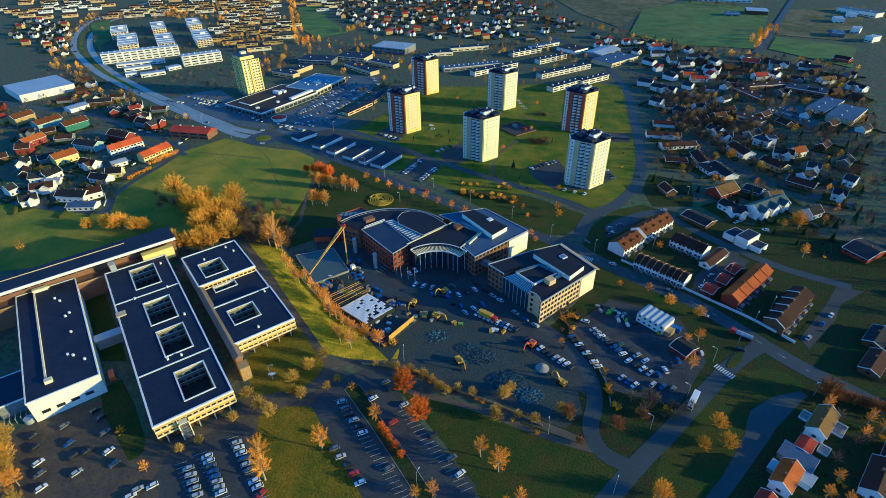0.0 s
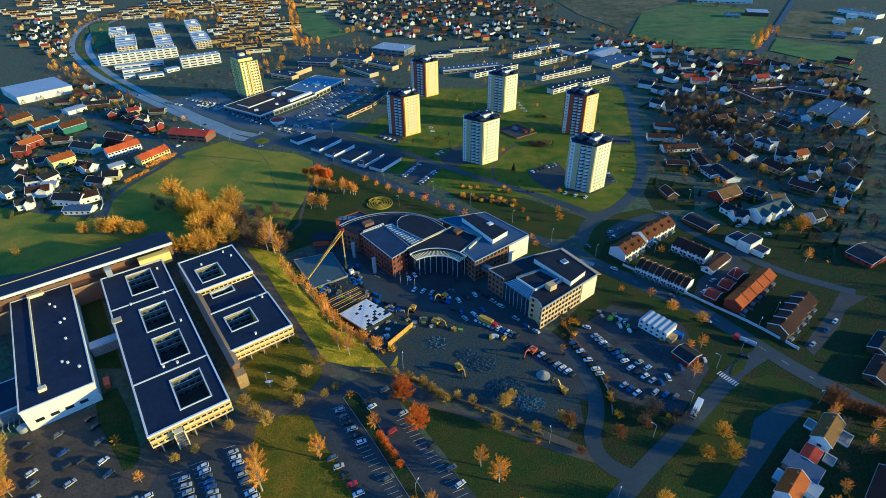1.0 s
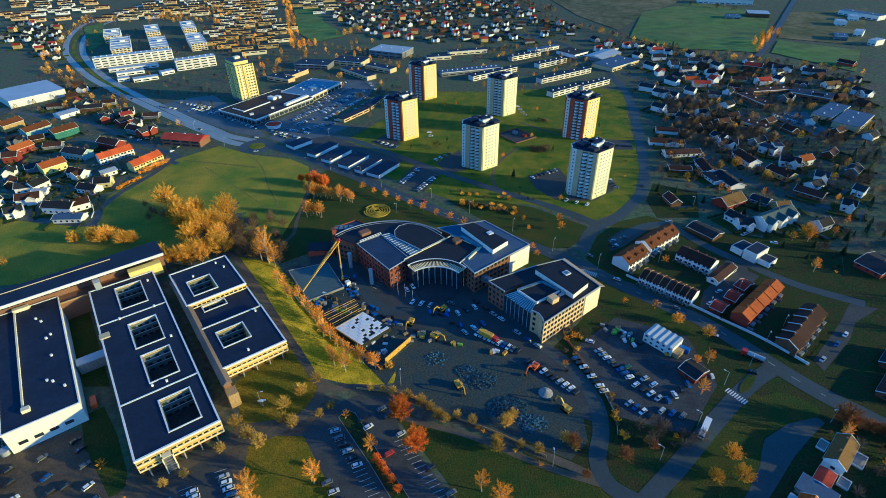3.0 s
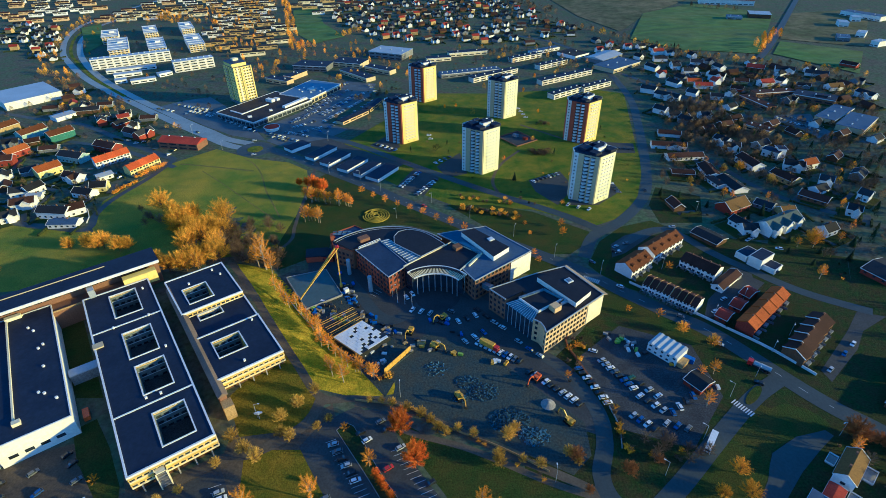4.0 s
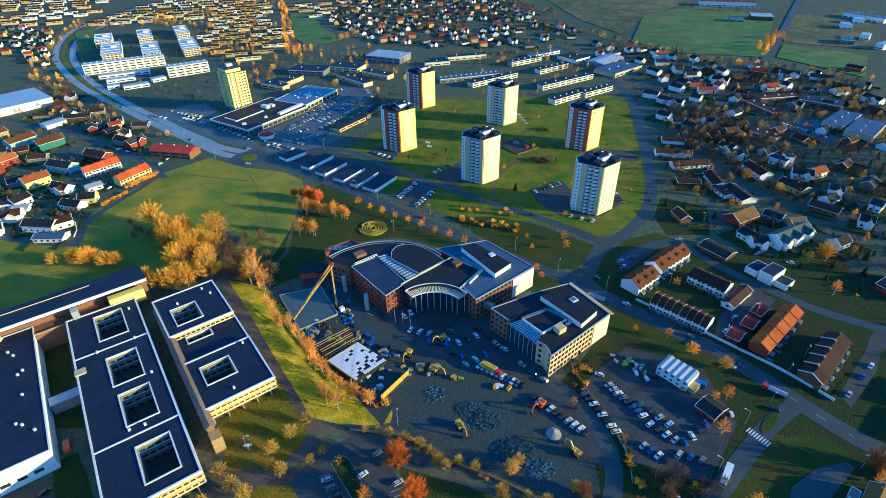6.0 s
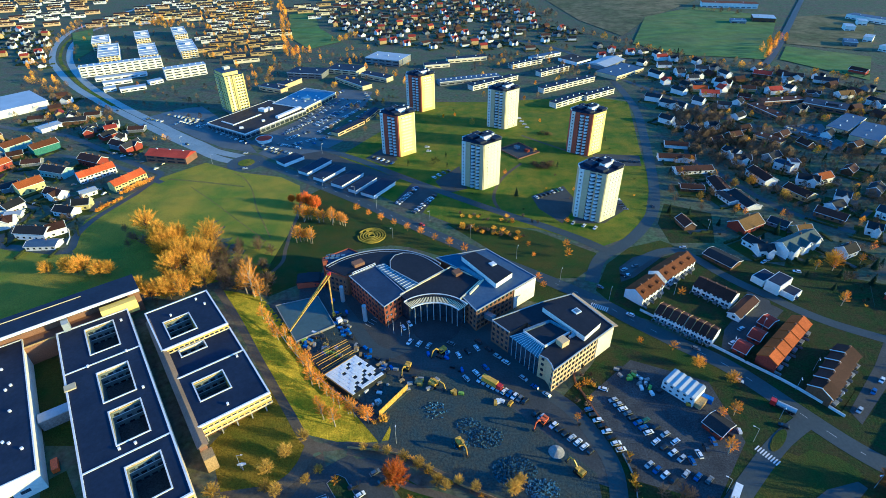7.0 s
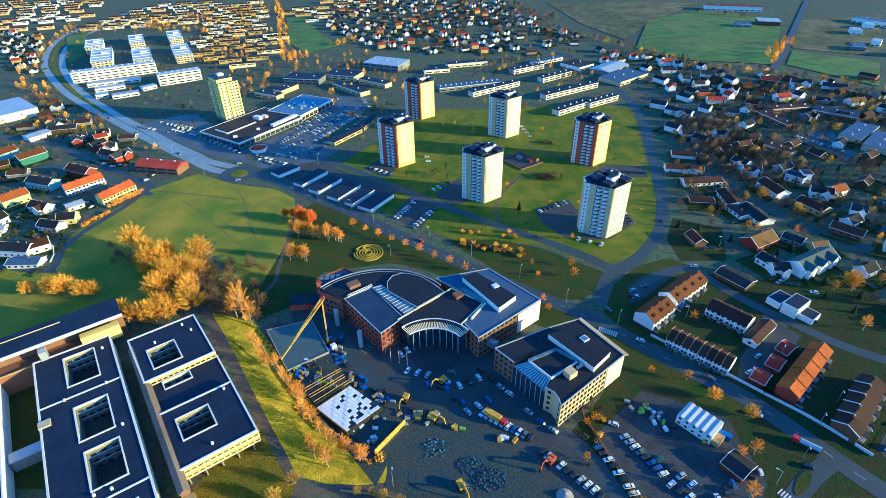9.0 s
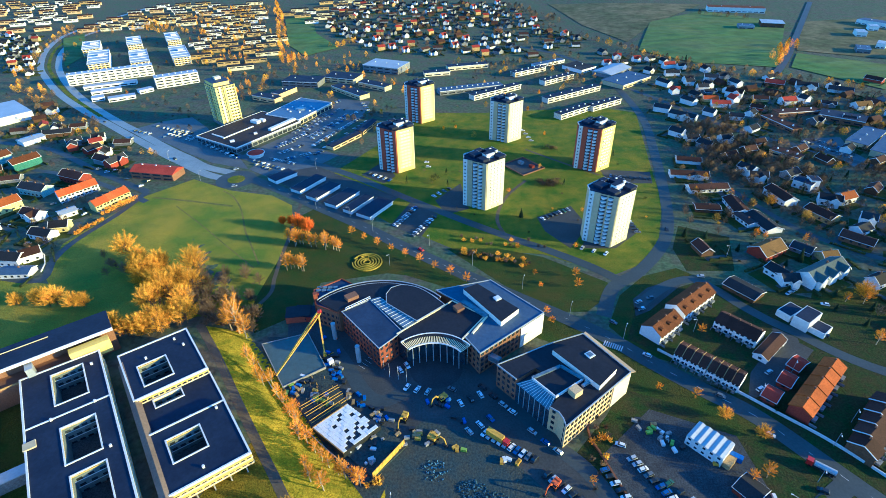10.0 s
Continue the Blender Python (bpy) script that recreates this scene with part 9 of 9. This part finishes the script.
def excavator(label, paint):
    root = thing("excavator", label, "construction vehicle", group="excavators on the site")
    for s in (-1, 1):
        part("track", Mesh().prism([(-2.0, s * 1.25 - 0.3), (2.0, s * 1.25 - 0.3), (2.0, s * 1.25 + 0.3), (-2.0, s * 1.25 + 0.3)], 0, 0.9), RUBBER, root)
    part("body", Mesh().box(-0.6, 0, 0.95, 3.6, 2.6, 1.5).box(-1.9, 0, 1.1, 1.0, 2.5, 1.6), paint, root)
    cab = part("cab", Mesh().box(0.7, 0.75, 1.0, 1.5, 1.1, 2.2), paint, root)
    part("window", Mesh().box(0.75, 0.75, 1.9, 1.56, 1.16, 1.0), GLASS, cab)
    part("boom", Mesh().beam((1.0, -0.2, 1.8), (3.4, -0.2, 4.8), 0.45, 0.6).beam((3.4, -0.2, 4.8), (5.4, -0.2, 4.3), 0.4, 0.55), paint, root)
    part("stick", Mesh().beam((5.3, -0.2, 4.5), (6.2, -0.2, 1.4), 0.35, 0.45), paint, root)
    part("bucket", Mesh().prism([(5.6, -0.8), (6.9, -0.8), (6.9, 0.5), (5.6, 0.5)], 0.5, 1.4), DARKMETAL, root)
    return root


for (x, y), yaw, k in (((41.0, 194.8), 225, 0), ((51.5, 170.6), 130, 1), ((4.8, 184.0), -62, 1), ((-19.7, 227.2), 250, 1), ((-3.0, 237.9), 220, 1), ((-6.6, 216.4), 330, 1)):
    place("digger%d" % k, lambda: excavator(("orange-red tracked excavator with its boom out", "yellow tracked excavator with its boom out")[k], (PLANT_ORANGE, PLANT_YELLOW)[k]), at(x, y, yaw, 0.08))

# heaps of blasted rock
def rock_heap(x, y, r, h, n, seed, label):
    rnd = random.Random(seed)
    g = Mesh()
    for _ in range(n):
        a, q = rnd.uniform(0, 6.28), math.sqrt(rnd.random())
        s = rnd.uniform(0.2, 0.62)
        o = Vector((x + r * q * math.cos(a), y + 0.7 * r * q * math.sin(a), h * (1 - q) * rnd.uniform(0.5, 1.0)))
        p = [o + Vector((rnd.gauss(0, 1), rnd.gauss(0, 1), rnd.gauss(0.3, 0.8))).normalized() * s for _ in range(5)]
        g.add(p, [(0, 1, 2), (0, 2, 3), (0, 3, 1), (1, 4, 2), (2, 4, 3), (3, 4, 1)])
    tagged(part("rock_heap", g, ROCK), label, "rubble", kind="stuff")


for (x, y), r, h, n, sd in (((26.0, 171.8), 9.5, 1.8, 620, 1), ((36.0, 163.8), 7.0, 1.4, 340, 5), ((15.5, 187.5), 8.0, 1.2, 300, 2), ((8.5, 193.5), 6.0, 1.0, 180, 4), ((5.0, 184.0), 4.0, 0.8, 90, 6), ((-6.4, 201.9), 7.0, 0.6, 90, 3)):
    rock_heap(x, y, r, h, n, sd, "heap of blue-grey blasted rock")
x, y = (44.3, 180.3)
tagged(part("gravel_cone", Mesh().add([(x + 3.4 * math.cos(k * 0.5236), y + 3.4 * math.sin(k * 0.5236), 0.05) for k in range(12)] + [(x, y, 2.0)], [(k, (k + 1) % 12, 12) for k in range(12)]), CONCRETE), "small cone of pale gravel", "rubble")

# site clutter
CLUT = random.Random(11)


def crate_stack(m, w, l, h, label):
    root = tagged(part("building_load", Mesh().box(0, 0, 0, w, l, h * 0.45).box(0.05, 0, h * 0.5, w * 0.92, l * 0.96, h * 0.5), m), label, "building material", "site clutter")
    return root


ST = [(TARP_BLUE, "blue tarpaulin-covered stack of building material"), (TIMBER, "stack of raw timber planks on a pallet"), (CONCRETE, "stack of grey concrete blocks on a pallet"), (TRIM, "white wrapped pallet of building material"), (mat("lime_plastic", (0.30, 0.45, 0.05), 0.5), "lime green plastic crate stack"), (PLANT_YELLOW, "stack of yellow formwork beams"), (DARKMETAL, "bundle of dark reinforcement steel")]
for p, q, n, kinds in (((-63.0, 279.1), (-48.8, 244.6), 16, (0, 6, 2, 6)), ((-48.8, 244.6), (-28.7, 228.2), 16, (0, 1, 2, 6)), ((-72.8, 244.9), (-52.4, 234.7), 22, (4, 5, 1, 0, 2)), ((-25.7, 222.2), (-6.0, 216.2), 14, (1, 5, 2, 6)), ((-60.1, 262.9), (-55.1, 253.5), 4, (0,)), ((80.6, 225.2), (95.5, 212.2), 18, (1, 3, 2, 4, 6)), ((107.2, 212.0), (110.2, 205.4), 7, (0, 3, 5)), ((111.5, 195.7), (122.5, 187.8), 8, (0, 3, 6)), ((1.4, 226.3), (8.7, 223.2), 3, (0, 6)), ((-86.0, 262.0), (-66.0, 248.0), 14, (0, 3, 4, 5, 6)), ((-40.0, 213.0), (-26.0, 206.0), 8, (3, 3, 2, 1)), ((-44.0, 236.0), (-24.0, 226.0), 10, (0, 2, 6, 6)), ((-10.0, 240.0), (4.0, 233.0), 6, (0, 3)), ((22.0, 208.0), (30.0, 203.0), 5, (1, 5, 3)), ((2.0, 213.0), (8.0, 208.0), 3, (4, 5))):
    for i in range(n):
        f = CLUT.random()
        x, y = p[0] + (q[0] - p[0]) * f + CLUT.uniform(-3, 3), p[1] + (q[1] - p[1]) * f + CLUT.uniform(-3, 3)
        k = CLUT.choice(kinds)
        up = 1.05 if inside(form, x, y) else 0.2
        place("stack%d" % k, lambda: crate_stack(ST[k][0], 1.4, 2.6, 1.1, ST[k][1]), at(x, y, CLUT.uniform(0, 180), up))

# red site hut beside the curved wing
x, y, w, d, yaw = -77.3, 297.1, 11.6, 12.6, -5
root = thing("site_hut", "low site hut with a dark roof and red boards", "hut", at(x, y, yaw))
part("wall", Mesh().box(0, 0, 0, 13, 9, 3.6), BOARD_RED, root)
part("roof", Mesh().box(0, 0, 3.6, 13.6, 9.6, 0.3), FELT, root)
part("chimney", Mesh().rod((6.5, 3, 0), (6.5, 3, 14), 1.0, n=12), BOARD_RED, root, "tall red stack beside the hut")
for k in range(3):
    part("window", Mesh().box(-4 + 4 * k, -4.53, 1.2, 1.4, 0.12, 1.2), GLASS, root)

# site offices: white cabins in two layers
x, y, w, d, yaw = 107.4, 211.3, 15.3, 10.3, -49
root = thing("site_cabins", "two-storey row of white site cabins with pitched metal roofs", "site cabin", at(x, y, yaw))
u = w / 5
for i in range(5):
    cx = -w / 2 + (i + 0.5) * u
    c = part("cabin", Mesh().box(cx, 0, 0, u - 0.1, d, 2.6).box(cx, 0, 2.68, u - 0.1, d, 2.6), TRIM, root)
    part("roof", Mesh().add([(cx - u / 2 + .05, -d / 2 - .2, 5.28), (cx + u / 2 - .05, -d / 2 - .2, 5.28), (cx + u / 2 - .05, d / 2 + .2, 5.28), (cx - u / 2 + .05, d / 2 + .2, 5.28), (cx, -d / 2 - .2, 5.75), (cx, d / 2 + .2, 5.75)], [(0, 1, 4), (2, 3, 5), (1, 2, 5, 4), (3, 0, 4, 5), (3, 2, 1, 0)]), METAL, c)
    for f in range(2):
        part("window", Mesh().box(cx, -d / 2 - 0.03, 1.0 + 2.68 * f, 1.2, 0.1, 1.0), GLASS, c)
part("stair", Mesh().box(w / 2 + 1.6, 0, 0, 3, d * 0.8, 2.4), TIMBER, root, "timber access stair")
x, y, w, d, yaw = 116.0, 206.2, 4.7, 6.3, -55
tagged(part("container", Mesh().box(0, 0, 0, 6, 2.4, 2.5), TARP_BLUE, m=at(x, y, -38, 0.06)), "blue steel shipping container on the gravel", "container")
x, y, w, d, yaw = 114.9, 191.1, 8.6, 9.5, -55
root = gable_house("shed", "dark red shed with a pale roof edge", w, d, 3, 1.4, BOARD_RED, TILE_GREY, "shed", wins=1, chim=0)
root.matrix_basis = at(x, y, yaw)


# ---- lorries ----
def lorry(label, body_mat, cab_mat, tank=False):
    root = thing("lorry", label, "lorry")
    part("chassis", Mesh().box(0, 0, 0.6, 10.5, 2.2, 0.4), DARKMETAL, root)
    if tank:
        part("tank", Mesh().rod((-5, 0, 2.1), (2.6, 0, 2.1), 1.15, n=14), body_mat, root, "pale cylindrical tank")
    else:
        part("box", Mesh().box(-1.4, 0, 1.0, 8.0, 2.5, 2.7), body_mat, root, "white box body")
    cab = part("cab", Mesh().prism([(3.0, -1.2), (5.2, -1.2), (5.2, 1.2), (3.0, 1.2)], 0.6, 3.1), cab_mat, root)
    part("windscreen", Mesh().box(5.2, 0, 1.9, 0.1, 2.1, 0.9), GLASS, cab)
    for x in (-4, -2.8, 3.8):
        for s in (-1, 1):
            part("wheel", Mesh().rod((x, s * 1.15 - 0.15, 0.5), (x, s * 1.15 + 0.15, 0.5), 0.5, n=10), RUBBER, root)
    return root


lorry("white box lorry on the side road", TRIM, TRIM).matrix_basis = at(*(107.2, 158.9), 232, 0.1)
lorry("red lorry with a pale tank body", METAL, PAINT["red"], True).matrix_basis = at(*(147.8, 200.8), 140, 0.1)
x, y = (20.7, 216.0)
lorry("red and yellow tipper truck parked in the row", PLANT_YELLOW, PAINT["red"]).matrix_basis = at(x, y, -38, 0.1)


# ---- street furniture ----
def street_lamp():
    root = thing("street_lamp", "grey steel street lamp with a single arm", "street lamp", group="street lamps")
    part("pole", Mesh().rod((0, 0, 0), (0, 0, 8.5), 0.11, 0.07, 6), METAL, root)
    part("arm", Mesh().beam((0, 0, 8.4), (1.8, 0, 8.9), 0.12, 0.12), METAL, root)
    part("lantern", Mesh().box(2.0, 0, 8.8, 0.9, 0.35, 0.2), TRIM, root)
    return root


for (x, y), yaw in (((61.4, 116.6), 60), ((105.9, 161.9), 150), ((84.4, 145.5), 150), ((41.1, 142.9), 90), ((-12.7, 120.1), 60), ((126.9, 184.1), 150), ((174.5, 223.2), 240), ((142.4, 238.2), 240), ((143.7, 195.4), 240), ((173.1, 203.3), 240), ((-22.0, 185.1), 90), ((-83.2, 173.0), 0), ((163.0, 163.2), 200), ((66.8, 294.6), 60), ((44.0, 319.0), 60), ((16.0, 343.5), 60), ((91.0, 276.4), 60), ((159.6, 211.4), 240), ((164.3, 251.9), 240), ((176.6, 349.1), 200), ((-35.7, 344.6), 240), ((-11.3, 366.5), 240), ((-96.4, 418.1), 60), ((-50.7, 385.2), 60), ((-201.8, 468.1), 0), ((-245.4, 509.4), 60), ((-109.9, 486.7), 60), ((-69.2, 404.9), 200), ((120.7, 280.2), 240), ((-31.3, 256.8), 0), ((129.2, 281.3), 200)):
    place("street_lamp", street_lamp, at(x, y, yaw))
for (x, y) in ((-28.1, 252.0), (-23.9, 250.5), (-19.8, 249.0)):
    def pole():
        r = thing("flagpole", "white flagpole in front of the curved office", "flagpole", group="flagpoles")
        part("shaft", Mesh().rod((0, 0, 0), (0, 0, 9), 0.1, 0.05, 6), TRIM, r)
        part("finial", Mesh().box(0, 0, 9, 0.2, 0.2, 0.2), METAL, r)
        return r
    place("flagpole", pole, at(x, y))
# low wall along the main road
def low_wall(pts, h, w, m, label, name="wall"):
    g = Mesh()
    c = curve_points(pts, 5.0)
    for a, b in zip(c, c[1:]):
        g.beam((a.x, a.y, gz(a.x, a.y) + h / 2), (b.x, b.y, gz(b.x, b.y) + h / 2), w, h)
    tagged(part(name, g, m), label, "wall", kind="structure")


low_wall([(105.7, 268.0), (119.4, 254.4), (132.4, 241.3), (145.9, 227.3), (156.7, 216.4), (164.7, 206.5), (172.2, 195.9)], 1.5, 0.3, TRIM, "pale garden wall along the main road")
low_wall([(-42.3, 182.8), (-20.3, 179.5), (1.2, 167.3), (21.1, 158.2), (39.4, 147.1)], 1.3, 0.2, TIMBER, "brown timber site fence", "fence")
low_wall([(71.5, 242.8), (59.9, 221.0), (62.0, 209.9), (67.9, 190.0)], 1.0, 0.8, mat("rust_hedge", (0.22, 0.10, 0.05), 0.9, 0.3, size=0.6), "low russet beech hedge round the car park", "hedge")
low_wall([(71.0, 179.0), (72.7, 167.0), (70.8, 157.4)], 1.0, 0.25, CONCRETE, "grey retaining wall beside the drive")
low_wall([(-95.1, 262.4), (-79.6, 240.8), (-59.6, 219.5), (-35.0, 198.2)], 1.2, 0.12, METAL, "grey mesh site fence on the grass bank", "fence")


low_wall(BED + [BED[0]], 0.2, 0.2, CONCRETE, "concrete kerb round the planted bed", "kerb")


# zebra crossings
def zebra(x, y, yaw, n, long):
    root = tagged(thing("zebra_crossing", "white painted zebra crossing on the asphalt", "crossing", at(x, y, yaw)), kind="structure")
    for k in range(n):
        part("stripe", Mesh().box((k - n / 2) * 1.1, 0, 0.1, 0.55, long, 0.02), WHITELINE, root)


zebra(*(83.9, 271.6), 150, 9, 4)
zebra(*(129.2, 178.1), 124, 9, 3.2)
# parking bay lines
def bays(a, b, n, long, turn):
    root = tagged(thing("bay_lines", "white painted parking bay lines", "marking"), kind="structure")
    yaw = math.degrees(math.atan2(b[1] - a[1], b[0] - a[0])) + turn
    for k in range(n):
        f = k / (n - 1)
        x, y = a[0] + (b[0] - a[0]) * f, a[1] + (b[1] - a[1]) * f
        part("line", Mesh().box(0, 0, 0.06, long, 0.14, 0.012), WHITELINE, root, m=at(x, y, yaw))


bays((-49.6, 161.4), (-17.4, 115.6), 24, 4.8, 78)
bays((-22.0, 157.5), (6.3, 118.5), 20, 4.8, 78)
bays((-107.7, 129.6), (-94.6, 113.3), 10, 4.8, 75)
bays((-101.4, 133.9), (-83.9, 113.3), 12, 4.8, 75)
bays((-90.7, 141.3), (-69.1, 113.3), 15, 4.8, 75)
bays((-27.3, 278.5), (-42.6, 258.8), 12, 4.5, 90)

# hedge maze bed
x, y = (-50.3, 348.0)
root = thing("maze_bed", "round garden bed of low yellow-green hedge rings", "garden bed", at(x, y))
for r in (2.2, 4.0, 5.8, 7.6, 9.2):
    part("hedge_ring", rim(arc(0, 0, r, 20 * r, 20 * r + 335, 30), 0.4, 0.7, 0.8, False), mat("maze_hedge", (0.48, 0.36, 0.03), 0.85, 0.3, size=0.6, fine=0.4), root)
# sunken play yard between the towers
x, y, w, d, yaw = 65.8, 486.1, 26.9, 24.0, -55
root = thing("play_yard", "fenced play yard with dark surface and low sheds", "playground", at(x, y, yaw))
part("surface", Mesh().box(0, 0, 0, w, d, 0.12), ASPHALT, root)
part("border", rim([(-w / 2, -d / 2), (w / 2, -d / 2), (w / 2, d / 2), (-w / 2, d / 2)], 0.6, 0.5, 1.0), BROWNBRICK, root)
part("shed", Mesh().box(-w * 0.2, d * 0.1, 0.1, 5, 3, 2.4), BOARD_GREY, root)
part("shed", Mesh().box(w * 0.2, d * 0.2, 0.1, 4, 3, 2.2), BOARD_RED, root)
# white sculpture on the school lawn
x, y = (-82.2, 172.4)
root = thing("sculpture", "white abstract sculpture on a slim post", "sculpture", at(x, y))
part("post", Mesh().rod((0, 0, 0), (0, 0, 3.2), 0.25, 0.2, 8), CONCRETE, root)
part("wing", Mesh().prism([(-1.6, -0.3), (0.2, -0.5), (1.8, 0.4), (0, 0.5)], 3.2, 4.2), TRIM, root)
